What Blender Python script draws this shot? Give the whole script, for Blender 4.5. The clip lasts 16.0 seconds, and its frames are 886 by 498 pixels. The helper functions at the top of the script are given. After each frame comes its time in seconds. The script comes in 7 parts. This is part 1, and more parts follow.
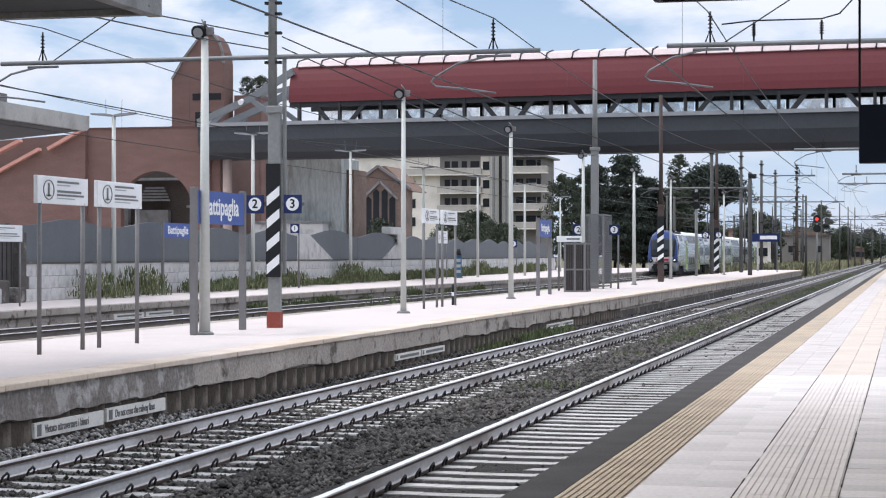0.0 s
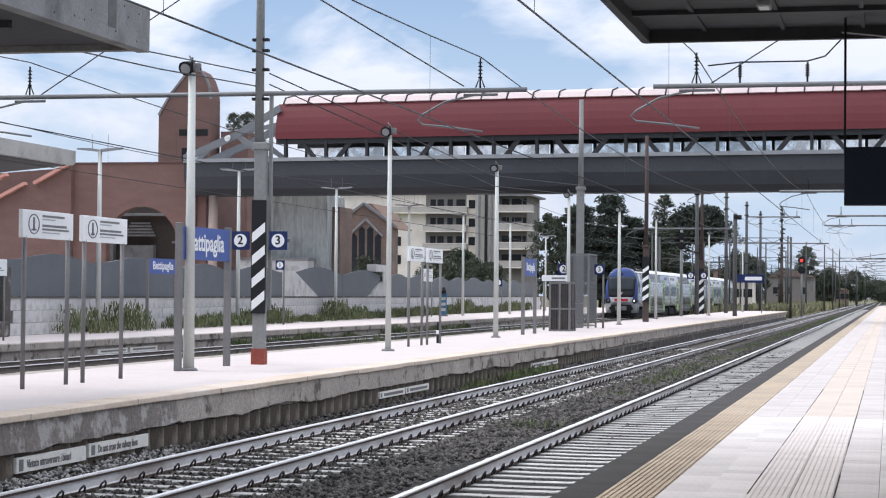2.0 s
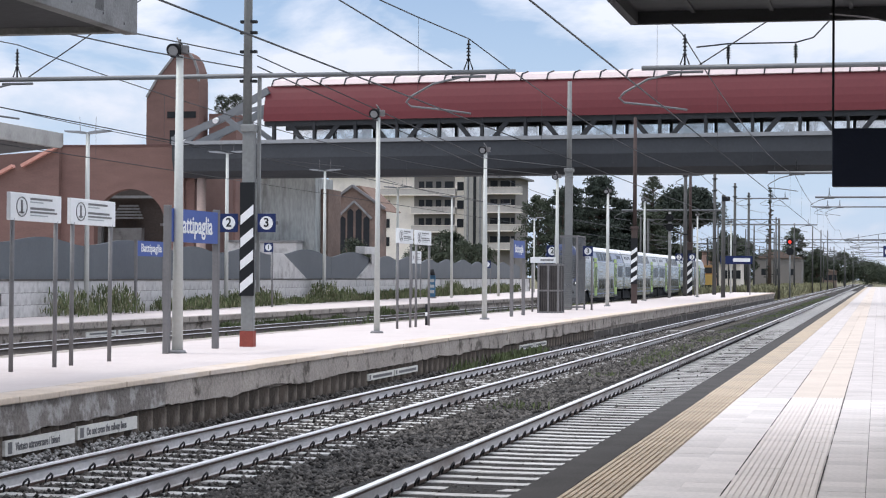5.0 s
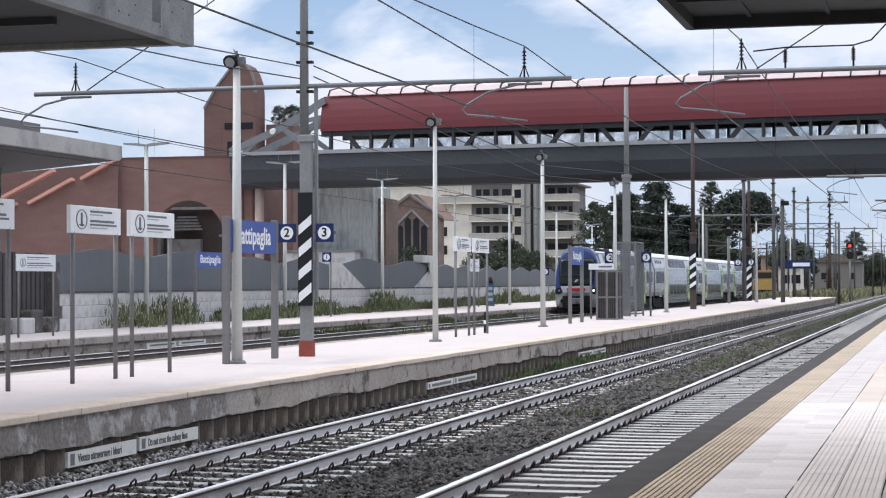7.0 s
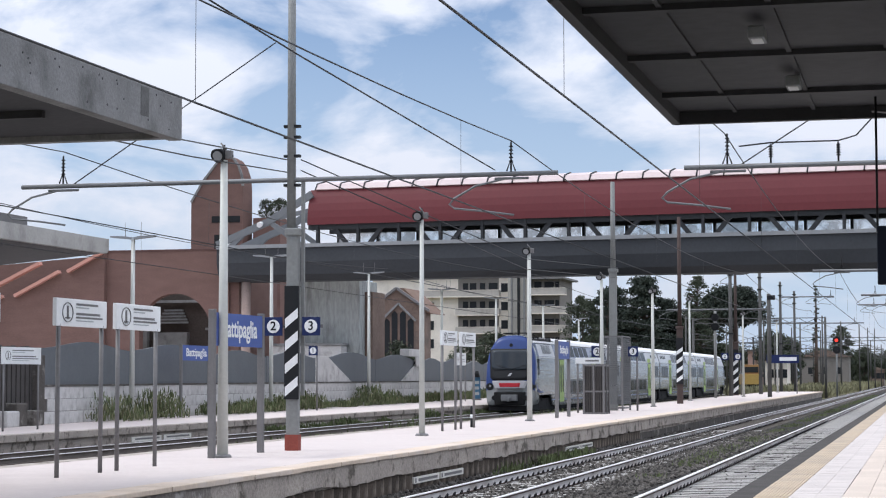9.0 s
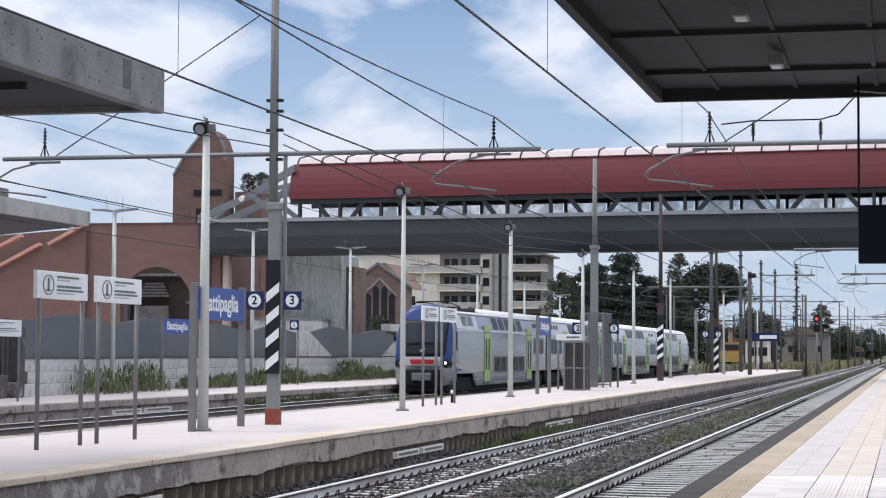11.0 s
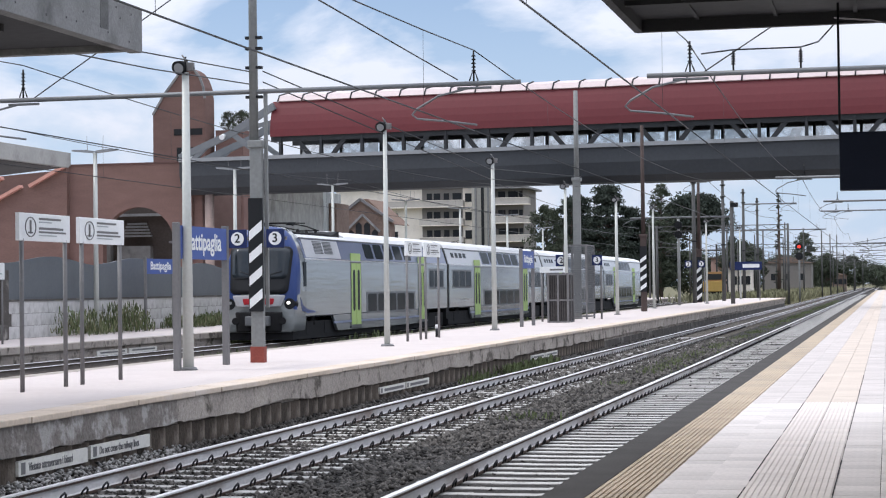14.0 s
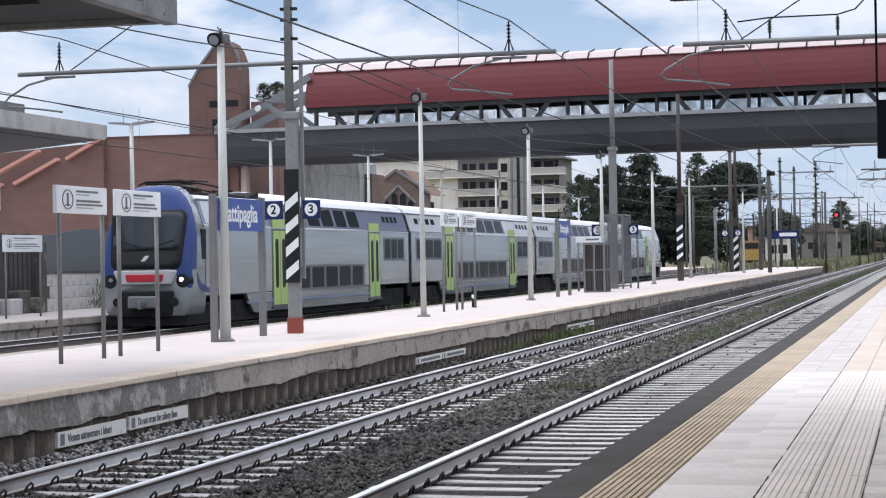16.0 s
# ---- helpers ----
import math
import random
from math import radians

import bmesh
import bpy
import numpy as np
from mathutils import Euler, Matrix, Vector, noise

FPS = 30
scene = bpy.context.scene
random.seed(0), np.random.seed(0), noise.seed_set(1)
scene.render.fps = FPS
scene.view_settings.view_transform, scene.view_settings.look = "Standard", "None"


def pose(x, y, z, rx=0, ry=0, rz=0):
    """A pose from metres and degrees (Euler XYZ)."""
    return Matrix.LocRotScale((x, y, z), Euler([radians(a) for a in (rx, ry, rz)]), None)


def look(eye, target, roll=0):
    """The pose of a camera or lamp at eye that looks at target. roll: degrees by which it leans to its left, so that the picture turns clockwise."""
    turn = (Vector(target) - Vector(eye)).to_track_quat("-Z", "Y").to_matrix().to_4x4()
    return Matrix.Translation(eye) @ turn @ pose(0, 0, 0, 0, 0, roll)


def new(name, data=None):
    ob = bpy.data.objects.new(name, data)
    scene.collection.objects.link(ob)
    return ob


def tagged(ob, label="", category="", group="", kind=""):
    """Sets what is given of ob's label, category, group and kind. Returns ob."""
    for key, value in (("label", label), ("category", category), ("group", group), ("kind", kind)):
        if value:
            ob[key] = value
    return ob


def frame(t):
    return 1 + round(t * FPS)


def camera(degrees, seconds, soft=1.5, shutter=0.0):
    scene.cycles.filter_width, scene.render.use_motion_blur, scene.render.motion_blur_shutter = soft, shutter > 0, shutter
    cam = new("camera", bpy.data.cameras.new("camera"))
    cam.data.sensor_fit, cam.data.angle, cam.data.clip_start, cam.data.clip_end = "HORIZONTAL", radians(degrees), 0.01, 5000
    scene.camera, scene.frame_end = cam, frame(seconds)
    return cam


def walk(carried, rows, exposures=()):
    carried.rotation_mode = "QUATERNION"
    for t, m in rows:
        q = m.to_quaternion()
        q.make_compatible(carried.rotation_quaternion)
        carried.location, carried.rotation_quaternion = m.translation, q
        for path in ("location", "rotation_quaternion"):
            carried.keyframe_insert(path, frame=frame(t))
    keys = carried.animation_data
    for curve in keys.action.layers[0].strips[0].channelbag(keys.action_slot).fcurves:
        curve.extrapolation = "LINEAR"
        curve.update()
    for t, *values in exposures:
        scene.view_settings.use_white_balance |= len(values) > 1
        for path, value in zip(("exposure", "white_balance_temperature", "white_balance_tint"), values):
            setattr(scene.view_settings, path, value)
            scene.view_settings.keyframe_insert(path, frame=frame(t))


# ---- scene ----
cam = camera(25.97, 16.0, soft=1.15)
walk(cam, [
    (0, pose(0, 0, 1.95, 90.182, 0.001, 13.547)),
    (0.5, pose(0, 0, 1.95, 90.336, -0.186, 14.215)),
    (1, pose(0, 0, 1.95, 90.664, -0.328, 14.343)),
    (1.5, pose(0, 0, 1.95, 90.991, -0.492, 13.969)),
    (2, pose(0, 0, 1.95, 91.320, -0.530, 13.102)),
    (2.5, pose(0, 0, 1.95, 91.444, -0.364, 12.122)),
    (3, pose(0, 0, 1.95, 91.448, -0.315, 11.533)),
    (3.5, pose(0, 0, 1.95, 91.351, -0.238, 11.536)),
    (4, pose(0, 0, 1.95, 91.196, -0.356, 11.932)),
    (6.5, pose(0, 0, 1.95, 90.440, 0.077, 13.960)),
    (7, pose(0, 0, 1.95, 91.024, 0.192, 14.497)),
    (7.5, pose(0, 0, 1.95, 91.875, 0.260, 14.799)),
    (8, pose(0, 0, 1.95, 92.809, 0.334, 14.713)),
    (8.5, pose(0, 0, 1.95, 93.570, 0.254, 14.396)),
    (8.7, pose(0, 0, 1.95, 93.832, 0.203, 14.219)),
    (10.8, pose(0, 0, 1.95, 93.439, -0.329, 13.642)),
    (11, pose(0, 0, 1.95, 93.088, -0.353, 13.527)),
    (11.5, pose(0, 0, 1.95, 92.392, -0.454, 13.370)),
    (12, pose(0, 0, 1.95, 91.740, -0.354, 13.418)),
    (12.5, pose(0, 0, 1.95, 91.330, -0.168, 13.586)),
    (13, pose(0, 0, 1.95, 91.205, 0.124, 13.635)),
    (13.5, pose(0, 0, 1.95, 91.180, 0.472, 13.442)),
    (14, pose(0, 0, 1.95, 91.140, 0.726, 13.047)),
    (14.5, pose(0, 0, 1.95, 91.002, 0.914, 12.751)),
    (15, pose(0, 0, 1.95, 90.810, 1.040, 12.803)),
    (15.5, pose(0, 0, 1.95, 90.580, 0.995, 13.335)),
    (16, pose(0, 0, 1.95, 90.272, 1.002, 14.123)),
], exposures=((0, 0.03, 6350, 10), (6, 0.0, 6350, 10), (7.5, -0.02, 6350, 10), (8.5, -0.07, 6350, 10), (11, -0.13, 6350, 10), (12.5, -0.04, 6350, 10), (14, -0.01, 6350, 10), (16, -0.02, 6350, 10)))


# ---- world, sun, exposure ----
world = bpy.data.worlds.new("world")
scene.world = world
world.use_nodes = True
wn, wl = world.node_tree.nodes, world.node_tree.links
sky = wn.new("ShaderNodeTexSky")
sky.sky_type, sky.sun_disc = "NISHITA", False
sky.sun_elevation, sky.sun_rotation = radians(52), radians(-104)
sky.air_density, sky.dust_density, sky.ozone_density = 1.0, 0.4, 3.0
coord = wn.new("ShaderNodeTexCoord")
stretch = wn.new("ShaderNodeMapping")
stretch.inputs["Scale"].default_value = (1.0, 1.0, 2.3)
stretch.inputs["Location"].default_value = (0.31, 0.17, 0.0)
puffs = wn.new("ShaderNodeTexNoise")
puffs.inputs["Scale"].default_value, puffs.inputs["Detail"].default_value = 8.5, 10
puffs.inputs["Roughness"].default_value, puffs.inputs["Distortion"].default_value = 0.55, 0.35
cover = wn.new("ShaderNodeValToRGB")
cover.color_ramp.elements[0].position, cover.color_ramp.elements[1].position = 0.455, 0.62
blue = wn.new("ShaderNodeMixRGB")
blue.blend_type, blue.inputs[0].default_value = "MULTIPLY", 1.0
blue.inputs[2].default_value = (1.0, 0.98, 1.06, 1)
split = wn.new("ShaderNodeSeparateXYZ")
low = wn.new("ShaderNodeMapRange")
low.inputs["From Min"].default_value, low.inputs["From Max"].default_value = -0.02, 0.20
low.inputs["To Min"].default_value, low.inputs["To Max"].default_value = 0.92, 0.0
haze = wn.new("ShaderNodeMixRGB")
haze.inputs[2].default_value = (7.0, 8.6, 11.2, 1)
cloud_mix = wn.new("ShaderNodeMixRGB")
cloud_mix.inputs[2].default_value = (8.5, 8.85, 9.9, 1)
# a cloudy sky is about three times as bright overhead as at the horizon
rise = wn.new("ShaderNodeMapRange")
rise.inputs["From Min"].default_value, rise.inputs["From Max"].default_value = 0.0, 1.0
rise.inputs["To Min"].default_value, rise.inputs["To Max"].default_value = 1.0, 2.8
lifted = wn.new("ShaderNodeVectorMath")
lifted.operation = "SCALE"
wl.new(coord.outputs["Generated"], stretch.inputs["Vector"])
wl.new(coord.outputs["Generated"], split.inputs[0])
wl.new(stretch.outputs[0], puffs.inputs["Vector"])
# the cover closes overhead
closing = wn.new("ShaderNodeMath")
closing.operation = "MULTIPLY_ADD"
closing.inputs[1].default_value = 0.30
wl.new(split.outputs["Z"], closing.inputs[0])
wl.new(puffs.outputs[0], closing.inputs[2])
wl.new(closing.outputs[0], cover.inputs[0])
wl.new(sky.outputs[0], blue.inputs[1])
wl.new(split.outputs["Z"], low.inputs["Value"])
wl.new(low.outputs[0], haze.inputs[0])
wl.new(blue.outputs[0], haze.inputs[1])
wl.new(cover.outputs[0], cloud_mix.inputs[0])
wl.new(haze.outputs[0], cloud_mix.inputs[1])
wl.new(split.outputs["Z"], rise.inputs["Value"])
wl.new(cloud_mix.outputs[0], lifted.inputs[0])
wl.new(rise.outputs[0], lifted.inputs["Scale"])
wl.new(lifted.outputs[0], wn["Background"].inputs[0])
wn["Background"].inputs[1].default_value = 0.086
sun = new("sun", bpy.data.lights.new("sun", "SUN"))
sun.data.energy, sun.data.angle, sun.data.color = 1.7, radians(14), (1.0, 0.96, 0.90)
sun.matrix_world = look((-50, -12, 66), (0, 0, 0))
scene.view_settings.exposure = 0.0

# ---- helpers for building ----


def material(name, base, rough=0.7, metal=0.0, vary=0.25, scale=3.0, fine=40.0, bump=0.2, depth=0.01, spec=0.25, rand=0.0, dirt=None, dirt_scale=1.2, dirt_at=(0.5, 0.72), stretched=(1, 1, 1), emit=0.0, island=False):
    """A surface with two scales of variation, relief, stains and a shade of its own for each piece."""
    m = bpy.data.materials.new(name)
    m.use_nodes = True
    n, l = m.node_tree.nodes, m.node_tree.links
    b = n["Principled BSDF"]
    tc = n.new("ShaderNodeTexCoord")
    mp = n.new("ShaderNodeMapping")
    mp.inputs["Scale"].default_value = stretched
    l.new(tc.outputs["Object"], mp.inputs["Vector"])
    big, small = n.new("ShaderNodeTexNoise"), n.new("ShaderNodeTexNoise")
    big.inputs["Scale"].default_value, big.inputs["Detail"].default_value = scale, 6
    small.inputs["Scale"].default_value, small.inputs["Detail"].default_value = fine, 4
    for k in (big, small):
        l.new(mp.outputs[0], k.inputs["Vector"])
    add = n.new("ShaderNodeMath")
    add.operation = "ADD"
    l.new(big.outputs[0], add.inputs[0])
    l.new(small.outputs[0], add.inputs[1])
    last = add.outputs[0]
    if rand:
        info = n.new("ShaderNodeNewGeometry" if island else "ShaderNodeObjectInfo")
        mul = n.new("ShaderNodeMath")
        mul.operation = "MULTIPLY_ADD"
        l.new(info.outputs["Random Per Island" if island else "Random"], mul.inputs[0])
        mul.inputs[1].default_value = rand
        l.new(last, mul.inputs[2])
        sub = n.new("ShaderNodeMath")
        sub.operation = "SUBTRACT"
        l.new(mul.outputs[0], sub.inputs[0])
        sub.inputs[1].default_value = rand / 2
        last = sub.outputs[0]
    span = n.new("ShaderNodeMapRange")
    span.inputs["From Min"].default_value, span.inputs["From Max"].default_value = 0.55, 1.45
    span.inputs["To Min"].default_value, span.inputs["To Max"].default_value = 1 - vary, 1 + vary
    l.new(last, span.inputs["Value"])
    tint = n.new("ShaderNodeVectorMath")
    tint.operation = "SCALE"
    tint.inputs[0].default_value = base
    l.new(span.outputs[0], tint.inputs["Scale"])
    colour = tint.outputs[0]
    if dirt:
        spots = n.new("ShaderNodeTexNoise")
        spots.inputs["Scale"].default_value, spots.inputs["Detail"].default_value = dirt_scale, 8
        spots.inputs["Roughness"].default_value = 0.65
        l.new(mp.outputs[0], spots.inputs["Vector"])
        ramp = n.new("ShaderNodeValToRGB")
        ramp.color_ramp.elements[0].position, ramp.color_ramp.elements[1].position = dirt_at
        l.new(spots.outputs[0], ramp.inputs[0])
        mix = n.new("ShaderNodeMixRGB")
        l.new(ramp.outputs[0], mix.inputs[0])
        l.new(colour, mix.inputs[1])
        mix.inputs[2].default_value = (*dirt, 1)
        colour = mix.outputs[0]
    l.new(colour, b.inputs["Base Color"])
    b.inputs["Roughness"].default_value, b.inputs["Metallic"].default_value = rough, metal
    b.inputs["Specular IOR Level"].default_value = spec
    if emit:
        l.new(colour, b.inputs["Emission Color"])
        b.inputs["Emission Strength"].default_value = emit
    if bump:
        bp = n.new("ShaderNodeBump")
        bp.inputs["Strength"].default_value, bp.inputs["Distance"].default_value = bump, depth
        l.new(last, bp.inputs["Height"])
        l.new(bp.outputs[0], b.inputs["Normal"])
    return m


def glass_material(name, base, rough=0.06):
    m = material(name, base, rough, 0, 0.15, 0.8, 6, 0.02, 0.002, spec=0.04)
    return m


def box(bm, x0, x1, y0, y1, z0, z1, bevel=0.0):
    vs = [bm.verts.new((x, y, z)) for x in (x0, x1) for y in (y0, y1) for z in (z0, z1)]
    fs = [bm.faces.new([vs[i] for i in f]) for f in ((0, 1, 3, 2), (4, 6, 7, 5), (0, 4, 5, 1), (2, 3, 7, 6), (0, 2, 6, 4), (1, 5, 7, 3))]
    if bevel:
        es = list({e for f in fs for e in f.edges})
        bmesh.ops.bevel(bm, geom=es, offset=bevel, segments=2, affect="EDGES", profile=0.5)
    return vs


def tube(bm, p0, p1, r0, r1=None, n=10, caps=True):
    p0, p1 = Vector(p0), Vector(p1)
    r1 = r0 if r1 is None else r1
    d = (p1 - p0).normalized()
    a = d.orthogonal().normalized()
    b = d.cross(a)
    rings = []
    for p, r in ((p0, r0), (p1, r1)):
        rings.append([bm.verts.new(p + (a * math.cos(2 * math.pi * i / n) + b * math.sin(2 * math.pi * i / n)) * r) for i in range(n)])
    for i in range(n):
        f = bm.faces.new([rings[0][i], rings[0][(i + 1) % n], rings[1][(i + 1) % n], rings[1][i]])
        f.smooth = True
    if caps:
        bm.faces.new(rings[0][::-1])
        bm.faces.new(rings[1])


def pipe(bm, points, r, n=6):
    """One bent tube through all the points."""
    pts = [Vector(p) for p in points]
    rings = []
    side = None
    for i, p in enumerate(pts):
        d = (pts[min(i + 1, len(pts) - 1)] - pts[max(i - 1, 0)]).normalized()
        side = d.orthogonal().normalized() if side is None else (side - d * side.dot(d)).normalized()
        up = d.cross(side)
        rings.append([bm.verts.new(p + (side * math.cos(math.tau * k / n) + up * math.sin(math.tau * k / n)) * r) for k in range(n)])
    for a, b in zip(rings, rings[1:]):
        for k in range(n):
            f = bm.faces.new([a[k], a[(k + 1) % n], b[(k + 1) % n], b[k]])
            f.smooth = True
    bm.faces.new(rings[0][::-1])
    bm.faces.new(rings[-1])


def beam(bm, p0, p1, w, h):
    """A bar of rectangular section from p0 to p1."""
    p0, p1 = Vector(p0), Vector(p1)
    d = (p1 - p0).normalized()
    up = Vector((0, 0, 1)) if abs(d.z) < 0.95 else Vector((0, 1, 0))
    a = d.cross(up).normalized()
    b = a.cross(d).normalized()
    vs = []
    for p in (p0, p1):
        for s, t in ((-1, -1), (1, -1), (1, 1), (-1, 1)):
            vs.append(bm.verts.new(p + a * s * w / 2 + b * t * h / 2))
    for f in ((0, 3, 2, 1), (4, 5, 6, 7), (0, 1, 5, 4), (1, 2, 6, 5), (2, 3, 7, 6), (3, 0, 4, 7)):
        bm.faces.new([vs[i] for i in f])


def prism(bm, outline, axis, lo, hi):
    """An outline of (a, b) pairs pushed along an axis: x takes (y, z), y takes (x, z), z takes (x, y)."""
    def at(a, b, c):
        return {"x": (c, a, b), "y": (a, c, b), "z": (a, b, c)}[axis]
    lower = [bm.verts.new(at(a, b, lo)) for a, b in outline]
    upper = [bm.verts.new(at(a, b, hi)) for a, b in outline]
    n = len(outline)
    for i in range(n):
        bm.faces.new([lower[i], lower[(i + 1) % n], upper[(i + 1) % n], upper[i]])
    bm.faces.new(lower[::-1])
    bm.faces.new(upper)


def mesh(name, bm, mat):
    bmesh.ops.recalc_face_normals(bm, faces=bm.faces)
    me = bpy.data.meshes.new(name)
    bm.to_mesh(me)
    bm.free()
    me.materials.append(mat)
    return me


def part(name, bm, mat, parent, label=""):
    ob = new(name, mesh(name, bm, mat))
    ob.parent = parent
    return tagged(ob, label)


def piece(name, me, parent, x=0, y=0, z=0, m=None):
    ob = new(name, me)
    ob.parent = parent
    ob.matrix_basis = m if m is not None else Matrix.Translation((x, y, z))
    return ob


def thing(name, label, category, group="", x=0, y=0, z=0, rz=0, kind=""):
    ob = new(name)
    ob.empty_display_size = 0.2
    ob.matrix_basis = pose(x, y, z, 0, 0, rz)
    return tagged(ob, label, category, group, kind)


def setting(name, bm, mat, label="", category=""):
    ob = new(name, mesh(name, bm, mat))
    return tagged(ob, label, category, kind="structure")


def made(build, *args):
    bm = bmesh.new()
    build(bm, *args)
    return bm


def boxed(*args):
    bm = bmesh.new()
    box(bm, *args)
    return bm


def tubed(*args):
    bm = bmesh.new()
    tube(bm, *args)
    return bm


def raw(name, verts, faces, mat):
    me = bpy.data.meshes.new(name)
    me.from_pydata(verts, [], faces)
    me.materials.append(mat)
    me.update()
    return me


# ---- materials ----
M_BALLAST = material("ballast", (0.034, 0.031, 0.028), 0.95, 0, 0.6, 6, 28, 0.9, 0.06)
M_STONE = material("ballast_stone", (0.072, 0.066, 0.060), 0.95, 0, 0.8, 2, 30, 0.3, 0.01, rand=1.0, island=True)
M_EARTH = material("earth", (0.13, 0.12, 0.07), 0.95, 0, 0.5, 0.4, 6, 0.6, 0.05)
M_RAIL = material("rail_side", (0.56, 0.545, 0.54), 0.6, 0.0, 0.2, 2, 30, 0.2, 0.004, dirt=(0.22, 0.17, 0.14), dirt_scale=0.9, dirt_at=(0.48, 0.70), stretched=(1, 0.5, 1))
M_RAILTOP = material("rail_head", (0.78, 0.77, 0.76), 0.4, 0.25, 0.15, 2, 20, 0.05, 0.002)
# dark sleepers; on tracks 1 and 2 the train's shade is in the colour
M_SLEEPER_DARK = material("dark_sleeper", (0.13, 0.115, 0.10), 0.9, 0, 0.3, 3, 30, 0.3, 0.006)
M_SLEEPER = material("sleeper_concrete", (0.45, 0.435, 0.415), 0.85, 0, 0.25, 3, 30, 0.3, 0.006, rand=0.4, dirt=(0.2, 0.18, 0.16), dirt_scale=3, dirt_at=(0.52, 0.75))
M_CLIP = material("rail_clip", (0.02, 0.02, 0.022), 0.6, 0.3, 0.3)
M_CONCRETE = material("platform_wall_concrete", (0.34, 0.30, 0.265), 0.9, 0, 0.4, 1.2, 20, 0.6, 0.03, dirt=(0.11, 0.095, 0.08), dirt_scale=1.9, dirt_at=(0.53, 0.62))
M_DARKCONCRETE = material("darker_concrete", (0.20, 0.178, 0.160), 0.9, 0, 0.5, 1.5, 18, 0.7, 0.03, dirt=(0.40, 0.375, 0.35), dirt_scale=2.6, dirt_at=(0.52, 0.60))
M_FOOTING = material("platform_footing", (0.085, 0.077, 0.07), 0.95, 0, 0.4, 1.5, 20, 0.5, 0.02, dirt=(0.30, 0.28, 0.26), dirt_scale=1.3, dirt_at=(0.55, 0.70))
M_PAVING = material("platform_paving", (0.53, 0.47, 0.445), 0.75, 0, 0.10, 0.6, 14, 0.1, 0.004, dirt=(0.46, 0.40, 0.38), dirt_scale=0.6, dirt_at=(0.48, 0.75))
# near tiles and ribbed strip, lightened in colour against the canopy's shade
M_TILE = material("paving_tile_lightened", (0.62, 0.57, 0.54), 0.72, 0, 0.18, 2, 30, 0.12, 0.003, rand=0.5, dirt=(0.50, 0.455, 0.43), dirt_scale=1.6, dirt_at=(0.5, 0.75))
M_TACTILE = material("tactile_tile", (0.68, 0.615, 0.57), 0.75, 0, 0.12, 2, 30, 0.1, 0.003, rand=0.4, dirt=(0.54, 0.49, 0.46), dirt_scale=1.5)
M_YELLOW = material("tactile_yellow", (0.44, 0.355, 0.26), 0.8, 0, 0.18, 1.5, 30, 0.12, 0.003, rand=0.4, dirt=(0.33, 0.285, 0.24), dirt_scale=1.2)
M_ASPHALT = material("platform_edge_asphalt", (0.075, 0.071, 0.068), 0.95, 0, 0.3, 2, 60, 0.4, 0.006, spec=0.03)
M_PLATE = material("dirty_enamel_plate", (0.68, 0.66, 0.61), 0.6, 0, 0.15, 1.5, 20, 0.05, 0.002, dirt=(0.46, 0.44, 0.40), dirt_scale=2.0, dirt_at=(0.55, 0.75))
M_GREYSTEEL = material("galvanised_steel", (0.17, 0.175, 0.18), 0.5, 0.35, 0.15, 2, 25, 0.08, 0.003)
M_LIGHTPOLE = material("painted_lamp_post", (0.50, 0.51, 0.48), 0.5, 0.1, 0.10, 1, 20, 0.05, 0.003)
M_DARKPOST = material("dark_sign_post", (0.17, 0.165, 0.165), 0.55, 0.2, 0.15, 2, 20, 0.05, 0.003)
M_BLACK = material("black_paint", (0.012, 0.013, 0.015), 0.6, 0, 0.2)
M_WHITE = material("white_paint", (0.74, 0.75, 0.75), 0.55, 0, 0.08, 2, 20, 0.04, 0.002)
M_REDPAINT = material("faded_red_paint", (0.24, 0.06, 0.045), 0.75, 0, 0.25, 6, 30, 0.2, 0.004)
M_NAVY = material("navy_sign", (0.012, 0.022, 0.085), 0.5, 0, 0.12, 2, 20, 0.03, 0.002)
M_BLUE = material("station_blue_sign", (0.06, 0.10, 0.30), 0.5, 0, 0.10, 1, 15, 0.03, 0.002)
M_BRICK = material("red_brickwork", (0.162, 0.098, 0.084), 0.9, 0, 0.2, 0.7, 9, 0.3, 0.02, stretched=(1, 1, 3))
M_BRICKTOP = material("pink_coping", (0.50, 0.26, 0.21), 0.85, 0, 0.15)
M_BRIDGERED = material("red_cladding", (0.122, 0.025, 0.029), 0.5, 0, 0.10, 0.25, 5, 0.05, 0.01)
M_BRIDGEGREY = material("grey_girder_paint", (0.045, 0.049, 0.055), 0.65, 0.0, 0.16, 0.4, 6, 0.08, 0.01)
M_TRUSS = material("dark_truss_steel", (0.035, 0.037, 0.04), 0.6, 0.2, 0.2)
M_TRUSSLIGHT = material("light_truss_steel", (0.26, 0.27, 0.28), 0.6, 0.2, 0.15)
M_ROOFWHITE = material("translucent_roof_panel", (0.55, 0.46, 0.45), 0.45, 0, 0.10, 0.6, 6, 0.05, 0.01)
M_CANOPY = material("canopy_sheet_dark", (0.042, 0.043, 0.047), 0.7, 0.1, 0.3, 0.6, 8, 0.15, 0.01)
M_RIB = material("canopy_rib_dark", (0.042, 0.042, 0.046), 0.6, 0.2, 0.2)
M_FASCIA = material("weathered_concrete_fascia", (0.22, 0.22, 0.22), 0.9, 0, 0.25, 2.5, 25, 0.5, 0.012, dirt=(0.12, 0.12, 0.12), dirt_scale=1.4, dirt_at=(0.52, 0.7))
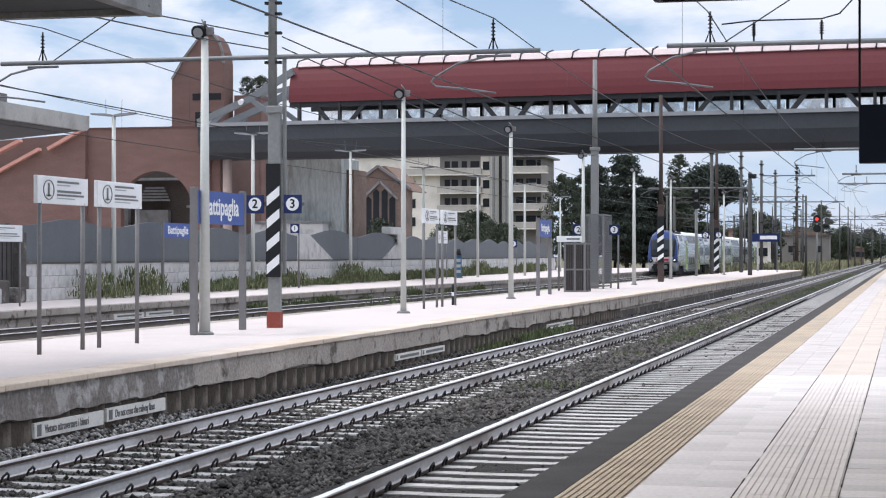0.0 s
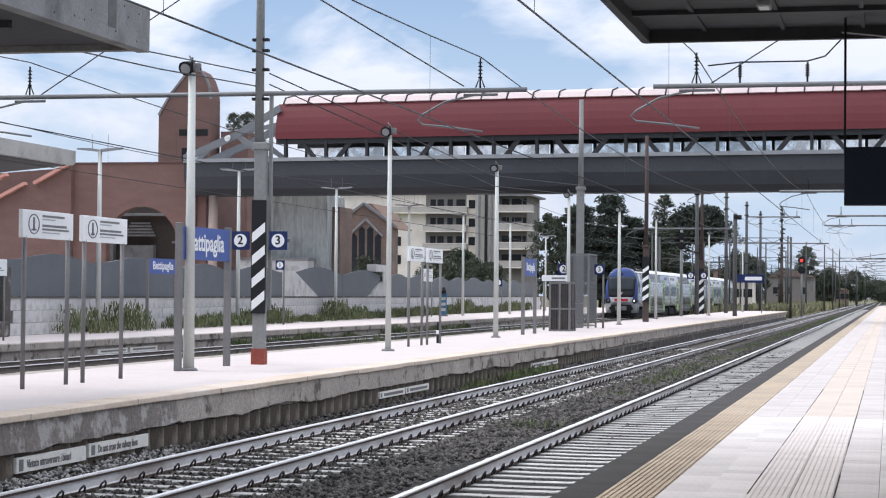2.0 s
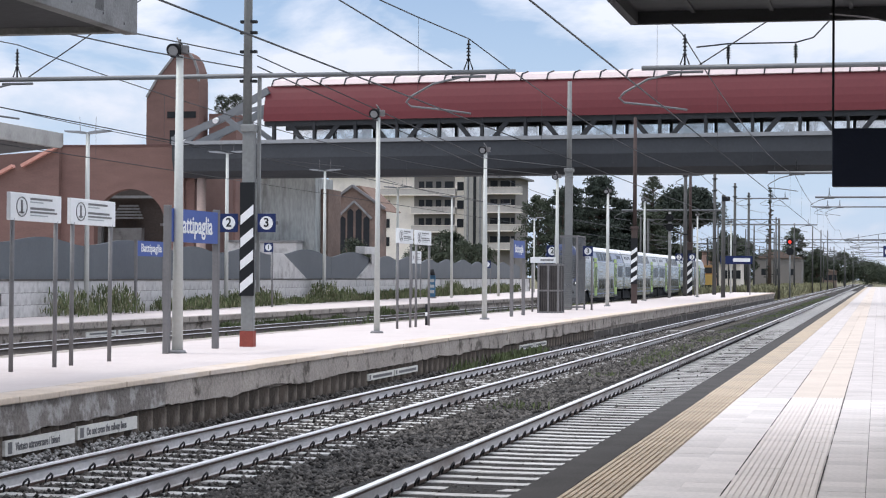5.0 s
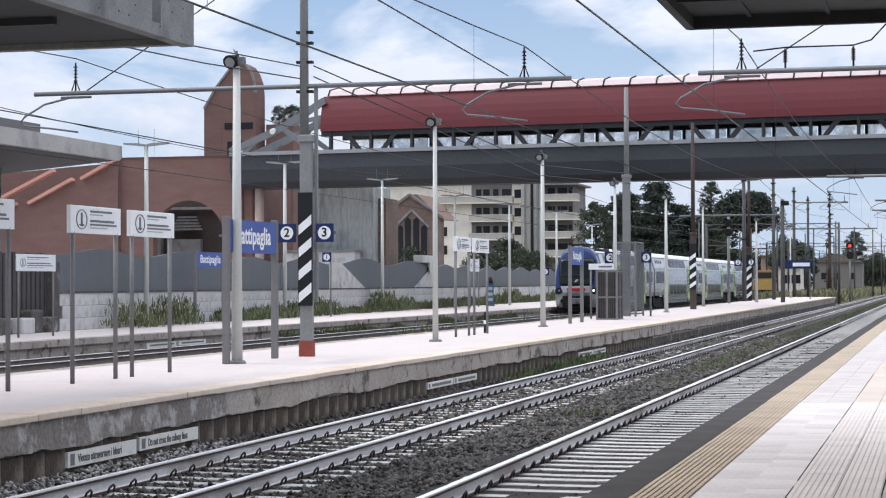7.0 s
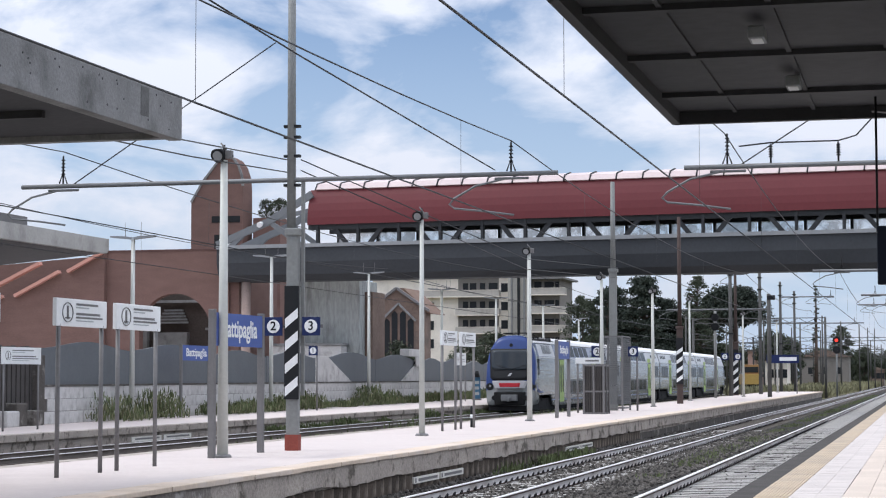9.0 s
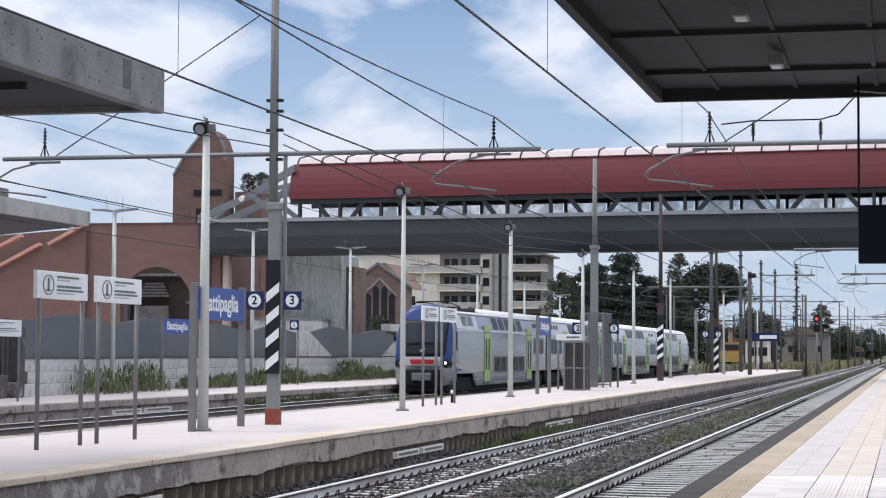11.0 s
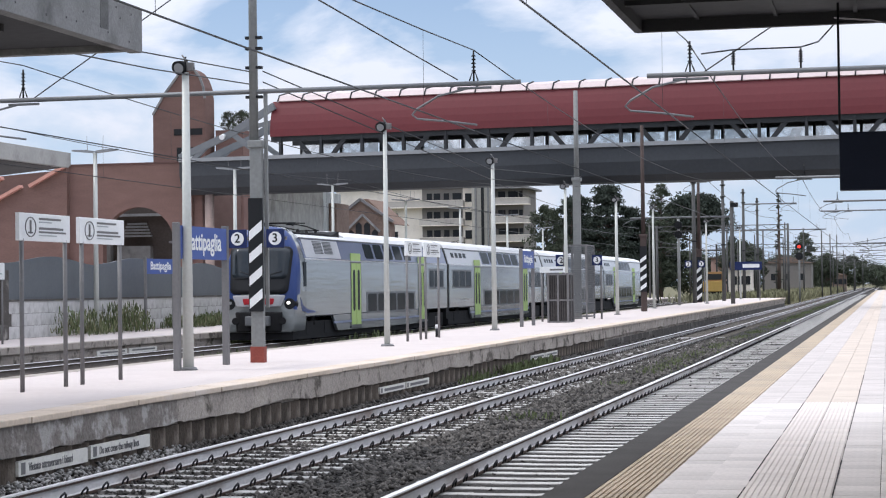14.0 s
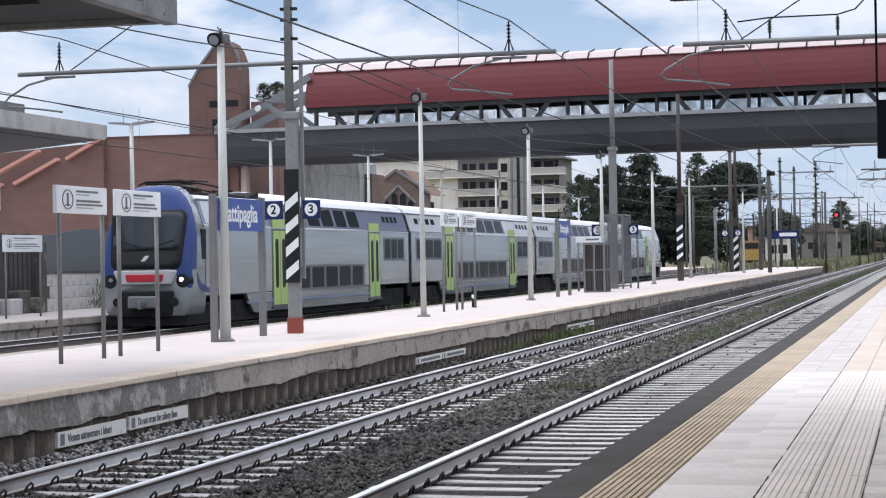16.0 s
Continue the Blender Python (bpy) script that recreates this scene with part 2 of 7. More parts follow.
M_WIRE = material("overhead_wire", (0.05, 0.052, 0.055), 0.6, 0.3, 0.1)

# ---- ground, tracks and platforms ----
T4, T3, T2, T1 = -3.86, -7.53, -15.1, -22.4
P4_Z, P3_Z, P1_Z = 0.53, 0.62, 0.40
ISL_R, ISL_L = -9.0, -13.55


def ground_sheet():
    xs = [-900, -300, -120, -60, -40, -26, -20, -13, -10, -8, -6, -4, -2, 4, 20, 60, 200, 700]
    ys = [-300, -60, -10, 10, 20, 40, 80, 130, 200, 300, 500, 900, 2500]
    verts = [(x, y, -0.34) for y in ys for x in xs]
    n = len(xs)
    faces = [(j * n + i, j * n + i + 1, (j + 1) * n + i + 1, (j + 1) * n + i) for j in range(len(ys) - 1) for i in range(n - 1)]
    ob = new("ground", raw("ground", verts, faces, M_EARTH))
    tagged(ob, "dry earth and low weeds beside the railway tracks", "ground", kind="structure")


ground_sheet()


def ballast_bed(x0, x1, y0, y1, step, label):
    """The gravel bed under the tracks, heaped a little between the rails."""
    nx, ny = int((x1 - x0) / step) + 1, int((y1 - y0) / (step * 2)) + 1
    verts, faces = [], []
    for j in range(ny):
        y = y0 + (y1 - y0) * j / (ny - 1)
        for i in range(nx):
            x = x0 + (x1 - x0) * i / (nx - 1)
            z = -0.215 + 0.03 * noise.noise((x * 1.3, y * 0.6, 0)) + 0.02 * noise.noise((x * 4, y * 3, 5))
            between = min(abs(x - T4), abs(x - T3))
            z += 0.04 if 1.25 < between < 1.9 else 0.0
            if between < 1.25:
                z = -0.184 + 0.08 * (z + 0.215) if abs(x - T4) < 1.25 else -0.192 + 0.25 * (z + 0.215)
            verts.append((x, y, z))
    for j in range(ny - 1):
        for i in range(nx - 1):
            a = j * nx + i
            faces.append((a, a + 1, a + nx + 1, a + nx))
    ob = new("ballast_bed", raw("ballast_bed", verts, faces, M_BALLAST))
    return tagged(ob, label, "ballast", kind="structure")


ballast_bed(-9.2, -2.1, -12, 90, 0.2, "dark grey crushed-stone ballast under the tracks")
ballast_bed(-9.6, -1.6, 90, 700, 0.8, "dark grey crushed-stone ballast of the distant tracks")
ballast_bed(-24.2, -13.4, 20, 260, 0.6, "grey-brown ballast beside the low platform")


def loose_stones(count, x0, x1, y0, y1, size, seed, lift=0.0, mat=M_STONE, label="loose dark grey ballast stones between the rails"):
    rng = np.random.default_rng(seed)
    base = np.array([(1, 0, 0), (-1, 0, 0), (0, 1, 0), (0, -1, 0), (0, 0, 1), (0, 0, -1)], float)
    tri = np.array([(0, 2, 4), (2, 1, 4), (1, 3, 4), (3, 0, 4), (2, 0, 5), (1, 2, 5), (3, 1, 5), (0, 3, 5)])
    # nearer ground carries more of the count
    u = rng.random(count)
    y = y0 * (y1 / y0) ** u
    x = rng.uniform(x0, x1, count)
    r = size * rng.uniform(0.5, 1.25, count) * (1 + (y - y0) / 60)
    r = np.where((abs(x - T4) < 1.25), r * 0.62, r)
    ang = rng.uniform(0, math.tau, count)
    b = base[None] * rng.uniform(0.6, 1.3, (count, 6, 3)) + rng.uniform(-0.3, 0.3, (count, 6, 3))
    b[:, :, 2] *= 0.75
    c, s = np.cos(ang)[:, None], np.sin(ang)[:, None]
    bx, by = b[:, :, 0] * c - b[:, :, 1] * s, b[:, :, 0] * s + b[:, :, 1] * c
    near = np.minimum(abs(x - T4), abs(x - T3))
    off4 = abs((y - 10.11 + 0.2725) % 0.545 - 0.2725)
    off3 = abs((y - 12.15 + 0.2725) % 0.545 - 0.2725)
    on_sleeper = (abs(x - T4) < 1.3) & (off4 < 0.15) | (abs(x - T3) < 1.3) & (off3 < 0.09)
    z = np.where(near < 1.25, np.where(x > -5.2, -0.200, -0.198), -0.185) + rng.uniform(-0.02, 0.025, count) - np.where(on_sleeper | (abs(x - T4) < 1.3) & (rng.random(count) < 0.88), 0.12, 0.0) + lift * (x1 - x) / (x1 - x0)
    v = np.stack([x[:, None] + bx * r[:, None], y[:, None] + by * r[:, None], z[:, None] + b[:, :, 2] * r[:, None]], 2).reshape(-1, 3)
    f = (tri[None] + (np.arange(count) * 6)[:, None, None]).reshape(-1, 3)
    me = bpy.data.meshes.new("ballast_stones")
    me.vertices.add(len(v))
    me.vertices.foreach_set("co", v.ravel())
    me.loops.add(len(f) * 3)
    me.loops.foreach_set("vertex_index", f.ravel())
    me.polygons.add(len(f))
    me.polygons.foreach_set("loop_start", np.arange(0, len(f) * 3, 3))
    me.update(calc_edges=True)
    me.materials.append(mat)
    tagged(new("ballast_stones", me), label, "gravel", kind="stuff")


loose_stones(95000, -9.0, -2.3, 12.5, 75, 0.036, 4)
loose_stones(9000, -9.0, -8.66, 12.5, 75, 0.034, 5, 0.10)
M_LIME = material("limy_rubble", (0.27, 0.262, 0.25), 0.95, 0, 0.5, 2, 30, 0.3, 0.01, rand=1.0, island=True)
loose_stones(1500, -9.0, -8.62, 16.5, 23.5, 0.03, 6, 0.13, M_LIME, "pale limy rubble fallen from the platform wall")

M_DARKRAIL = material("dark_brown_steel", (0.07, 0.048, 0.038), 0.8, 0.1, 0.3, 3, 25, 0.1, 0.003)
M_DULLRAIL = material("dull_rail_side", (0.13, 0.112, 0.10), 0.7, 0.0, 0.3, 2, 25, 0.1, 0.003)
RAIL_OUTLINE = [(-0.065, -0.17), (0.065, -0.17), (0.065, -0.155), (0.012, -0.135), (0.010, -0.045), (0.034, -0.035), (0.034, -0.004), (-0.034, -0.004), (-0.034, -0.035), (-0.010, -0.045), (-0.012, -0.135), (-0.065, -0.155)]


def rail_clips(bm, xs, y0, count, pitch):
    """Bent spring clips on both sides of each rail foot."""
    for i in range(count):
        y = y0 + i * pitch
        for x in xs:
            for s in (-1, 1):
                cx = x + s * 0.085
                pts = [(cx - s * 0.02, y - 0.07, -0.168), (cx, y - 0.062, -0.115), (cx + s * 0.01, y, -0.086), (cx, y + 0.062, -0.115), (cx - s * 0.02, y + 0.07, -0.168)]
                pipe(bm, pts, 0.0125, 5)


def track(name, cx, y0, y1, label, detail, half=0.735, pitch=0.545, clips=0, wood=None, far_wood=None, side=None):
    wood = wood or M_SLEEPER
    tr = thing(name, label, "railway track", kind="structure")
    tr.location = (cx, 0, 0)
    for s in (-1, 1):
        rail = part("rail", made(prism, [(s * half + a, b) for a, b in RAIL_OUTLINE], "y", y0, y1), side or M_RAIL, tr, "worn steel rail with rusty sides")
        # the shadow below the rail head is put into this dark strip
        part("head_shade", boxed(s * half - 0.0355, s * half + 0.0355, y0, y1, -0.040, -0.015), M_DARKRAIL, rail, "rusty rail head sides, darkened for the shadow below them")
        part("rail_foot", boxed(s * half - 0.0665, s * half + 0.0665, y0, y1, -0.172, -0.146), M_DARKRAIL, rail, "dark rusty rail foot")
        part("running_surface", boxed(s * half - 0.036, s * half + 0.036, y0, y1, -0.0148, 0.001), M_RAILTOP, rail, "polished bright rail top")
    bm = bmesh.new()
    for a, b in ((-1.2, -0.35), (-0.35, 0.35), (0.35, 1.2)):
        drop = 0.004 if a == -0.35 else 0
        prism(bm, [(-0.125, -0.36), (0.125, -0.36), (0.105, -0.175 - drop), (-0.105, -0.175 - drop)], "x", a, b)
    sl = mesh("sleeper", bm, wood)
    n = 0
    y = y0 + 0.2
    while y < y1 and n < detail:
        piece("sleeper", sl, tr, 0, y, random.uniform(-0.006, 0.006))
        y += pitch
        n += 1
    bm = bmesh.new()
    while y < min(y1, 330):
        box(bm, -1.2, 1.2, y - 0.11, y + 0.11, -0.36, -0.175)
        y += pitch
    if bm.verts:
        tagged(part("distant_sleepers", bm, far_wood or wood, tr), kind="stuff")
    else:
        bm.free()
    if clips:
        bm = bmesh.new()
        rail_clips(bm, (-half, half), y0 + 0.2, clips, pitch)
        tagged(part("rail_clips", bm, M_CLIP, tr, "dark spring clips along the rail foot"), kind="stuff")
    return tr


track("track_4", T4, -9.71, 700, "ballasted track with pale concrete sleepers beside the tiled platform", 166, clips=186)
track("track_3", T3, -9.85, 700, "ballasted track with steel rails below the island platform", 160, clips=190, far_wood=M_SLEEPER_DARK)
# under-train shade is put into these two tracks' sleepers and rail sides
track("track_2", T2, 10, 300, "ballasted track behind the island platform", 0, wood=M_SLEEPER_DARK, side=M_DULLRAIL)
track("track_1", T1, 10, 300, "ballasted track along the low platform", 0, wood=M_SLEEPER_DARK, side=M_DULLRAIL)

# island platform, its wall darker along one stretch
DARK_END = 20.0
isl = thing("island_platform", "pale paved island platform with stained concrete edge walls", "platform", kind="structure")
part("paving", boxed(ISL_L + 0.35, ISL_R - 0.42, 4, 174, 0.3, P3_Z), M_PAVING, isl, "pale pinkish worn paving")
for x0, x1 in ((ISL_R - 0.42, ISL_R + 0.03), (ISL_L - 0.03, ISL_L + 0.35)):
    for i in range(57):
        y = 4.0 + i * 2.98
        part("kerb_slab", boxed(x0, x1 + random.uniform(-0.008, 0.008), y + 0.006, y + 2.974, 0.36, P3_Z + 0.004, 0.014), M_DARKCONCRETE if 14 < y < DARK_END else M_CONCRETE, isl, "weathered concrete kerb slab, broken at the edge")
M_PALEBAND = material("pale_edge_band", (0.56, 0.46, 0.365), 0.85, 0, 0.2, 1.2, 20, 0.2, 0.006, rand=0.25, dirt=(0.60, 0.53, 0.48), dirt_scale=0.9)
for x0, x1 in ((ISL_R - 0.40, ISL_R - 0.02),):
    for i in range(170):
        part("coping_slab", boxed(x0, x1 + 0.10 + random.uniform(-0.012, 0.01), 4 + i + 0.002, 5 + i - 0.002, P3_Z - 0.065 + random.uniform(-0.008, 0.004), P3_Z + 0.007 + random.uniform(-0.002, 0.002), 0.012), M_PALEBAND, isl, "worn yellowish coping slab along the edge")
part("edge_wall", boxed(ISL_L + 0.06, ISL_R - 0.04, 4, 174, 0.14, 0.36), M_CONCRETE, isl, "stained concrete platform wall")
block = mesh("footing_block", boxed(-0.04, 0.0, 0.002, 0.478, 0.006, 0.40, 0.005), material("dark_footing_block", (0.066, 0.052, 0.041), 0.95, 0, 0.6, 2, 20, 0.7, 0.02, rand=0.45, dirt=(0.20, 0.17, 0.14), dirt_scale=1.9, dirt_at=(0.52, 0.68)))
for i in range(100):
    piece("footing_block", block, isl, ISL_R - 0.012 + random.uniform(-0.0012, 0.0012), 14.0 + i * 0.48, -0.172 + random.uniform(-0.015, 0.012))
part("footing", boxed(ISL_L + 0.03, ISL_R - 0.03, 4, 174, -0.4, 0.14), M_FOOTING, isl, "dark footing of the wall")
for k in range(4):
    part("end_step", boxed(ISL_L + 0.5 + 0.3 * k, ISL_R - 0.3 - 0.9 * k, 174 + 2.2 * k, 176.2 + 2.2 * k, -0.4, P3_Z - 0.06 - 0.17 * k), M_CONCRETE, isl, "worn concrete ramp at the platform end")

# platform with the camera
P4_END = 330
plat = thing("tiled_platform", "pale tiled platform with asphalt edge and ribbed guidance strips", "platform", kind="structure")
plat.location = (-0.045, 0, 0)
part("slab", boxed(-2.20, 9, -12, P4_END, -0.4, P4_Z - 0.05), M_CONCRETE, plat)
part("edge_strip", boxed(-2.27, -1.96, -12, P4_END, P4_Z - 0.14, P4_Z + 0.002, 0.006), M_ASPHALT, plat, "dark asphalt edge strip")
part("joint_bed", boxed(-1.96, 9, -12, P4_END, P4_Z - 0.05, P4_Z - 0.008), material("tile_joint", (0.15, 0.13, 0.115), 0.95, 0, 0.2), plat)

# broken render on the face of the island wall, with an uneven lower edge
def broken_render(y0, y1, n, mat, label):
    verts, faces = [], []
    for j in range(n):
        y = y0 + (y1 - y0) * j / (n - 1)
        low_z = 0.24 + 0.07 * noise.noise((y * 0.45, 2, 0)) + 0.04 * noise.noise((y * 1.9, 6, 0)) + 0.02 * noise.noise((y * 7, 1, 0))
        out = ISL_R + 0.041 + 0.006 * noise.noise((y * 1.7, 3, 0))
        top_z = 0.565 + 0.05 * noise.noise((y * 0.9, 12, 0)) + 0.03 * noise.noise((y * 5.1, 7, 0))
        verts += [(ISL_R + 0.02, y, 0.604), (out - 0.004, y, 0.60 - abs(top_z - 0.565) * 0.2), (out, y, low_z), (ISL_R - 0.03, y, low_z - 0.01)]
    for j in range(n - 1):
        a = j * 4
        faces += [(a + k, a + k + 1, a + k + 5, a + k + 4) for k in range(3)]
    ob = new("broken_render", raw("broken_render", verts, faces, mat))
    ob.parent = isl
    tagged(ob, label)


broken_render(12, 23.4, 140, M_DARKCONCRETE, "darker cement render with a broken lower edge")
broken_render(23.4, 122, 800, M_CONCRETE, "flaking cement render with a broken lower edge")

# low platform beyond the third track
low = thing("low_platform", "low pale platform with stained concrete edge and weeds", "platform", kind="structure")
part("paving", boxed(-60, -24.4, 30, 230, 0.1, P1_Z), M_PAVING, low, "pale worn paving")
for i in range(66):
    part("kerb_slab", boxed(-24.4, -24.0, 30 + i * 3 + 0.01, 33 + i * 3 - 0.01, 0.2, P1_Z + 0.006, 0.012), M_CONCRETE, low, "concrete kerb slab")
part("edge_wall", boxed(-24.6, -24.1, 30, 230, -0.4, 0.2), M_CONCRETE, low)

# ---- footbridge ----


def filmed_glass():
    """Glass half covered by an uneven grey film."""
    m = material("filmed_glass", (0.70, 0.72, 0.74), 0.5, 0, 0.15, 1.2, 9, 0.0)
    nt = m.node_tree
    out = next(n for n in nt.nodes if n.type == "OUTPUT_MATERIAL")
    film = out.inputs["Surface"].links[0].from_socket
    clear = nt.nodes.new("ShaderNodeBsdfTransparent")
    spots = nt.nodes.new("ShaderNodeTexNoise")
    spots.inputs["Scale"].default_value, spots.inputs["Detail"].default_value = 1.4, 8
    amount = nt.nodes.new("ShaderNodeMapRange")
    amount.inputs["From Min"].default_value, amount.inputs["From Max"].default_value = 0.35, 0.68
    amount.inputs["To Min"].default_value, amount.inputs["To Max"].default_value = 0.12, 0.50
    mix = nt.nodes.new("ShaderNodeMixShader")
    where = nt.nodes.new("ShaderNodeNewGeometry")
    nt.links.new(where.outputs["Position"], spots.inputs["Vector"])
    nt.links.new(spots.outputs[0], amount.inputs["Value"])
    nt.links.new(amount.outputs[0], mix.inputs[0])
    nt.links.new(clear.outputs[0], mix.inputs[1])
    nt.links.new(film, mix.inputs[2])
    nt.links.new(mix.outputs[0], out.inputs["Surface"])
    return m


M_FILMGLASS = filmed_glass()


M_ENDFRAME = material("grey_frame_steel", (0.16, 0.17, 0.18), 0.6, 0.2, 0.15)


def footbridge():
    br = thing("footbridge", "covered footbridge with red cladding over a grey steel girder", "footbridge", rz=0)
    # it runs slightly askew to the tracks
    xl, xr, y = -41.8, 22.0, 112.0
    ang = math.atan2(-3.6, 39.2)
    br.matrix_basis = Matrix.Translation((xl, y, 0)) @ Matrix.Rotation(ang, 4, "Z")
    L, w = 66.0, 3.4
    x_red = 6.1
    z0, z1, zr0, zr1, zt = 7.8, 9.88, 11.08, 13.22, 13.76
    bm = bmesh.new()
    # bellied girder
    prism(bm, [(-w / 2 + 0.9, z0), (w / 2 - 0.9, z0), (w / 2 - 0.25, z0 + 0.35), (w / 2, z0 + 1.1), (w / 2, z1 - 0.12), (-w / 2, z1 - 0.12), (-w / 2, z0 + 1.1), (-w / 2 + 0.25, z0 + 0.35)], "x", 0, L)
    part("girder", bm, M_BRIDGEGREY, br, "smooth grey painted steel girder")
    part("deck_edge", boxed(-0.0, L, -w / 2 - 0.12, w / 2 + 0.12, z1 - 0.12, z1 + 0.1), M_TRUSSLIGHT, br, "pale steel edge beam")
    # red shell
    bm = bmesh.new()
    prism(bm, [(-w / 2 - 0.2 + 0.55 * k * k + 0.06, zr0 + (zr1 - zr0) * k) for k in (0, 0.2, 0.4, 0.6, 0.8, 1.0)] + [(-w / 2 - 0.26 + 0.55 * k * k + 0.06, zr0 + (zr1 - zr0) * k) for k in (1.0, 0.8, 0.6, 0.4, 0.2, 0)], "x", x_red, L)
    prism(bm, [(w / 2 + 0.2 - 0.55 * k * k - 0.06, zr0 + (zr1 - zr0) * k) for k in (0, 0.2, 0.4, 0.6, 0.8, 1.0)] + [(w / 2 + 0.26 - 0.55 * k * k - 0.06, zr0 + (zr1 - zr0) * k) for k in (1.0, 0.8, 0.6, 0.4, 0.2, 0)], "x", x_red, L)
    part("cladding", bm, M_BRIDGERED, br, "dark red metal side cladding")
    n = int((L - x_red) / 1.55)
    for i in range(n):
        a = x_red + 0.35 + i * 1.55
        bm = bmesh.new()
        prism(bm, [(-w / 2 + 0.22, zr1 + 0.02), (-w / 2 + 0.5, zr1 + 0.35), (0, zt + 0.06), (w / 2 - 0.5, zr1 + 0.35), (w / 2 - 0.22, zr1 + 0.02), (w / 2 - 0.3, zr1 - 0.02), (0, zt), (-w / 2 + 0.3, zr1 - 0.02)], "x", a + 0.04, a + 1.51)
        part("roof_panel", bm, M_ROOFWHITE, br, "pale translucent curved roof panel")
    for i in range(n + 1):
        a = x_red + 0.35 + i * 1.55
        pts = [(a, -w / 2 + 0.2, zr1), (a, -w / 2 + 0.48, zr1 + 0.37), (a, 0, zt + 0.09), (a, w / 2 - 0.48, zr1 + 0.37), (a, w / 2 - 0.2, zr1)]
        part("roof_rib", made(pipe, pts, 0.045, 5), M_TRUSS, br, "thin curved roof rib")
    # truss with posts and diagonals between girder and cladding
    for s in (-1, 1):
        yy = s * (w / 2 - 0.05)
        bm = bmesh.new()
        beam(bm, (x_red, yy, zr0 - 0.02), (L, yy, zr0 - 0.02), 0.2, 0.56)
        part("top_chord", bm, M_TRUSS, br, "dark steel top chord")
        bay = 5.2
        for i in range(int((L - 2) / bay)):
            a = x_red + 0.6 + i * bay
            if a + bay > L:
                break
            for p in (a, a + bay / 2):
                part("truss_post", made(beam, (p, yy, z1), (p, yy, zr0), 0.16, 0.3), M_TRUSS, br, "dark steel post")
            if s == -1:
                for p, q in ((a + 0.9, a + 1.9), (a + bay - 0.9, a + bay - 1.9)):
                    part("truss_diagonal", made(beam, (p, yy, zr0), (q, yy, z1), 0.14, 0.26), M_TRUSS, br, "dark steel diagonal")
    # uneven grey glazing along the far side
    for i in range(int((L - 2) / 2.6)):
        a = x_red + 0.6 + i * 2.6
        if a + 2.6 > L:
            break
        part("glazing_pane", boxed(a + 0.12, a + 2.48, w / 2 - 0.30, w / 2 - 0.27, z1 + 0.1, zr0 - 0.28), M_FILMGLASS, br, "uneven grey glazing pane")
    # open end frame beside the stair head
    for s in (-1, 1):
        yy = s * (w / 2 - 0.05)
        bm = bmesh.new()
        beam(bm, (0.0, yy, z1 + 0.15), (3.4, yy, 11.35), 0.2, 0.42)
        beam(bm, (3.4, yy, 11.35), (x_red + 0.2, yy, 12.95), 0.2, 0.42)
        beam(bm, (2.2, yy, 11.0), (0.9, yy, z1), 0.16, 0.3)
        beam(bm, (3.6, yy, 11.3), (5.6, yy, z1), 0.16, 0.3)
        beam(bm, (4.2, yy, 11.6), (x_red + 0.2, yy, 12.0), 0.14, 0.26)
        part("end_frame", bm, M_ENDFRAME, br, "grey sloping steel end frame")
    part("surveillance_camera", tubed((3.0, -w / 2 - 0.35, 11.15), (3.0, -w / 2 - 0.05, 11.25), 0.17, 0.14, 12), M_WHITE, br, "small white surveillance camera")
    return br


footbridge()

# ---- brick stair building with arch and tower ----


def arch_wall(bm, x0, x1, z0, z1, y0, y1, cx, r, spring):
    """A wall along x with one round-headed opening cut through it."""
    n = 24
    arc = [(cx + r * math.cos(math.pi * i / n), spring + r * math.sin(math.pi * i / n)) for i in range(n + 1)]
    right = [(cx + r, z0)] + arc[: n // 2 + 1] + [(cx, z1), (x1, z1), (x1, z0)]
    left = [(cx - r, z0), (x0, z0), (x0, z1), (cx, z1)] + arc[n // 2:]
    prism(bm, right, "y", y0, y1)
    prism(bm, left, "y", y0, y1)


# the shade inside the arch is put into this wall colour
M_TDARKWALL = material("dark_interior_wall", (0.075, 0.062, 0.055), 0.9, 0, 0.3, 0.5, 8)
M_COLUMN = material("pinkish_column", (0.34, 0.26, 0.23), 0.85, 0, 0.2, 1, 12, 0.1)


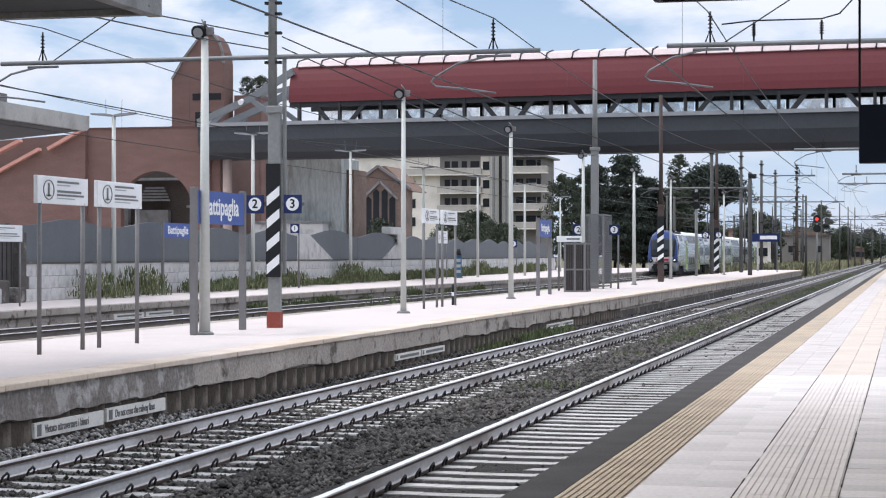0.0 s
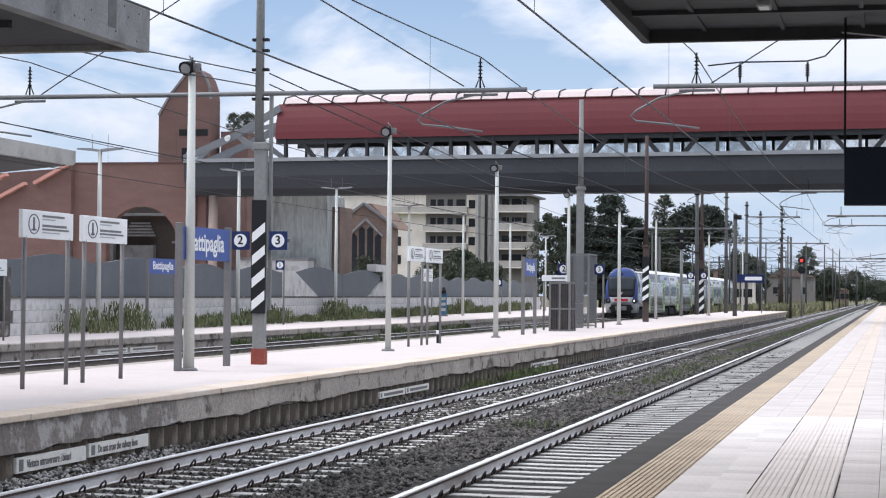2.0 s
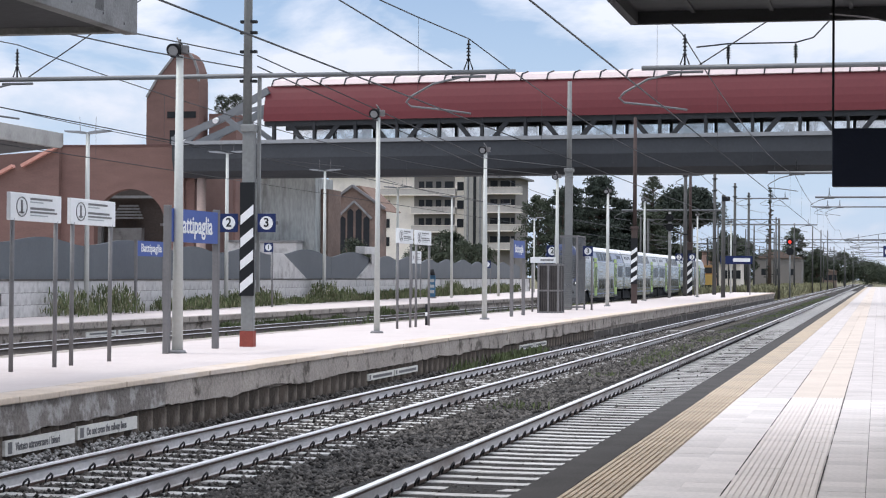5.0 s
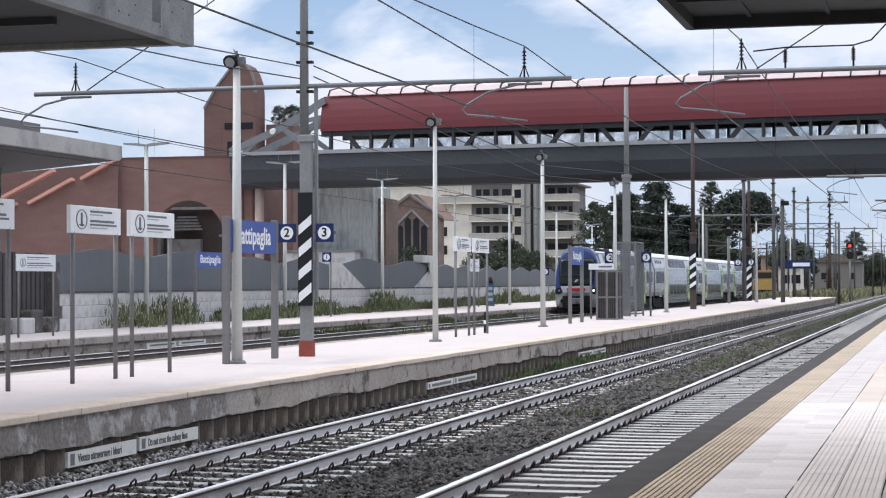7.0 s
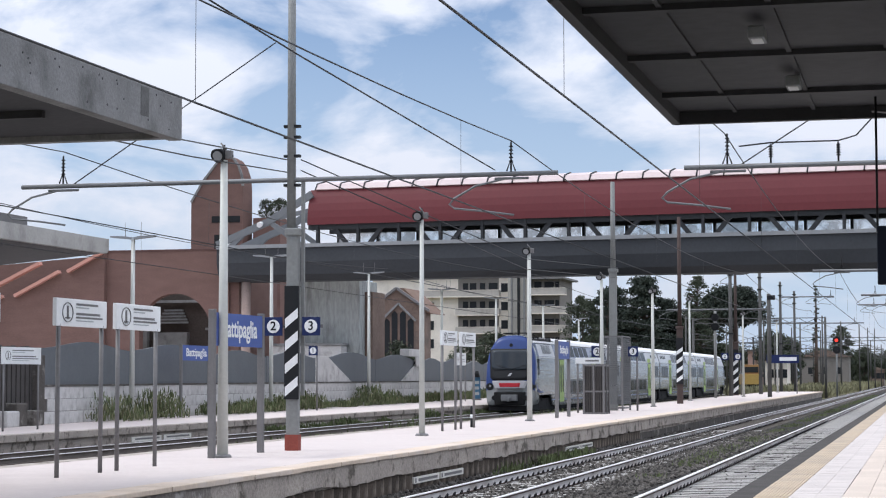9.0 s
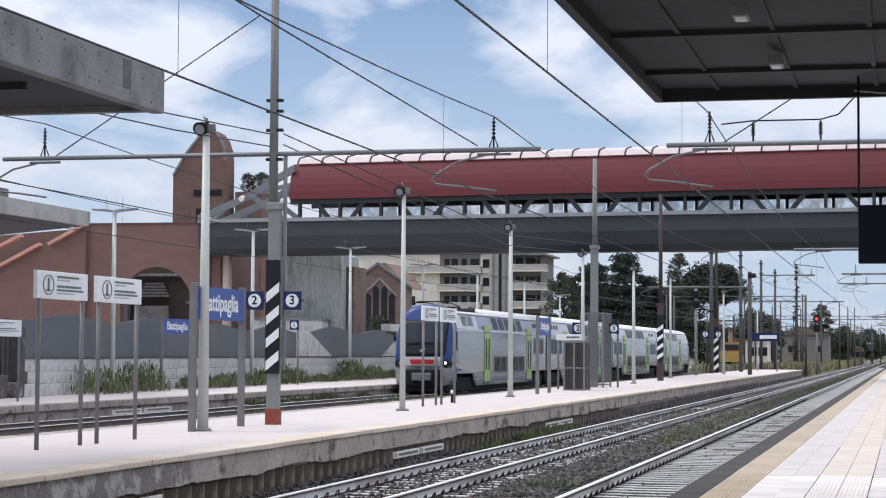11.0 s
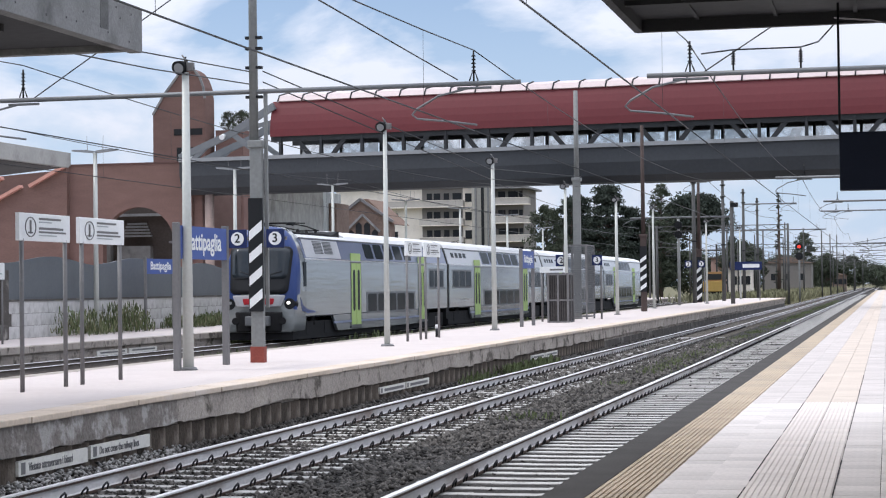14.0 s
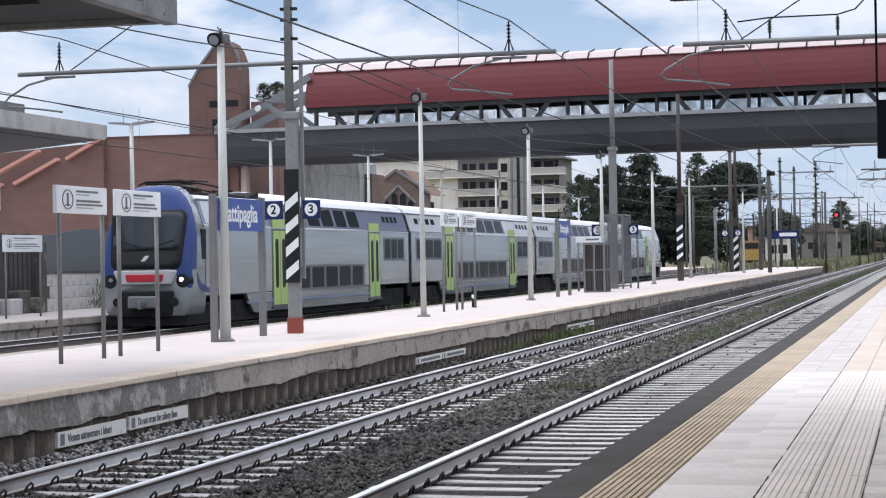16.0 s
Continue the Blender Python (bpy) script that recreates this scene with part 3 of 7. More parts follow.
def stair_building():
    sb = thing("stair_building", "red brick stair building with a large round arch", "building")
    sb.location = (0, 111.5, 0)
    bm = bmesh.new()
    arch_wall(bm, -49.7, -41.6, -0.3, 9.8, 0, 0.6, -45.15, 2.35, 4.8)
    part("front_wall", bm, M_BRICK, sb, "red brick front wall with round arch")
    part("side_wall", boxed(-41.6, -41.0, 0.2, 7.4, -0.3, 9.75), M_BRICK, sb)
    part("landing", boxed(-49.6, -41.7, 0.6, 3.0, 8.2, 8.5), M_BRICK, sb)
    part("coping", boxed(-49.75, -41.5, -0.05, 0.65, 9.8, 9.9), material("dark_coping", (0.10, 0.055, 0.05), 0.8, 0, 0.2), sb, "dark coping")
    # the stair flights with their stepped parapets
    bm = bmesh.new()
    prism(bm, [(-49.7, -0.3), (-49.7, 9.8), (-52.1, 8.5), (-52.7, 8.5), (-55.7, 7.0), (-56.6, 7.0), (-62.0, 4.2), (-62.0, -0.3)], "y", -0.4, 0.2)
    part("stair_wall", bm, M_BRICK, sb, "sloping brick stair wall")
    bm = bmesh.new()
    prism(bm, [(-49.7, -0.3), (-49.7, 9.75), (-51.6, 9.72), (-55.0, 9.5), (-62.0, 9.0), (-62.0, -0.3)], "y", 2.6, 3.2)
    part("upper_stair_wall", bm, M_BRICK, sb, "second sloping brick stair wall")
    part("back_wall", boxed(-54.0, -41.7, 7.0, 7.4, -0.3, 8.2), M_TDARKWALL, sb, "added wall behind the arch, interior shade in its colour")
    part("inner_beam", boxed(-45.7, -44.9, 6.6, 7.0, 5.05, 5.2), M_FASCIA, sb, "pale inner beam")
    for k in range(5):
        part("roof_slat", boxed(-49.1 + 0.12 * k, -46.9 - 0.1 * k, 6.6 + 0.03 * k, 6.75 + 0.03 * k, 5.5 + 0.2 * k, 5.62 + 0.2 * k), M_FASCIA, sb, "pale roofing slat seen through the arch")
    part("inner_beam", boxed(-49.5, -45.0, 6.5, 6.9, 6.85, 7.02), M_FASCIA, sb, "pale inner beam")
    part("inner_wall", boxed(-49.2, -46.9, 6.4, 6.9, -0.3, 4.9), M_FASCIA, sb, "low pale inner wall")
    part("inner_post", boxed(-50.3, -49.7, 6.4, 6.9, -0.3, 6.9), M_FASCIA, sb, "pale inner post")
    for a, b in (((-52.1, 8.58), (-49.75, 9.78)), ((-55.7, 7.1), (-52.7, 8.58)), ((-62.0, 4.3), (-56.6, 7.1)), ((-57.6, 7.45), (-54.0, 9.15))):
        bm = bmesh.new()
        beam(bm, (a[0], -0.5, a[1]), (b[0], -0.5, b[1]), 0.5, 0.2)
        part("parapet_coping", bm, M_BRICKTOP, sb, "pink sloping parapet coping")
    # columns under the landing
    part("column", tubed((-40.4, -0.2, -0.3), (-40.4, -0.2, 7.8), 0.28, 0.28, 14), M_COLUMN, sb, "round pinkish column")
    return sb


def bell_tower():
    bt = thing("brick_tower", "tall red brick tower with a pointed curved top", "tower")
    bt.location = (0, 126, 0)
    s = 126 / 112
    pts = [(-44.3, -0.3), (-44.3, 12.86), (-43.56, 14.1), (-42.55, 15.36), (-42.2, 15.62), (-41.85, 15.7), (-41.5, 15.5), (-41.2, 15.1), (-40.98, 14.5), (-40.9, 13.8), (-40.85, -0.3)]
    out = [(x * s, 1.95 + (z - 1.95) * s) for x, z in pts]
    bm = bmesh.new()
    prism(bm, out, "y", 0, 1.9)
    part("shaft", bm, M_BRICK, bt, "red brick shaft with curved shoulders")
    part("slot", boxed(-48.3, -46.2, -0.03, 0.2, 12.75, 13.2), M_BLACK, bt, "dark louvre slot")
    part("belfry_opening", boxed(-48.1, -46.4, -0.03, 0.3, 9.6, 11.9), M_BLACK, bt, "dark opening")
    bm = bmesh.new()
    for x in (-47.6, -46.9):
        prism(bm, [(x - 0.22, 10.6), (x + 0.22, 10.6), (x + 0.22, 11.4), (x, 11.75), (x - 0.22, 11.4)], "y", -0.06, -0.035)
    part("louvre", bm, M_WHITE, bt, "pale arched light")
    part("side_block", boxed(-45.6, -43.6, 1.0, 3.0, -0.3, 13.1), M_BRICK, bt, "lower brick block beside the tower")
    bm = bmesh.new()
    ring = [o for o in out if o[1] > 13]
    for a, b in zip(ring, ring[1:]):
        beam(bm, (a[0], 0.0, a[1]), (b[0], 0.0, b[1]), 0.16, 0.14)
    part("coping", bm, M_FASCIA, bt, "pale stone edge")
    return bt


stair_building()
bell_tower()

# ---- the double-deck train ----
M_TBODY = material("train_grey_paint", (0.32, 0.34, 0.345), 0.11, 0.35, 0.10, 1.2, 3.0, 0.15, 0.03, spec=0.6, stretched=(1, 0.09, 2.4), dirt=(0.22, 0.225, 0.22), dirt_scale=0.5, dirt_at=(0.55, 0.85))
M_TBAND = material("train_blue_grey_band", (0.20, 0.225, 0.31), 0.22, 0.15, 0.08, 0.5, 8, 0.02, 0.003)
M_TROOF = material("train_white_roof", (0.70, 0.70, 0.70), 0.5, 0, 0.08, 0.6, 8, 0.03, 0.004, dirt=(0.45, 0.43, 0.42), dirt_scale=0.4, dirt_at=(0.55, 0.8))
M_TBLUE = material("train_blue_paint", (0.032, 0.058, 0.18), 0.3, 0, 0.10, 0.6, 10, 0.02, 0.003)
M_TGREEN = material("train_green_door", (0.40, 0.54, 0.17), 0.4, 0, 0.08, 1, 12, 0.02, 0.003)
M_TDARK = material("train_underframe", (0.012, 0.012, 0.013), 0.85, 0, 0.4, 2, 15, 0.2, 0.02)
M_TGLASS = material("train_window_glass", (0.028, 0.033, 0.037), 0.10, 0, 0.2, 0.8, 6, 0.04, 0.004, spec=0.012)
M_TSCREEN = material("train_windscreen", (0.022, 0.028, 0.034), 0.07, 0, 0.15, 0.8, 6, 0.02, 0.002, spec=0.35)
M_TUPPER = material("train_pale_upper_side", (0.52, 0.53, 0.55), 0.3, 0.1, 0.1, 0.5, 6, 0.05, 0.006)
M_TPALE = material("train_pale_grey", (0.42, 0.42, 0.44), 0.4, 0, 0.1)
M_TRED = material("train_red_stripe", (0.42, 0.025, 0.035), 0.4, 0, 0.1)
M_TSTRIPE = material("train_pale_blue_stripe", (0.20, 0.23, 0.33), 0.4, 0, 0.1)
M_TLAMP = material("train_headlamp_lit", (1.0, 0.98, 0.9), 0.3, 0, 0.02, emit=3.0)
M_GLASSLAMP = material("lamp_lens", (0.28, 0.285, 0.29), 0.2, 0, 0.1)
M_FRAME = material("train_window_frame", (0.12, 0.125, 0.13), 0.5, 0.3, 0.1)
M_TWINBAND = material("train_window_band", (0.15, 0.155, 0.16), 0.45, 0.2, 0.2, 1, 8)
HW = 1.40


def side_face(bm, s, y0, y1, z0, z1, off):
    """A thin plate on the upright side wall."""
    a, b = sorted((s * (HW - 0.03), s * (HW + off)))
    box(bm, a, b, y0, y1, z0, z1)


def slanted_plate(bm, s, y0, y1, z0, z1, off):
    """A thin plate on the inward-leaning upper side, which runs from z 3.1 to 3.85."""
    def edge(z, o):
        return (HW - 0.03 - (z - 3.1) * 0.30 + o) * s
    o2 = off * 0.29
    vs = []
    for y in (y0, y1):
        for z, o, dz in ((z0, -0.03, 0), (z1, -0.03, 0), (z1, off, o2), (z0, off, o2)):
            vs.append(bm.verts.new((edge(z, o), y, z + dz)))
    for f in ((0, 1, 2, 3), (7, 6, 5, 4), (0, 4, 5, 1), (1, 5, 6, 2), (2, 6, 7, 3), (3, 7, 4, 0)):
        bm.faces.new([vs[i] for i in f])


def slanted_window(bm, s, y0, y1, z0, z1, off, r=0.12):
    """A pane with rounded corners on the inward-leaning upper side."""
    pts = []
    for cy, cz, a0 in ((y1 - r, z0 + r, -90), (y1 - r, z1 - r, 0), (y0 + r, z1 - r, 90), (y0 + r, z0 + r, 180)):
        pts += [(cy + r * math.cos(radians(a0 + 30 * k)), cz + r * math.sin(radians(a0 + 30 * k))) for k in range(4)]
    inner = [bm.verts.new(((HW - 0.06 - (z - 3.1) * 0.30) * s, y, z)) for y, z in pts]
    outer = [bm.verts.new(((HW - 0.03 - (z - 3.1) * 0.30 + off) * s, y, z + off * 0.29)) for y, z in pts]
    n = len(pts)
    for i in range(n):
        bm.faces.new([inner[i], inner[(i + 1) % n], outer[(i + 1) % n], outer[i]])
    bm.faces.new(outer)
    bm.faces.new(inner[::-1])


def side_pane(bm, s, y0, y1, z0, z1, off, r=0.10):
    """A pane with rounded corners on the upright side wall."""
    pts = []
    for cy, cz, a0 in ((y1 - r, z0 + r, -90), (y1 - r, z1 - r, 0), (y0 + r, z1 - r, 90), (y0 + r, z0 + r, 180)):
        pts += [(cy + r * math.cos(radians(a0 + 30 * k)), cz + r * math.sin(radians(a0 + 30 * k))) for k in range(4)]
    a, b = sorted((s * (HW - 0.03), s * (HW + off)))
    prism(bm, pts, "x", a, b)


def car_shell(bm, y0, y1, outline):
    prism(bm, [(x, z) for x, z in outline] + [(-x, z) for x, z in reversed(outline) if x > 0.001], "y", y0, y1)


def train_car(train, y0, y1, doors, front, index):
    """One car: y0 to y1 along the train; doors: their places along it."""
    cy0, cy1 = y0 + (1.7 if front == -1 else 0.25), y1 - (1.7 if front == 1 else 0.25)
    bm = bmesh.new()
    car_shell(bm, cy0, cy1, [(HW - 0.04, 0.92), (HW, 0.96), (HW, 3.05), (HW - 0.03, 3.1)])
    car = part("car_body", bm, M_TBODY, train, "grey painted double-deck car body with green doors")
    bm = bmesh.new()
    car_shell(bm, cy0, cy1, [(HW - 0.03, 3.1), (HW - 0.255, 3.85)])
    part("upper_band", bm, M_TBAND if index == 0 else M_TUPPER, car, "blue-grey leaning upper side" if index == 0 else "pale grey leaning upper side")
    for s in (-1, 1):
        part("cant_rail", made(slanted_plate, s, cy0, cy1, 3.82, 3.87, 0.02), M_FRAME, car, "dark gutter line below the roof")
        part("lower_line", made(side_face, s, cy0, cy1, 3.02, 3.06, 0.014), M_TPALE, car, "pale line below the upper deck")
    bm = bmesh.new()
    car_shell(bm, 8.2 if front == -1 else cy0, cy1, [(HW - 0.255, 3.85), (HW - 0.42, 4.05), (HW - 0.80, 4.20), (0, 4.30)])
    part("roof", bm, M_TROOF, car, "white curved roof")
    if front == -1:
        part("roof_edge", made(car_shell, cy0, 8.2, [(HW - 0.255, 3.85), (HW - 0.40, 3.99), (0, 4.0)]), M_TROOF, car, "low white roof edge beside the well")
        bm = bmesh.new()
        prism(bm, [(6.7, 3.98), (8.2, 3.98), (8.2, 4.24), (8.0, 4.24)], "x", -0.82, 0.82)
        part("well_end", bm, M_TDARK, car, "dark sloping end of the pantograph well")
    for s in (-1, 1):
        for z in (2.86, 1.90):
            part("body_rib", made(side_face, s, cy0 + 0.05, cy1 - 0.05, z - 0.012, z + 0.012, 0.008), M_TBODY, car, "thin raised body line")
    # bogies and skirts
    b0, b1 = y0 + (3.6 if front == -1 else 3.2), y1 - (3.6 if front == 1 else 3.2)
    for s in (-1, 1):
        bm = bmesh.new()
        lo, hi = b0 + 1.9, b1 - 1.9
        a, b = sorted((s * (HW - 0.12), s * (HW - 0.01)))
        prism(bm, [(lo + 0.5, 0.32), (hi - 0.5, 0.32), (hi + 0.2, 0.93), (lo - 0.2, 0.93)], "x", a, b)
        part("skirt", bm, M_TBODY, car, "grey side skirt between the bogies")
        part("waist_stripe", made(side_face, s, lo - 0.1, hi + 0.1, 0.60, 0.68, 0.012), M_TSTRIPE, car, "pale blue stripe")
    part("underframe", boxed(-HW + 0.16, HW - 0.16, y0 + 0.6, y1 - 0.6, 0.10, 0.75), M_TDARK, car, "black underframe")
    for by in (b0, b1):
        bm = bmesh.new()
        box(bm, -1.15, 1.15, by - 0.25, by + 0.25, 0.4, 0.62)
        for s in (-1, 1):
            box(bm, s * 1.12 - 0.09, s * 1.12 + 0.09, by - 1.75, by + 1.75, 0.34, 0.62, 0.03)
            for wy in (by - 1.2, by + 1.2):
                box(bm, s * 1.14 - 0.12, s * 1.14 + 0.12, wy - 0.2, wy + 0.2, 0.25, 0.72, 0.03)
            tube(bm, (s * 1.14, by - 0.35, 0.6), (s * 1.14, by - 0.35, 0.95), 0.13, 0.13, 10)
        part("bogie", bm, M_TDARK, car, "black bogie frame")
        for wy in (by - 1.2, by + 1.2):
            bm = bmesh.new()
            for s in (-1, 1):
                tube(bm, (s * 0.70, wy, 0.45), (s * 0.82, wy, 0.45), 0.45, 0.45, 20)
            tube(bm, (-0.7, wy, 0.45), (0.7, wy, 0.45), 0.08, 0.08, 8)
            part("wheelset", bm, M_TDARK, car, "dark steel wheelset")
    for s in (-1, 1):
        for d in doors:
            bm = bmesh.new()
            side_face(bm, s, d - 0.80, d + 0.80, 0.45, 3.02, 0.006)
            side_face(bm, s, d - 0.88, d + 0.88, 0.38, 0.46, 0.05)
            part("door_surround", bm, M_FRAME, car, "dark door surround with step")
            for k in (-1, 1):
                part("door_leaf", made(side_face, s, d + k * 0.36 - 0.33, d + k * 0.36 + 0.33, 0.5, 2.96, 0.022), M_TGREEN, car, "bright green door leaf")
                part("door_window", made(side_pane, s, d + k * 0.34 - 0.15, d + k * 0.34 + 0.15, 1.05, 2.70, 0.03, 0.13), M_TGLASS, car, "narrow dark door window")
            part("door_header", made(side_face, s, d - 0.70, d + 0.70, 3.03, 3.36, 0.006), M_TGREEN, car, "green panel over the door")
        # lower deck windows between the doors
        lo, hi = doors[0] + 1.7, doors[1] - 1.5
        bm = bmesh.new()
        side_face(bm, s, lo - 0.12, hi + 0.12, 0.92, 1.80, 0.008)
        part("window_band", bm, M_TWINBAND, car, "dark band round the lower windows")
        n = 5
        step = (hi - lo) / n
        part("upper_frame", made(slanted_plate, s, lo - 0.2, hi + 0.05, 3.13, 3.80, 0.006), M_TBAND, car, "pale surround of the upper windows")
        for i in range(n):
            part("window", made(side_pane, s, lo + i * step + 0.14, lo + (i + 1) * step - 0.14, 1.00, 1.72, 0.016), M_TGLASS, car, "dark lower deck window")
        for i in range(n):
            a = lo - 0.1 + i * step
            part("window", made(slanted_window, s, a + 0.12, a + step - 0.20, 3.17, 3.78, 0.014), M_TGLASS, car, "leaning upper deck window with rounded corners")
        # middle level windows near the car ends
        ends = []
        if front != -1:
            ends.append((y0 + 1.0, doors[0] - 1.5))
        if front != 1:
            ends.append((doors[1] + 1.4, y1 - 1.0))
        for a, b in ends:
            k = 3
            st = (b - a) / k
            part("window_band", made(side_face, s, a - 0.05, b + 0.05, 1.90, 2.82, 0.008), M_TWINBAND, car, "dark band round the middle windows")
            for i in range(k):
                part("window", made(side_pane, s, a + i * st + 0.10, a + (i + 1) * st - 0.10, 1.98, 2.74, 0.014), M_TGLASS, car, "dark middle deck window")
            for i in range(4):
                st4 = (b - a - 0.6) / 4
                part("window", made(slanted_plate, s, a + 0.3 + i * st4, a + 0.3 + (i + 0.62) * st4, 3.42, 3.66, 0.012), M_TGLASS, car, "small upper window")
    return car


def nose_rings():
    """Outlines of the cab from its face backwards: (set back, half width, bottom, top)."""
    rings = []
    for back, w, zb, zt in ((0.0, 1.31, 0.44, 3.98), (0.08, 1.36, 0.39, 4.08), (0.25, 1.39, 0.36, 4.19), (0.7, HW, 0.35, 4.27), (1.75, HW, 0.35, 4.30)):
        ring = []
        shape = [(0.0, 1.0), (0.22, 0.998), (0.42, 0.985), (0.58, 0.958), (0.72, 0.905), (0.84, 0.83), (0.93, 0.735), (0.985, 0.62), (1.0, 0.50), (1.0, 0.36), (1.0, 0.22), (0.99, 0.10), (0.96, 0.03), (0.86, 0.0)]
        half = [(x * w, zb + h * (zt - zb)) for x, h in shape]
        pts = half + [(-x, z) for x, z in reversed(half) if x > 0.001]
        for x, z in pts:
            lean = max(0.0, z - 1.75) * 0.30 * (1 - back / 1.75)
            round_off = (x / w) ** 2 * 0.15 * (1 - back / 1.75)
            ring.append(Vector((x, 0.4 + (back + lean + round_off) * 0.775, z)))
        rings.append(ring)
    return rings


def face_y(x, z):
    """How far back the cab's face lies there."""
    return 0.4 + (max(0.0, z - 1.75) * 0.30 + (x / 1.31) ** 2 * 0.15) * 0.775


def face_plate(bm, outline, out, thick=0.03):
    """A plate on the cab's face, following its lean."""
    n = len(outline)
    cz = sum(z for x, z in outline) / n
    back = [bm.verts.new((x, face_y(x, z) - out + thick, z)) for x, z in outline]
    rings = [back]
    for k in (1.0, 0.8, 0.6, 0.4, 0.2):
        rings.append([bm.verts.new((x * k, face_y(x * k, cz + (z - cz) * k) - out, cz + (z - cz) * k)) for x, z in outline])
    for a, b in zip(rings, rings[1:]):
        for i in range(n):
            f = bm.faces.new([a[i], a[(i + 1) % n], b[(i + 1) % n], b[i]])
            f.smooth = a is not back
    f = bm.faces.new(rings[-1])
    f.smooth = True


def rounded(w0, w1, z0, z1, r, n=5, grid=6):
    """A rounded outline, w0 half as wide at the bottom and w1 at the top."""
    pts = []
    for cx, cz, a0, w in ((1, z0 + r, -90, w0), (1, z1 - r, 0, w1), (-1, z1 - r, 90, w1), (-1, z0 + r, 180, w0)):
        for i in range(n + 1):
            a = radians(a0 + 90 * i / n)
            pts.append((cx * (w - r) + r * math.cos(a), cz + r * math.sin(a)))
    full = []
    for i, p in enumerate(pts):
        q = pts[(i + 1) % len(pts)]
        full.append(p)
        if abs(p[0] - q[0]) > 0.4:
            full += [(p[0] + (q[0] - p[0]) * k / grid, p[1] + (q[1] - p[1]) * k / grid) for k in range(1, grid)]
    return full


def cab(train, y, turned, lit):
    rings = nose_rings()
    blue, grey, side = bmesh.new(), bmesh.new(), bmesh.new()
    n = len(rings[0])
    for k in range(len(rings)):
        if k == 0:
            c = rings[0]
            m = sum((p for p in c), Vector()) / n
            hub = Vector((0, face_y(0, m.z), m.z))
            quads = [[c[i], c[(i + 1) % n], hub] for i in range(n)]
        else:
            a, b = rings[k - 1], rings[k]
            quads = [[a[i], a[(i + 1) % n], b[(i + 1) % n], b[i]] for i in range(n)]
        for q in quads:
            mid = sum((p for p in q), Vector()) / len(q)
            low_edge = 1.75 if k == 0 else 1.40 + 1.1 * max(0, mid.y - 0.65)
            target = grey if mid.z < low_edge else (blue if mid.y < 1.35 or mid.z > 3.9 and mid.y < 1.5 else side)
            f = target.faces.new([target.verts.new(p) for p in q])
            f.smooth = True
    for b in (blue, grey, side):
        bmesh.ops.remove_doubles(b, verts=b.verts, dist=0.001)
    cabm = Matrix.Translation((0, y, 0)) @ Matrix.Rotation(math.pi if turned else 0, 4, "Z")
    shell = part("cab_shell", blue, M_TBLUE, train, "rounded blue cab front")
    shell.matrix_basis = cabm
    part("cab_apron", grey, M_TBODY, shell, "grey lower cab front")
    if side.verts:
        part("cab_side", side, M_TBODY, shell, "grey cab side")
    part("windscreen_panel", made(face_plate, rounded(1.12, 1.20, 1.78, 3.52, 0.22), 0.035), M_BLACK, shell, "black panel below the windscreen")
    part("windscreen", made(face_plate, rounded(1.06, 1.12, 2.34, 3.45, 0.18), 0.055), M_TSCREEN, shell, "large dark windscreen")
    bm = bmesh.new()
    for x0, x1 in ((-0.15, -0.75), (0.2, 0.85)):
        pipe(bm, [(x0, face_y(x0, 2.42) - 0.08, 2.42), (x1, face_y(x1, 2.62) - 0.08, 2.62)], 0.014, 5)
    part("wiper", bm, M_BLACK, shell, "thin dark windscreen wipers")
    part("pale_mark", made(face_plate, [(-0.12, 2.0), (0.02, 2.0), (0.14, 2.17), (0.0, 2.17)], 0.05), M_TPALE, shell, "small pale slanted mark")
    part("pale_band", made(face_plate, rounded(0.86, 1.00, 1.32, 1.74, 0.06), 0.03), M_TPALE, shell, "pale band over the coupler")
    part("red_stripe", made(face_plate, rounded(0.56, 0.60, 1.40, 1.62, 0.03), 0.05), M_TRED, shell, "red stripe")
    part("coupler_recess", made(face_plate, rounded(0.86, 0.90, 0.40, 1.13, 0.06), 0.03), M_TDARK, shell, "dark coupler recess")
    bm = bmesh.new()
    box(bm, -0.46, 0.46, 0.16, 0.5, 0.62, 0.98, 0.04)
    tube(bm, (0, 0.02, 0.78), (0, 0.24, 0.78), 0.12, 0.12, 12)
    box(bm, -0.06, 0.06, -0.06, 0.24, 0.6, 0.82, 0.02)
    part("coupler", bm, M_GREYSTEEL, shell, "grey steel coupler")
    for s in (-1, 1):
        bm = bmesh.new()
        tube(bm, (s * 1.14, 0.50, 1.42), (s * 1.17, 0.74, 1.42), 0.20, 0.26, 18)
        part("lamp_pod", bm, M_BLACK, shell, "black headlamp pod")
        bm = bmesh.new()
        tube(bm, (s * 1.12, 0.47, 1.46), (s * 1.12, 0.53, 1.46), 0.06, 0.06, 14)
        tube(bm, (s * 1.20, 0.50, 1.32), (s * 1.20, 0.56, 1.32), 0.04, 0.04, 12)
        part("headlamp", bm, M_TLAMP if lit and s == 1 else M_GLASSLAMP, shell, "round lit headlamp" if lit and s == 1 else "round headlamp")
        bm = bmesh.new()
        tube(bm, (s * 0.90, 0.40, 0.80), (s * 0.90, 0.46, 0.80), 0.13, 0.13, 16)
        tube(bm, (s * 0.90, 0.46, 0.80), (s * 0.90, 0.7, 0.80), 0.10, 0.16, 12)
        part("buffer", bm, M_TDARK, shell, "round black buffer")
        bm = bmesh.new()
        a, b = sorted((s * (HW - 0.02), s * (HW + 0.010)))
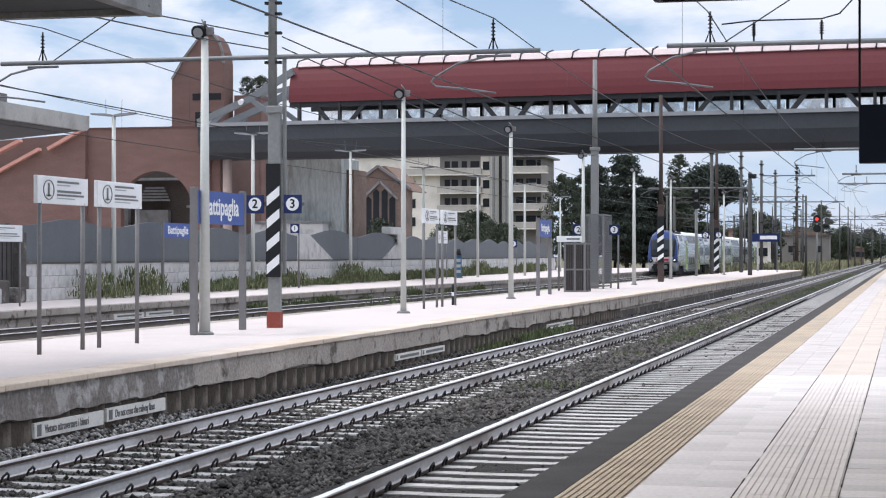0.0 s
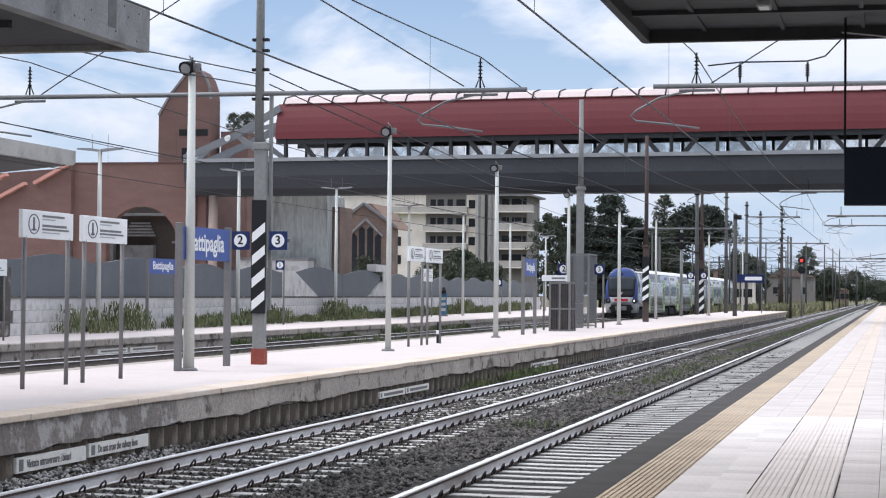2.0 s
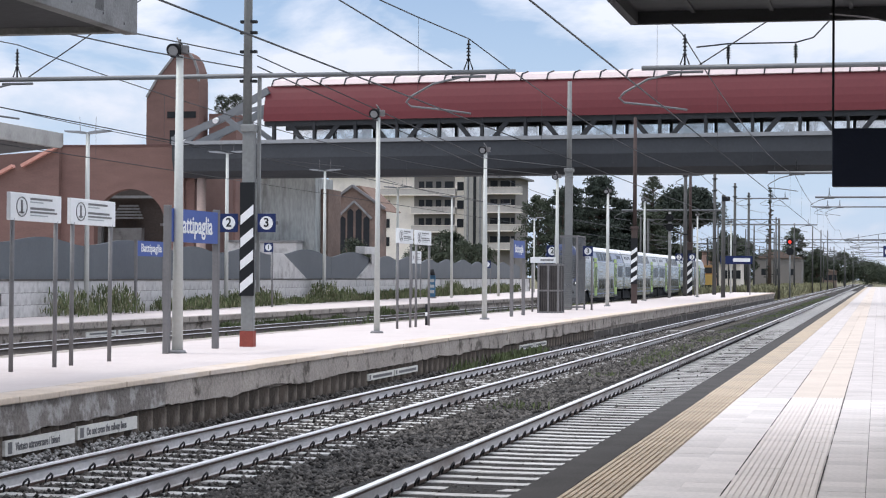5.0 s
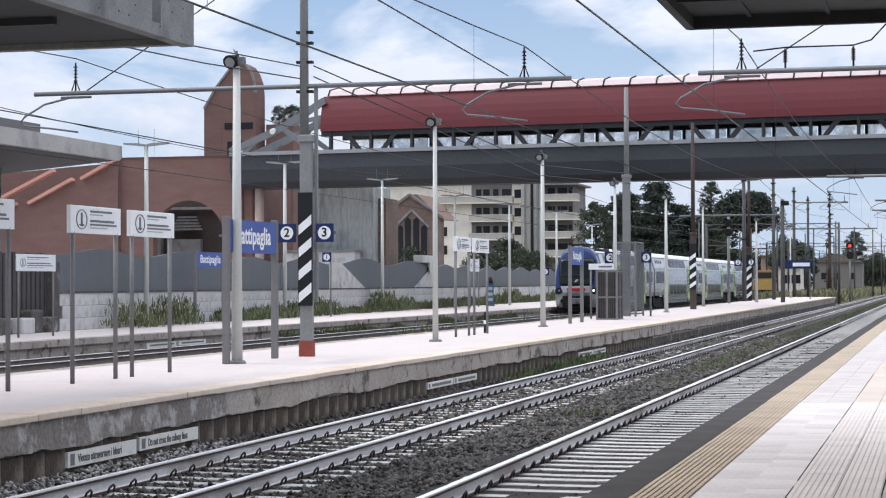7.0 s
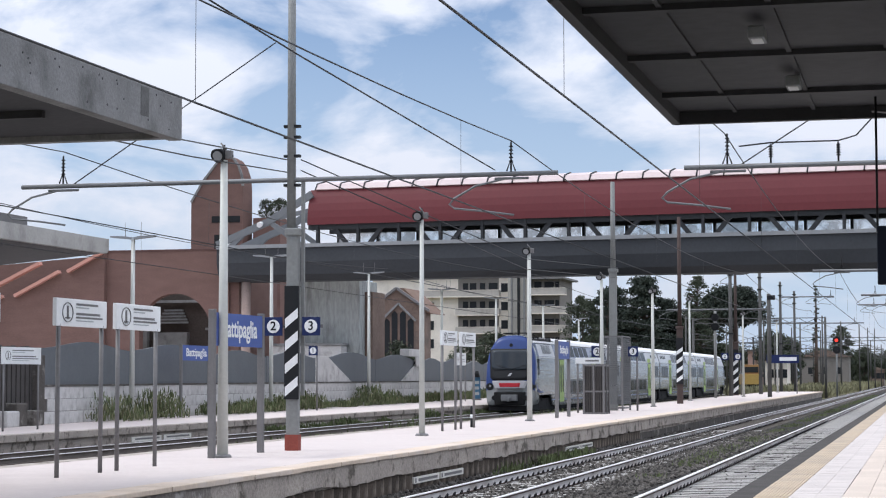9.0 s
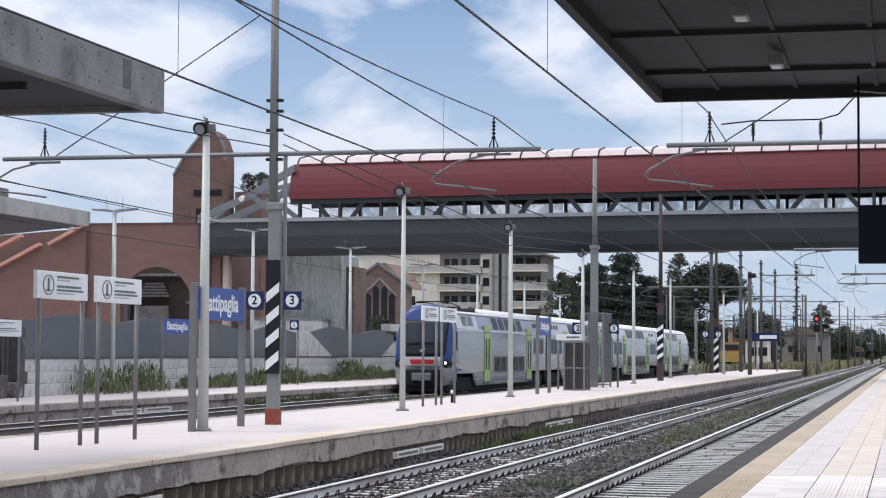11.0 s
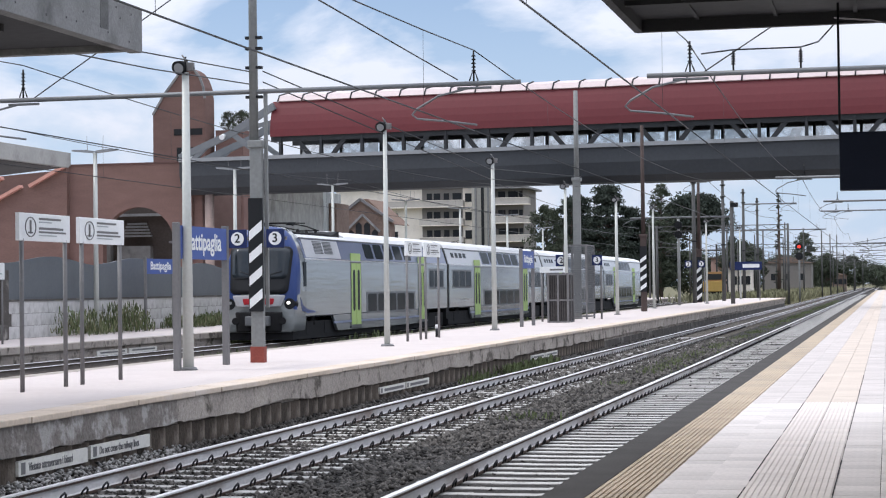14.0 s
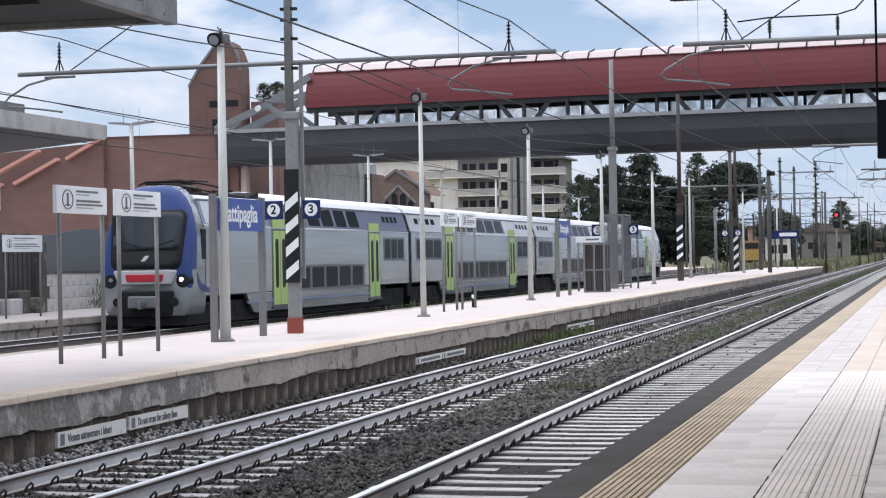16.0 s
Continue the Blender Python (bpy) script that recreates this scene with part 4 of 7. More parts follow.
        prism(bm, [(1.05, 1.64), (1.35, 1.36), (1.9, 1.20), (2.9, 1.13), (2.9, 1.07), (1.9, 1.06), (1.3, 1.14), (1.1, 1.36)], "x", a, b)
        part("swoosh", bm, M_TBLUE, shell, "dark blue curved stripe")
        part("cab_side_window", made(side_face, s, 1.45, 1.80, 2.05, 2.95, 0.012), M_TGLASS, shell, "narrow cab side window")
    bm = bmesh.new()
    tube(bm, (0, face_y(0, 3.72) - 0.03, 3.72), (0, face_y(0, 3.72) + 0.1, 3.72), 0.10, 0.10, 12)
    part("top_lamp", bm, M_BLACK, shell, "small dark top lamp")
    return shell


def roof_gear(train, y):
    part("roof_well", boxed(-0.85, 0.85, y - 1.3, y + 3.6, 3.99, 4.10, 0.02), M_TDARK, train, "dark pantograph well")
    bm = bmesh.new()
    for s in (-1, 1):
        pipe(bm, [(s * 0.35, y + 3.6, 4.36), (s * 0.5, y + 1.6, 4.47), (s * 0.55, y + 0.2, 4.50), (s * 0.6, y - 1.2, 4.46)], 0.028, 6)
        pipe(bm, [(s * 0.6, y - 1.2, 4.46), (s * 0.75, y - 0.6, 4.53), (s * 0.8, y + 0.4, 4.55)], 0.025, 6)
    pipe(bm, [(-0.85, y - 1.15, 4.42), (-0.6, y - 1.15, 4.52), (0.6, y - 1.15, 4.52), (0.85, y - 1.15, 4.42)], 0.03, 6)
    pipe(bm, [(-0.8, y - 0.7, 4.53), (0.8, y - 0.7, 4.53)], 0.03, 6)
    pipe(bm, [(-0.4, y + 3.6, 4.36), (0.4, y + 3.6, 4.36)], 0.03, 6)
    for k in range(4):
        tube(bm, (0.45, y - 0.6 + k * 1.2, 4.08), (0.45, y - 0.6 + k * 1.2, 4.34), 0.08, 0.05, 8)
    part("pantograph", bm, M_TDARK, train, "folded dark pantograph").location.z = -0.1


def build_train():
    train = thing("train", "grey double-deck commuter train with blue cab and green doors", "train", x=T1)
    ends = (0, 25.35, 52.0, 78.3, 104.4)
    doors = ((8.6, 19.95), (32.2, 45.8), (58.5, 72.0), (84.45, 95.8))
    for i in range(4):
        train_car(train, ends[i], ends[i + 1], doors[i], {0: -1, 3: 1}.get(i, 0), i)
    for e in ends[1:4]:
        bm = bmesh.new()
        car_shell(bm, e - 0.32, e + 0.32, [(HW - 0.05, 0.4), (HW - 0.05, 3.05), (HW - 0.29, 3.84), (HW - 0.82, 4.17), (0, 4.26)])
        part("gangway", bm, M_TDARK, train, "black rubber gangway between cars")
    cab(train, 0, False, True)
    cab(train, 104.4, True, False)
    roof_gear(train, 3.2)
    bm = bmesh.new()
    for i in range(9):
        slanted_plate(bm, 1, 3.2, 4.3, 3.28 + i * 0.055, 3.31 + i * 0.055, 0.024)
        slanted_plate(bm, 1, 4.5, 5.6, 3.28 + i * 0.055, 3.31 + i * 0.055, 0.024)
    part("vent_grille", bm, M_FRAME, train, "louvred ventilation grille")
    part("upper_panel", made(slanted_plate, 1, 1.9, 6.6, 3.12, 3.80, 0.010), M_TUPPER, train, "pale panel behind the cab")
    return train


train = build_train()
TRAIN_Y0, TRAIN_V, TRAIN_A = 181.28, 9.289, 0.0774

# ---- things on the island platform ----
M_MESHGREY = material("wire_mesh_grey", (0.14, 0.145, 0.15), 0.6, 0.2, 0.25, 1.5, 20, 0.1)
M_SLAT = material("dark_slats", (0.055, 0.05, 0.048), 0.7, 0, 0.3, 2, 20, 0.1)
# mast grey with the backlight's shade put into the colour
M_DARKMAST = material("backlit_mast_grey", (0.085, 0.085, 0.083), 0.7, 0.1, 0.2)
M_RUST = material("rusty_mast_paint", (0.075, 0.055, 0.05), 0.8, 0.1, 0.3, 1.5, 15, 0.15)
M_MAST = material("weathered_mast_grey", (0.22, 0.225, 0.22), 0.6, 0.2, 0.2, 1.2, 15, 0.1)
FACE_X = Matrix(((0, 0, 1, 0), (1, 0, 0, 0), (0, 1, 0, 0), (0, 0, 0, 1)))
FACE_CAM = pose(0, 0, 0, 90, 0, 0)
M_PRINT = material("faint_print", (0.36, 0.38, 0.38), 0.6, 0, 0.1)


def lettering(text, size, mat, parent, place, face=FACE_X, align="LEFT", squeeze=1.0):
    """Raised letters on a sign, at place in the sign's space."""
    cu = bpy.data.curves.new("lettering", "FONT")
    cu.body, cu.size, cu.align_x, cu.align_y, cu.extrude = text, size, align, "CENTER", 0.002
    cu.offset = size * 0.018
    cu.materials.append(mat)
    tmp = new("lettering", cu)
    me = bpy.data.meshes.new_from_object(tmp.evaluated_get(bpy.context.evaluated_depsgraph_get()))
    bpy.data.objects.remove(tmp)
    ob = new("lettering", me)
    ob.parent = parent
    ob.matrix_basis = Matrix.Translation(place) @ face @ Matrix.Diagonal((squeeze, 1, 1, 1))
    return ob


def lamp_post(h, x, y, z, label, group, base_r=0.075):
    lp = thing("platform_lamp", label, "lamp post", group, x, y, z)
    part("foot", tubed((0, 0, 0), (0, 0, 0.05), 0.16, 0.13, 14), M_FASCIA, lp, "concrete foot")
    part("post", tubed((0, 0, 0.03), (0, 0, h - 0.12), base_r, base_r * 0.62, 14), M_LIGHTPOLE, lp, "pale tapered post")
    bm = bmesh.new()
    pipe(bm, [(-0.13, 0, h - 0.02), (0.16, 0, h - 0.06)], 0.02, 6)
    tube(bm, (0, 0, h - 0.2), (0, 0, h + 0.14), 0.025, 0.02, 8)
    part("bracket", bm, M_BLACK, lp, "short dark bracket")
    bm = bmesh.new()
    tube(bm, (-0.07, -0.13, h - 0.06), (-0.06, 0.06, h + 0.03), 0.125, 0.06, 18)
    lamp = part("floodlight", bm, M_BLACK, lp, "round dark floodlight")
    part("lens", tubed((-0.071, -0.140, h - 0.065), (-0.07, -0.128, h - 0.06), 0.085, 0.085, 18), M_GLASSLAMP, lamp, "pale round lens")
    bm = bmesh.new()
    box(bm, 0.03, 0.15, -0.05, 0.05, h - 0.10, h + 0.04, 0.012)
    tube(bm, (0.04, -0.02, h + 0.04), (-0.05, -0.02, h + 0.17), 0.022, 0.012, 8)
    part("driver_box", bm, M_DARKPOST, lp, "small grey driver box")
    return lp


for x, y, h, r in ((-11.4, 30.3, 5.1, 0.095), (-11.17, 42.5, 5.06, 0.07), (-11.68, 57.3, 5.2, 0.085), (-12.05, 73.0, 5.2, 0.085), (-11.83, 85.6, 5.2, 0.09), (-12.75, 107.2, 5.7, 0.085), (-11.91, 130.2, 5.6, 0.085), (-12.24, 165, 6.1, 0.085)):
    lamp_post(h, x, y, P3_Z, "pale grey lamp post with small round floodlights on the island platform", "lamp posts on the island platform", r)


def info_board(x, y0, y1, z0, z1, group, label, ground=P3_Z):
    """A white notice board on two posts, standing along the tracks."""
    ib = thing("notice_board", label, "sign", group, x, (y0 + y1) / 2, ground)
    L, b, t = y1 - y0, z0 - ground, z1 - ground
    for s in (-1, 1):
        part("post", tubed((0, s * (L / 2 - 0.12), 0), (0, s * (L / 2 - 0.12), b + 0.03), 0.032, 0.032, 10), M_DARKPOST, ib, "thin grey post")
    panel = part("panel", boxed(-0.03, 0.03, -L / 2, L / 2, b, t, 0.008), M_WHITE, ib, "white panel with a round sign and lines of print")
    bm = bmesh.new()
    n, cy, cz, r = 20, -L / 2 + 0.34, (b + t) / 2, 0.13
    for i in range(n):
        a0, a1 = math.tau * i / n, math.tau * (i + 1) / n
        beam(bm, (0.033, cy + r * 1.25 * math.cos(a0), cz + r * math.sin(a0)), (0.033, cy + r * 1.25 * math.cos(a1), cz + r * math.sin(a1)), 0.014, 0.012)
    beam(bm, (0.033, cy, cz - 0.09), (0.033, cy, cz + 0.09), 0.012, 0.045)
    beam(bm, (0.033, cy - 0.07, cz - 0.075), (0.033, cy + 0.07, cz - 0.075), 0.012, 0.02)
    part("round_symbol", bm, M_DARKPOST, panel, "dark round prohibition symbol")
    for k, (w, gap, hh) in enumerate(((0.78, 0.07, 0.015), (0.45, 0.115, 0.009), (0.86, 0.20, 0.016), (0.95, 0.25, 0.013), (0.62, 0.295, 0.008))):
        z = t - gap * (t - b) / 0.375
        y = cy + 0.27
        part("print_line", boxed(0.030, 0.034, y, y + w * (L - 0.72), z - hh, z + hh), M_DARKPOST if hh > 0.01 else M_PRINT, panel, "line of small print")
    return ib


for y0, y1 in ((23.60, 25.23), (25.56, 27.20)):
    info_board(-11.27, y0, y1, 2.645, 3.02, "notice boards on the island platform", "white notice board on two grey posts on the island platform")
for y0, y1 in ((46.0, 47.6), (47.95, 49.65)):
    info_board(-11.6, y0, y1, 2.74, 3.11, "notice boards on the island platform", "white notice board on two posts, further along the island platform")
for y0, y1 in ((20.4, 22.0),):
    info_board(-11.27, y0, y1, 2.645, 3.02, "notice boards on the island platform", "white notice board on two grey posts on the island platform")


def name_sign(x, y0, y1, z0, z1, ground, text, label, size):
    ns = thing("station_name_sign", label, "sign", "station name signs", x, (y0 + y1) / 2, ground)
    L, b, t = y1 - y0, z0 - ground, z1 - ground
    for s in (-1, 1):
        part("post", boxed(-0.055, 0.055, s * L / 2 - 0.055 - s * 0.03, s * L / 2 + 0.055 - s * 0.03, 0, t + 0.05, 0.01), M_DARKPOST, ns, "dark square post")
    panel = part("panel", boxed(-0.03, 0.045, -L / 2 + 0.06, L / 2 - 0.06, b, t), M_BLUE, ns, "blue panel with white lettering")
    lettering(text, size, M_WHITE, panel, (0.05, 0, (b + t) / 2 + 0.01), FACE_X, "CENTER", (L - 0.3) / (len(text) * size * 0.47))
    return ns


name_sign(-11.5, 30.03, 32.5, 2.48, 3.035, P3_Z, "Battipaglia", "blue station name sign with white letters on dark posts", 0.42)
name_sign(-11.7, 61.8, 64.0, 2.55, 3.12, P3_Z, "Battipaglia", "small-looking blue station name sign further along the platform", 0.36)
name_sign(-28.2, 70.3, 73.4, 2.62, 3.22, P1_Z, "Battipaglia", "blue station name sign on the low platform", 0.44)

NUMBER_GROUP = "platform number signs"


def number_sign(text, x, y, z, size, label, ground, pole=True):
    """A square navy sign with a white disc and a number, facing along the platform."""
    sg = thing("platform_number_sign", label, "sign", NUMBER_GROUP, x, y, ground)
    h = z - ground
    plate = part("plate", boxed(-size / 2, size / 2, -0.02, 0.02, h - size / 2, h + size / 2, 0.006), M_NAVY, sg, "square navy plate")
    part("disc", tubed((0, -0.026, h), (0, -0.02, h), size * 0.36, size * 0.36, 24), M_WHITE, plate, "white disc")
    lettering(text, size * 0.66, M_BLACK, plate, (0, -0.03, h), FACE_CAM, "CENTER")
    if pole:
        part("post", tubed((size / 2 - 0.05, 0.06, 0), (size / 2 - 0.05, 0.06, h + size / 2), 0.04, 0.04, 10), M_DARKPOST, sg, "dark post")
    else:
        part("bracket", boxed(-size * 0.62, size * 0.62, 0.02, 0.05, h - 0.03, h + 0.03), M_DARKPOST, sg, "flat bracket")
    return sg


def striped_mast(x, y, ground, top, w, z0, z1, label, mat, base_red=True, collar=None, group="catenary masts", lean=0.0):
    ms = thing("catenary_mast", label, "mast", group, x, y, ground)
    c = (collar or z1 + 0.9) - ground
    part("lower_shaft", boxed(-w / 2, w / 2, -w / 2, w * 0.1, 0, c, 0.02), mat, ms, "square grey lower shaft")
    part("upper_shaft", tubed((lean, 0, c - 0.1), (lean, 0, top - ground), w * 0.36, w * 0.28, 12), mat, ms, "round tapering upper shaft")
    part("collar", boxed(-w * 0.62, w * 0.62, -w * 0.62, w * 0.62, c - 0.08, c + 0.06, 0.02), mat, ms, "collar")
    if base_red:
        part("painted_base", boxed(-w / 2 - 0.012, w / 2 + 0.012, -w / 2 - 0.012, w * 0.1 + 0.012, 0.0, 0.29), M_REDPAINT, ms, "faded red base")
    warn = part("warning_panel", boxed(-w / 2 - 0.02, w / 2 + 0.02, -w / 2 - 0.035, -w / 2 - 0.004, z0 - ground, z1 - ground), M_BLACK, ms, "black and white striped warning panel")
    H, W2 = z1 - z0, w / 2 + 0.005
    n = 5
    for i in range(n):
        bm = bmesh.new()
        b = z0 - ground + H * (i + 0.12) / n
        prism(bm, [(-W2, b), (W2, b + 0.22 * H / n * 2.2), (W2, b + 0.22 * H / n * 2.2 + 0.42 * H / n), (-W2, b + 0.42 * H / n)], "y", -w / 2 - 0.039, -w / 2 - 0.035)
        if b + 0.9 * H / n + 0.02 < z1 - ground + 0.02:
            part("white_stripe", bm, M_WHITE, warn, "white diagonal stripe")
        else:
            bm.free()
    return ms


main = striped_mast(-11.225, 33.5, P3_Z, 10.5, 0.235, 1.55, 3.62, "grey catenary mast with a striped warning panel and red base", M_MAST, collar=4.62, lean=-0.06)
bm = bmesh.new()
box(bm, 0.13, 0.19, 0.0, 0.06, 1.0, 5.0)
part("cable_duct", bm, M_MAST, main, "grey cable duct beside the shaft")
for z in (4.86, 5.4, 5.75, 5.95):
    part("band", boxed(-0.20, 0.11, -0.05, 0.05, z - 0.025 - P3_Z + 0.62, z + 0.025 - P3_Z + 0.62), M_BLACK, main, "dark clamp")
number_sign("2", -11.57, 33.36, 2.88, 0.34, "navy sign with a white platform number disc on the mast", P3_Z, False)
number_sign("3", -10.85, 33.36, 2.88, 0.34, "navy sign with a white platform number disc on the mast", P3_Z, False)
far = striped_mast(-12.07, 76.0, P3_Z, 9.75, 0.30, 1.6, 1.62, "tall grey catenary mast inside a wire-mesh cage", M_MAST, False, collar=6.2)
dark = striped_mast(-11.85, 95.5, P3_Z, 9.9, 0.30, 1.6, 3.87, "dark rusty catenary mast with a striped warning panel", M_RUST, False, collar=4.4)
dark2 = striped_mast(-13.23, 139.0, P3_Z, 10.6, 0.34, 0.7, 3.9, "dark rusty catenary mast with a striped warning panel", M_RUST, False, collar=4.4)
number_sign("2", -12.65, 75.5, 2.95, 0.46, "navy sign with the platform number beside the caged mast", P3_Z, False)
number_sign("3", -11.22, 75.5, 2.95, 0.40, "navy sign with the platform number beside the caged mast", P3_Z, True)
number_sign("2", -13.6, 134.78, 3.35, 0.50, "navy sign with the platform number near the platform end", P3_Z, False)
number_sign("3", -13.05, 138.5, 3.39, 0.50, "navy sign with the platform number near the platform end", P3_Z, True)


def mesh_cage():
    cg = thing("mesh_cage", "grey steel frame cage with wire mesh on the island platform", "cage", "", -12.0, 76.0, P3_Z)
    x0, x1, y0, y1, h = -0.45, 0.42, -1.0, 1.0, 2.95
    for x in (x0, x1):
        for y in (y0, y1):
            part("post", boxed(x - 0.035, x + 0.035, y - 0.035, y + 0.035, 0, h), M_DARKPOST, cg, "square steel post")
    for z in (0.1, h - 0.03):
        bm = bmesh.new()
        for a, b in (((x0, y0), (x1, y0)), ((x1, y0), (x1, y1)), ((x1, y1), (x0, y1)), ((x0, y1), (x0, y0))):
            beam(bm, (*a, z), (*b, z), 0.05, 0.05)
        part("rail_frame", bm, M_DARKPOST, cg, "steel ring frame")
    for a, b in (((x0, y0), (x1, y0)), ((x1, y0), (x1, y1))):
        bm = bmesh.new()
        n = 22
        for i in range(1, n):
            p = Vector((*a, 0)).lerp(Vector((*b, 0)), i / n)
            beam(bm, (p.x, p.y, 0.25), (p.x, p.y, h), 0.016, 0.016)
        for k in range(1, 36):
            beam(bm, (*a, 0.2 + k * 0.075), (*b, 0.2 + k * 0.075), 0.014, 0.014)
        tagged(part("mesh_panel", bm, M_MESHGREY, cg, "fine wire mesh panel"), kind="stuff")


mesh_cage()


def slatted_box():
    sb = thing("slatted_cabinet", "dark slatted cabinet on the island platform", "cabinet", "", -11.6, 69.0, P3_Z)
    x0, x1, y0, y1, h = -0.36, 0.36, -0.6, 0.6, 1.78
    part("carcass", boxed(x0 + 0.05, x1 - 0.05, y0 + 0.05, y1 - 0.05, 0.04, h - 0.03), M_BLACK, sb)
    for i in range(9):
        x = x0 + (x1 - x0) * (i + 0.5) / 9
        part("slat", boxed(x - 0.03, x + 0.03, y0, y0 + 0.03, 0, h, 0.004), M_SLAT, sb, "dark upright slat")
    for i in range(14):
        y = y0 + (y1 - y0) * (i + 0.5) / 14
        part("slat", boxed(x1 - 0.03, x1, y - 0.03, y + 0.03, 0, h, 0.004), M_SLAT, sb)
    for z in (0.0, 0.78, h - 0.07):
        part("cross_rail", boxed(x0 - 0.012, x1 + 0.012, y0 - 0.012, y1 + 0.012, z, z + 0.06), M_DARKPOST, sb, "grey cross rail")
    for x, y in ((x0, y0), (0.0, y0), (x1, y0), (x1, 0.0), (x1, y1)):
        part("corner_post", boxed(x - 0.035, x + 0.035, y - 0.025, y + 0.025, 0, h + 0.01), M_DARKPOST, sb, "grey frame post")


slatted_box()


def edge_plate(y0, y1, z0, z1, text, readable):
    ep = thing("warning_plate", "long white warning plate fixed on the platform edge wall", "sign", "warning plates on the platform edge", ISL_R + 0.012, (y0 + y1) / 2, 0)
    L = y1 - y0
    panel = part("panel", boxed(-0.04, 0.014, -L / 2, L / 2, z0, z1, 0.003), M_PLATE, ep, "white enamel plate")
    zc = (z0 + z1) / 2
    part("symbol", boxed(0.013, 0.017, -L / 2 + 0.06, -L / 2 + 0.16, z0 + 0.02, z1 - 0.02), M_DARKPOST, panel, "dark figure symbol")
    if readable:
        lettering(text, 0.125, M_DARKPOST, panel, (0.017, -L / 2 + 0.24, zc), FACE_X, "LEFT", (L - 0.32) / (len(text) * 0.125 * 0.50))
    else:
        part("print_line", boxed(0.013, 0.017, -L / 2 + 0.3, L / 2 - 0.15, zc - 0.025, zc + 0.025), M_DARKPOST, panel, "line of small print")


edge_plate(18.78, 20.58, 0.0, 0.165, "Vietato attraversare i binari", True)
edge_plate(20.67, 22.48, 0.02, 0.175, "Do not cross the railway lines", True)
edge_plate(33.6, 35.45, 0.03, 0.15, "", False)
edge_plate(35.55, 37.4, 0.03, 0.15, "", False)
edge_plate(48.7, 50.65, 0.04, 0.16, "", False)
edge_plate(50.75, 52.7, 0.04, 0.16, "", False)

# ---- overhead line ----


def insulator(bm, x, y, z, h):
    tube(bm, (x, y, z), (x, y, z + h), 0.018, 0.018, 6)
    for k in range(5):
        a = z + h * (0.35 + 0.12 * k)
        tube(bm, (x, y, a), (x, y, a + 0.03), 0.045, 0.02, 10)


def portal(y, x0, x1, z, tracks, name_label, parent_x, bar=0.045):
    """The cross beam on a mast with insulators and the arms that steady the wires."""
    pt = thing("catenary_beam", name_label, "catenary beam", "catenary beams", 0, y, 0)
    part("beam_tube", tubed((x0, 0, z), (x1, 0, z), bar, bar, 10), M_GREYSTEEL, pt, "grey horizontal tube")
    for tx in tracks:
        bm = bmesh.new()
        insulator(bm, tx, 0, z + 0.03, 0.55)
        pipe(bm, [(tx - 0.08, 0, z + 0.05), (tx, 0, z + 0.27), (tx + 0.08, 0, z + 0.05)], 0.014, 5)
        part("insulator", bm, M_BLACK, pt, "dark ribbed insulator")
        bm = bmesh.new()
        pipe(bm, [(tx - 0.3, 0, z - 0.08), (tx + 0.32, 0, z - 0.08)], 0.024, 6)
        pts = [(tx - 0.1, 0, z - 0.08), (tx - 0.65, 0, z - 0.20), (tx - 1.05, 0, z - 0.42), (tx - 1.14, 0, z - 0.52), (tx - 1.05, 0, z - 0.60), (tx - 0.5, 0, z - 0.66), (tx + 0.05, 0, z - 0.74)]
        pipe(bm, pts, 0.020, 6)
        part("steady_arm", bm, M_GREYSTEEL, pt, "bent grey steady arm")
    return pt


portal(33.5, -16.7, -6.3, 5.58, (-15.85, -7.15), "grey cross beam with insulators over the tracks", -11.24)
p4 = portal(33.5, -4.05, 2.2, 5.60, (-3.3,), "grey cross beam with insulators over the near track", 0)
bm = bmesh.new()
for x in (-2.55, -1.4):
    insulator(bm, x, 0, 5.62, 0.36)
pipe(bm, [(-3.1, 0, 5.95), (-2.55, 0, 6.0), (-1.4, 0, 6.0), (-1.1, 0, 6.08), (-0.8, 0, 6.4), (-0.75, 0, 6.9)], 0.014, 5)
part("jumper", bm, M_BLACK, p4, "dark jumper cable on insulators")


def overhead(tx, z, mx, zm, sag, span, first, label):
    ow = thing("overhead_wire", label, "overhead wire", "overhead wires", 0, 0, 0)
    for k in range(-1, 9):
        a = first + k * span
        part("contact_wire", made(pipe, [(tx, a, z), (tx, a + span, z)], 0.012, 5), M_WIRE, ow, "straight contact wire")
        pts = []
        for i in range(13):
            u = i / 12
            pts.append((mx + (tx - mx) * min(1.0, 9 * min(u, 1 - u)), a + u * span, zm - 4 * sag * u * (1 - u)))
        part("carrier_wire", made(pipe, pts, 0.011, 5), M_WIRE, ow, "sagging carrier wire")
        for i in range(2, 12, 3 if k < 2 else 5):
            p = pts[i]
            part("dropper", tubed((tx, p[1], z), (p[0], p[1], p[2]), 0.0035, 0.0035, 4), M_WIRE, ow, "thin hanging dropper")


overhead(-3.35, 4.66, -3.35, 6.19, 0.42, 46.0, 33.5, "contact and carrier wires over the near track")
overhead(-7.15, 4.735, -7.15, 6.18, 0.42, 46.0, 33.5, "contact and carrier wires over the track below the island")
overhead(-15.85, 5.0, -15.85, 6.24, 0.42, 46.0, 33.5, "contact and carrier wires behind the island platform")
overhead(T1, 5.3, T1, 6.6, 0.42, 46.0, 33.5, "contact and carrier wires over the train")


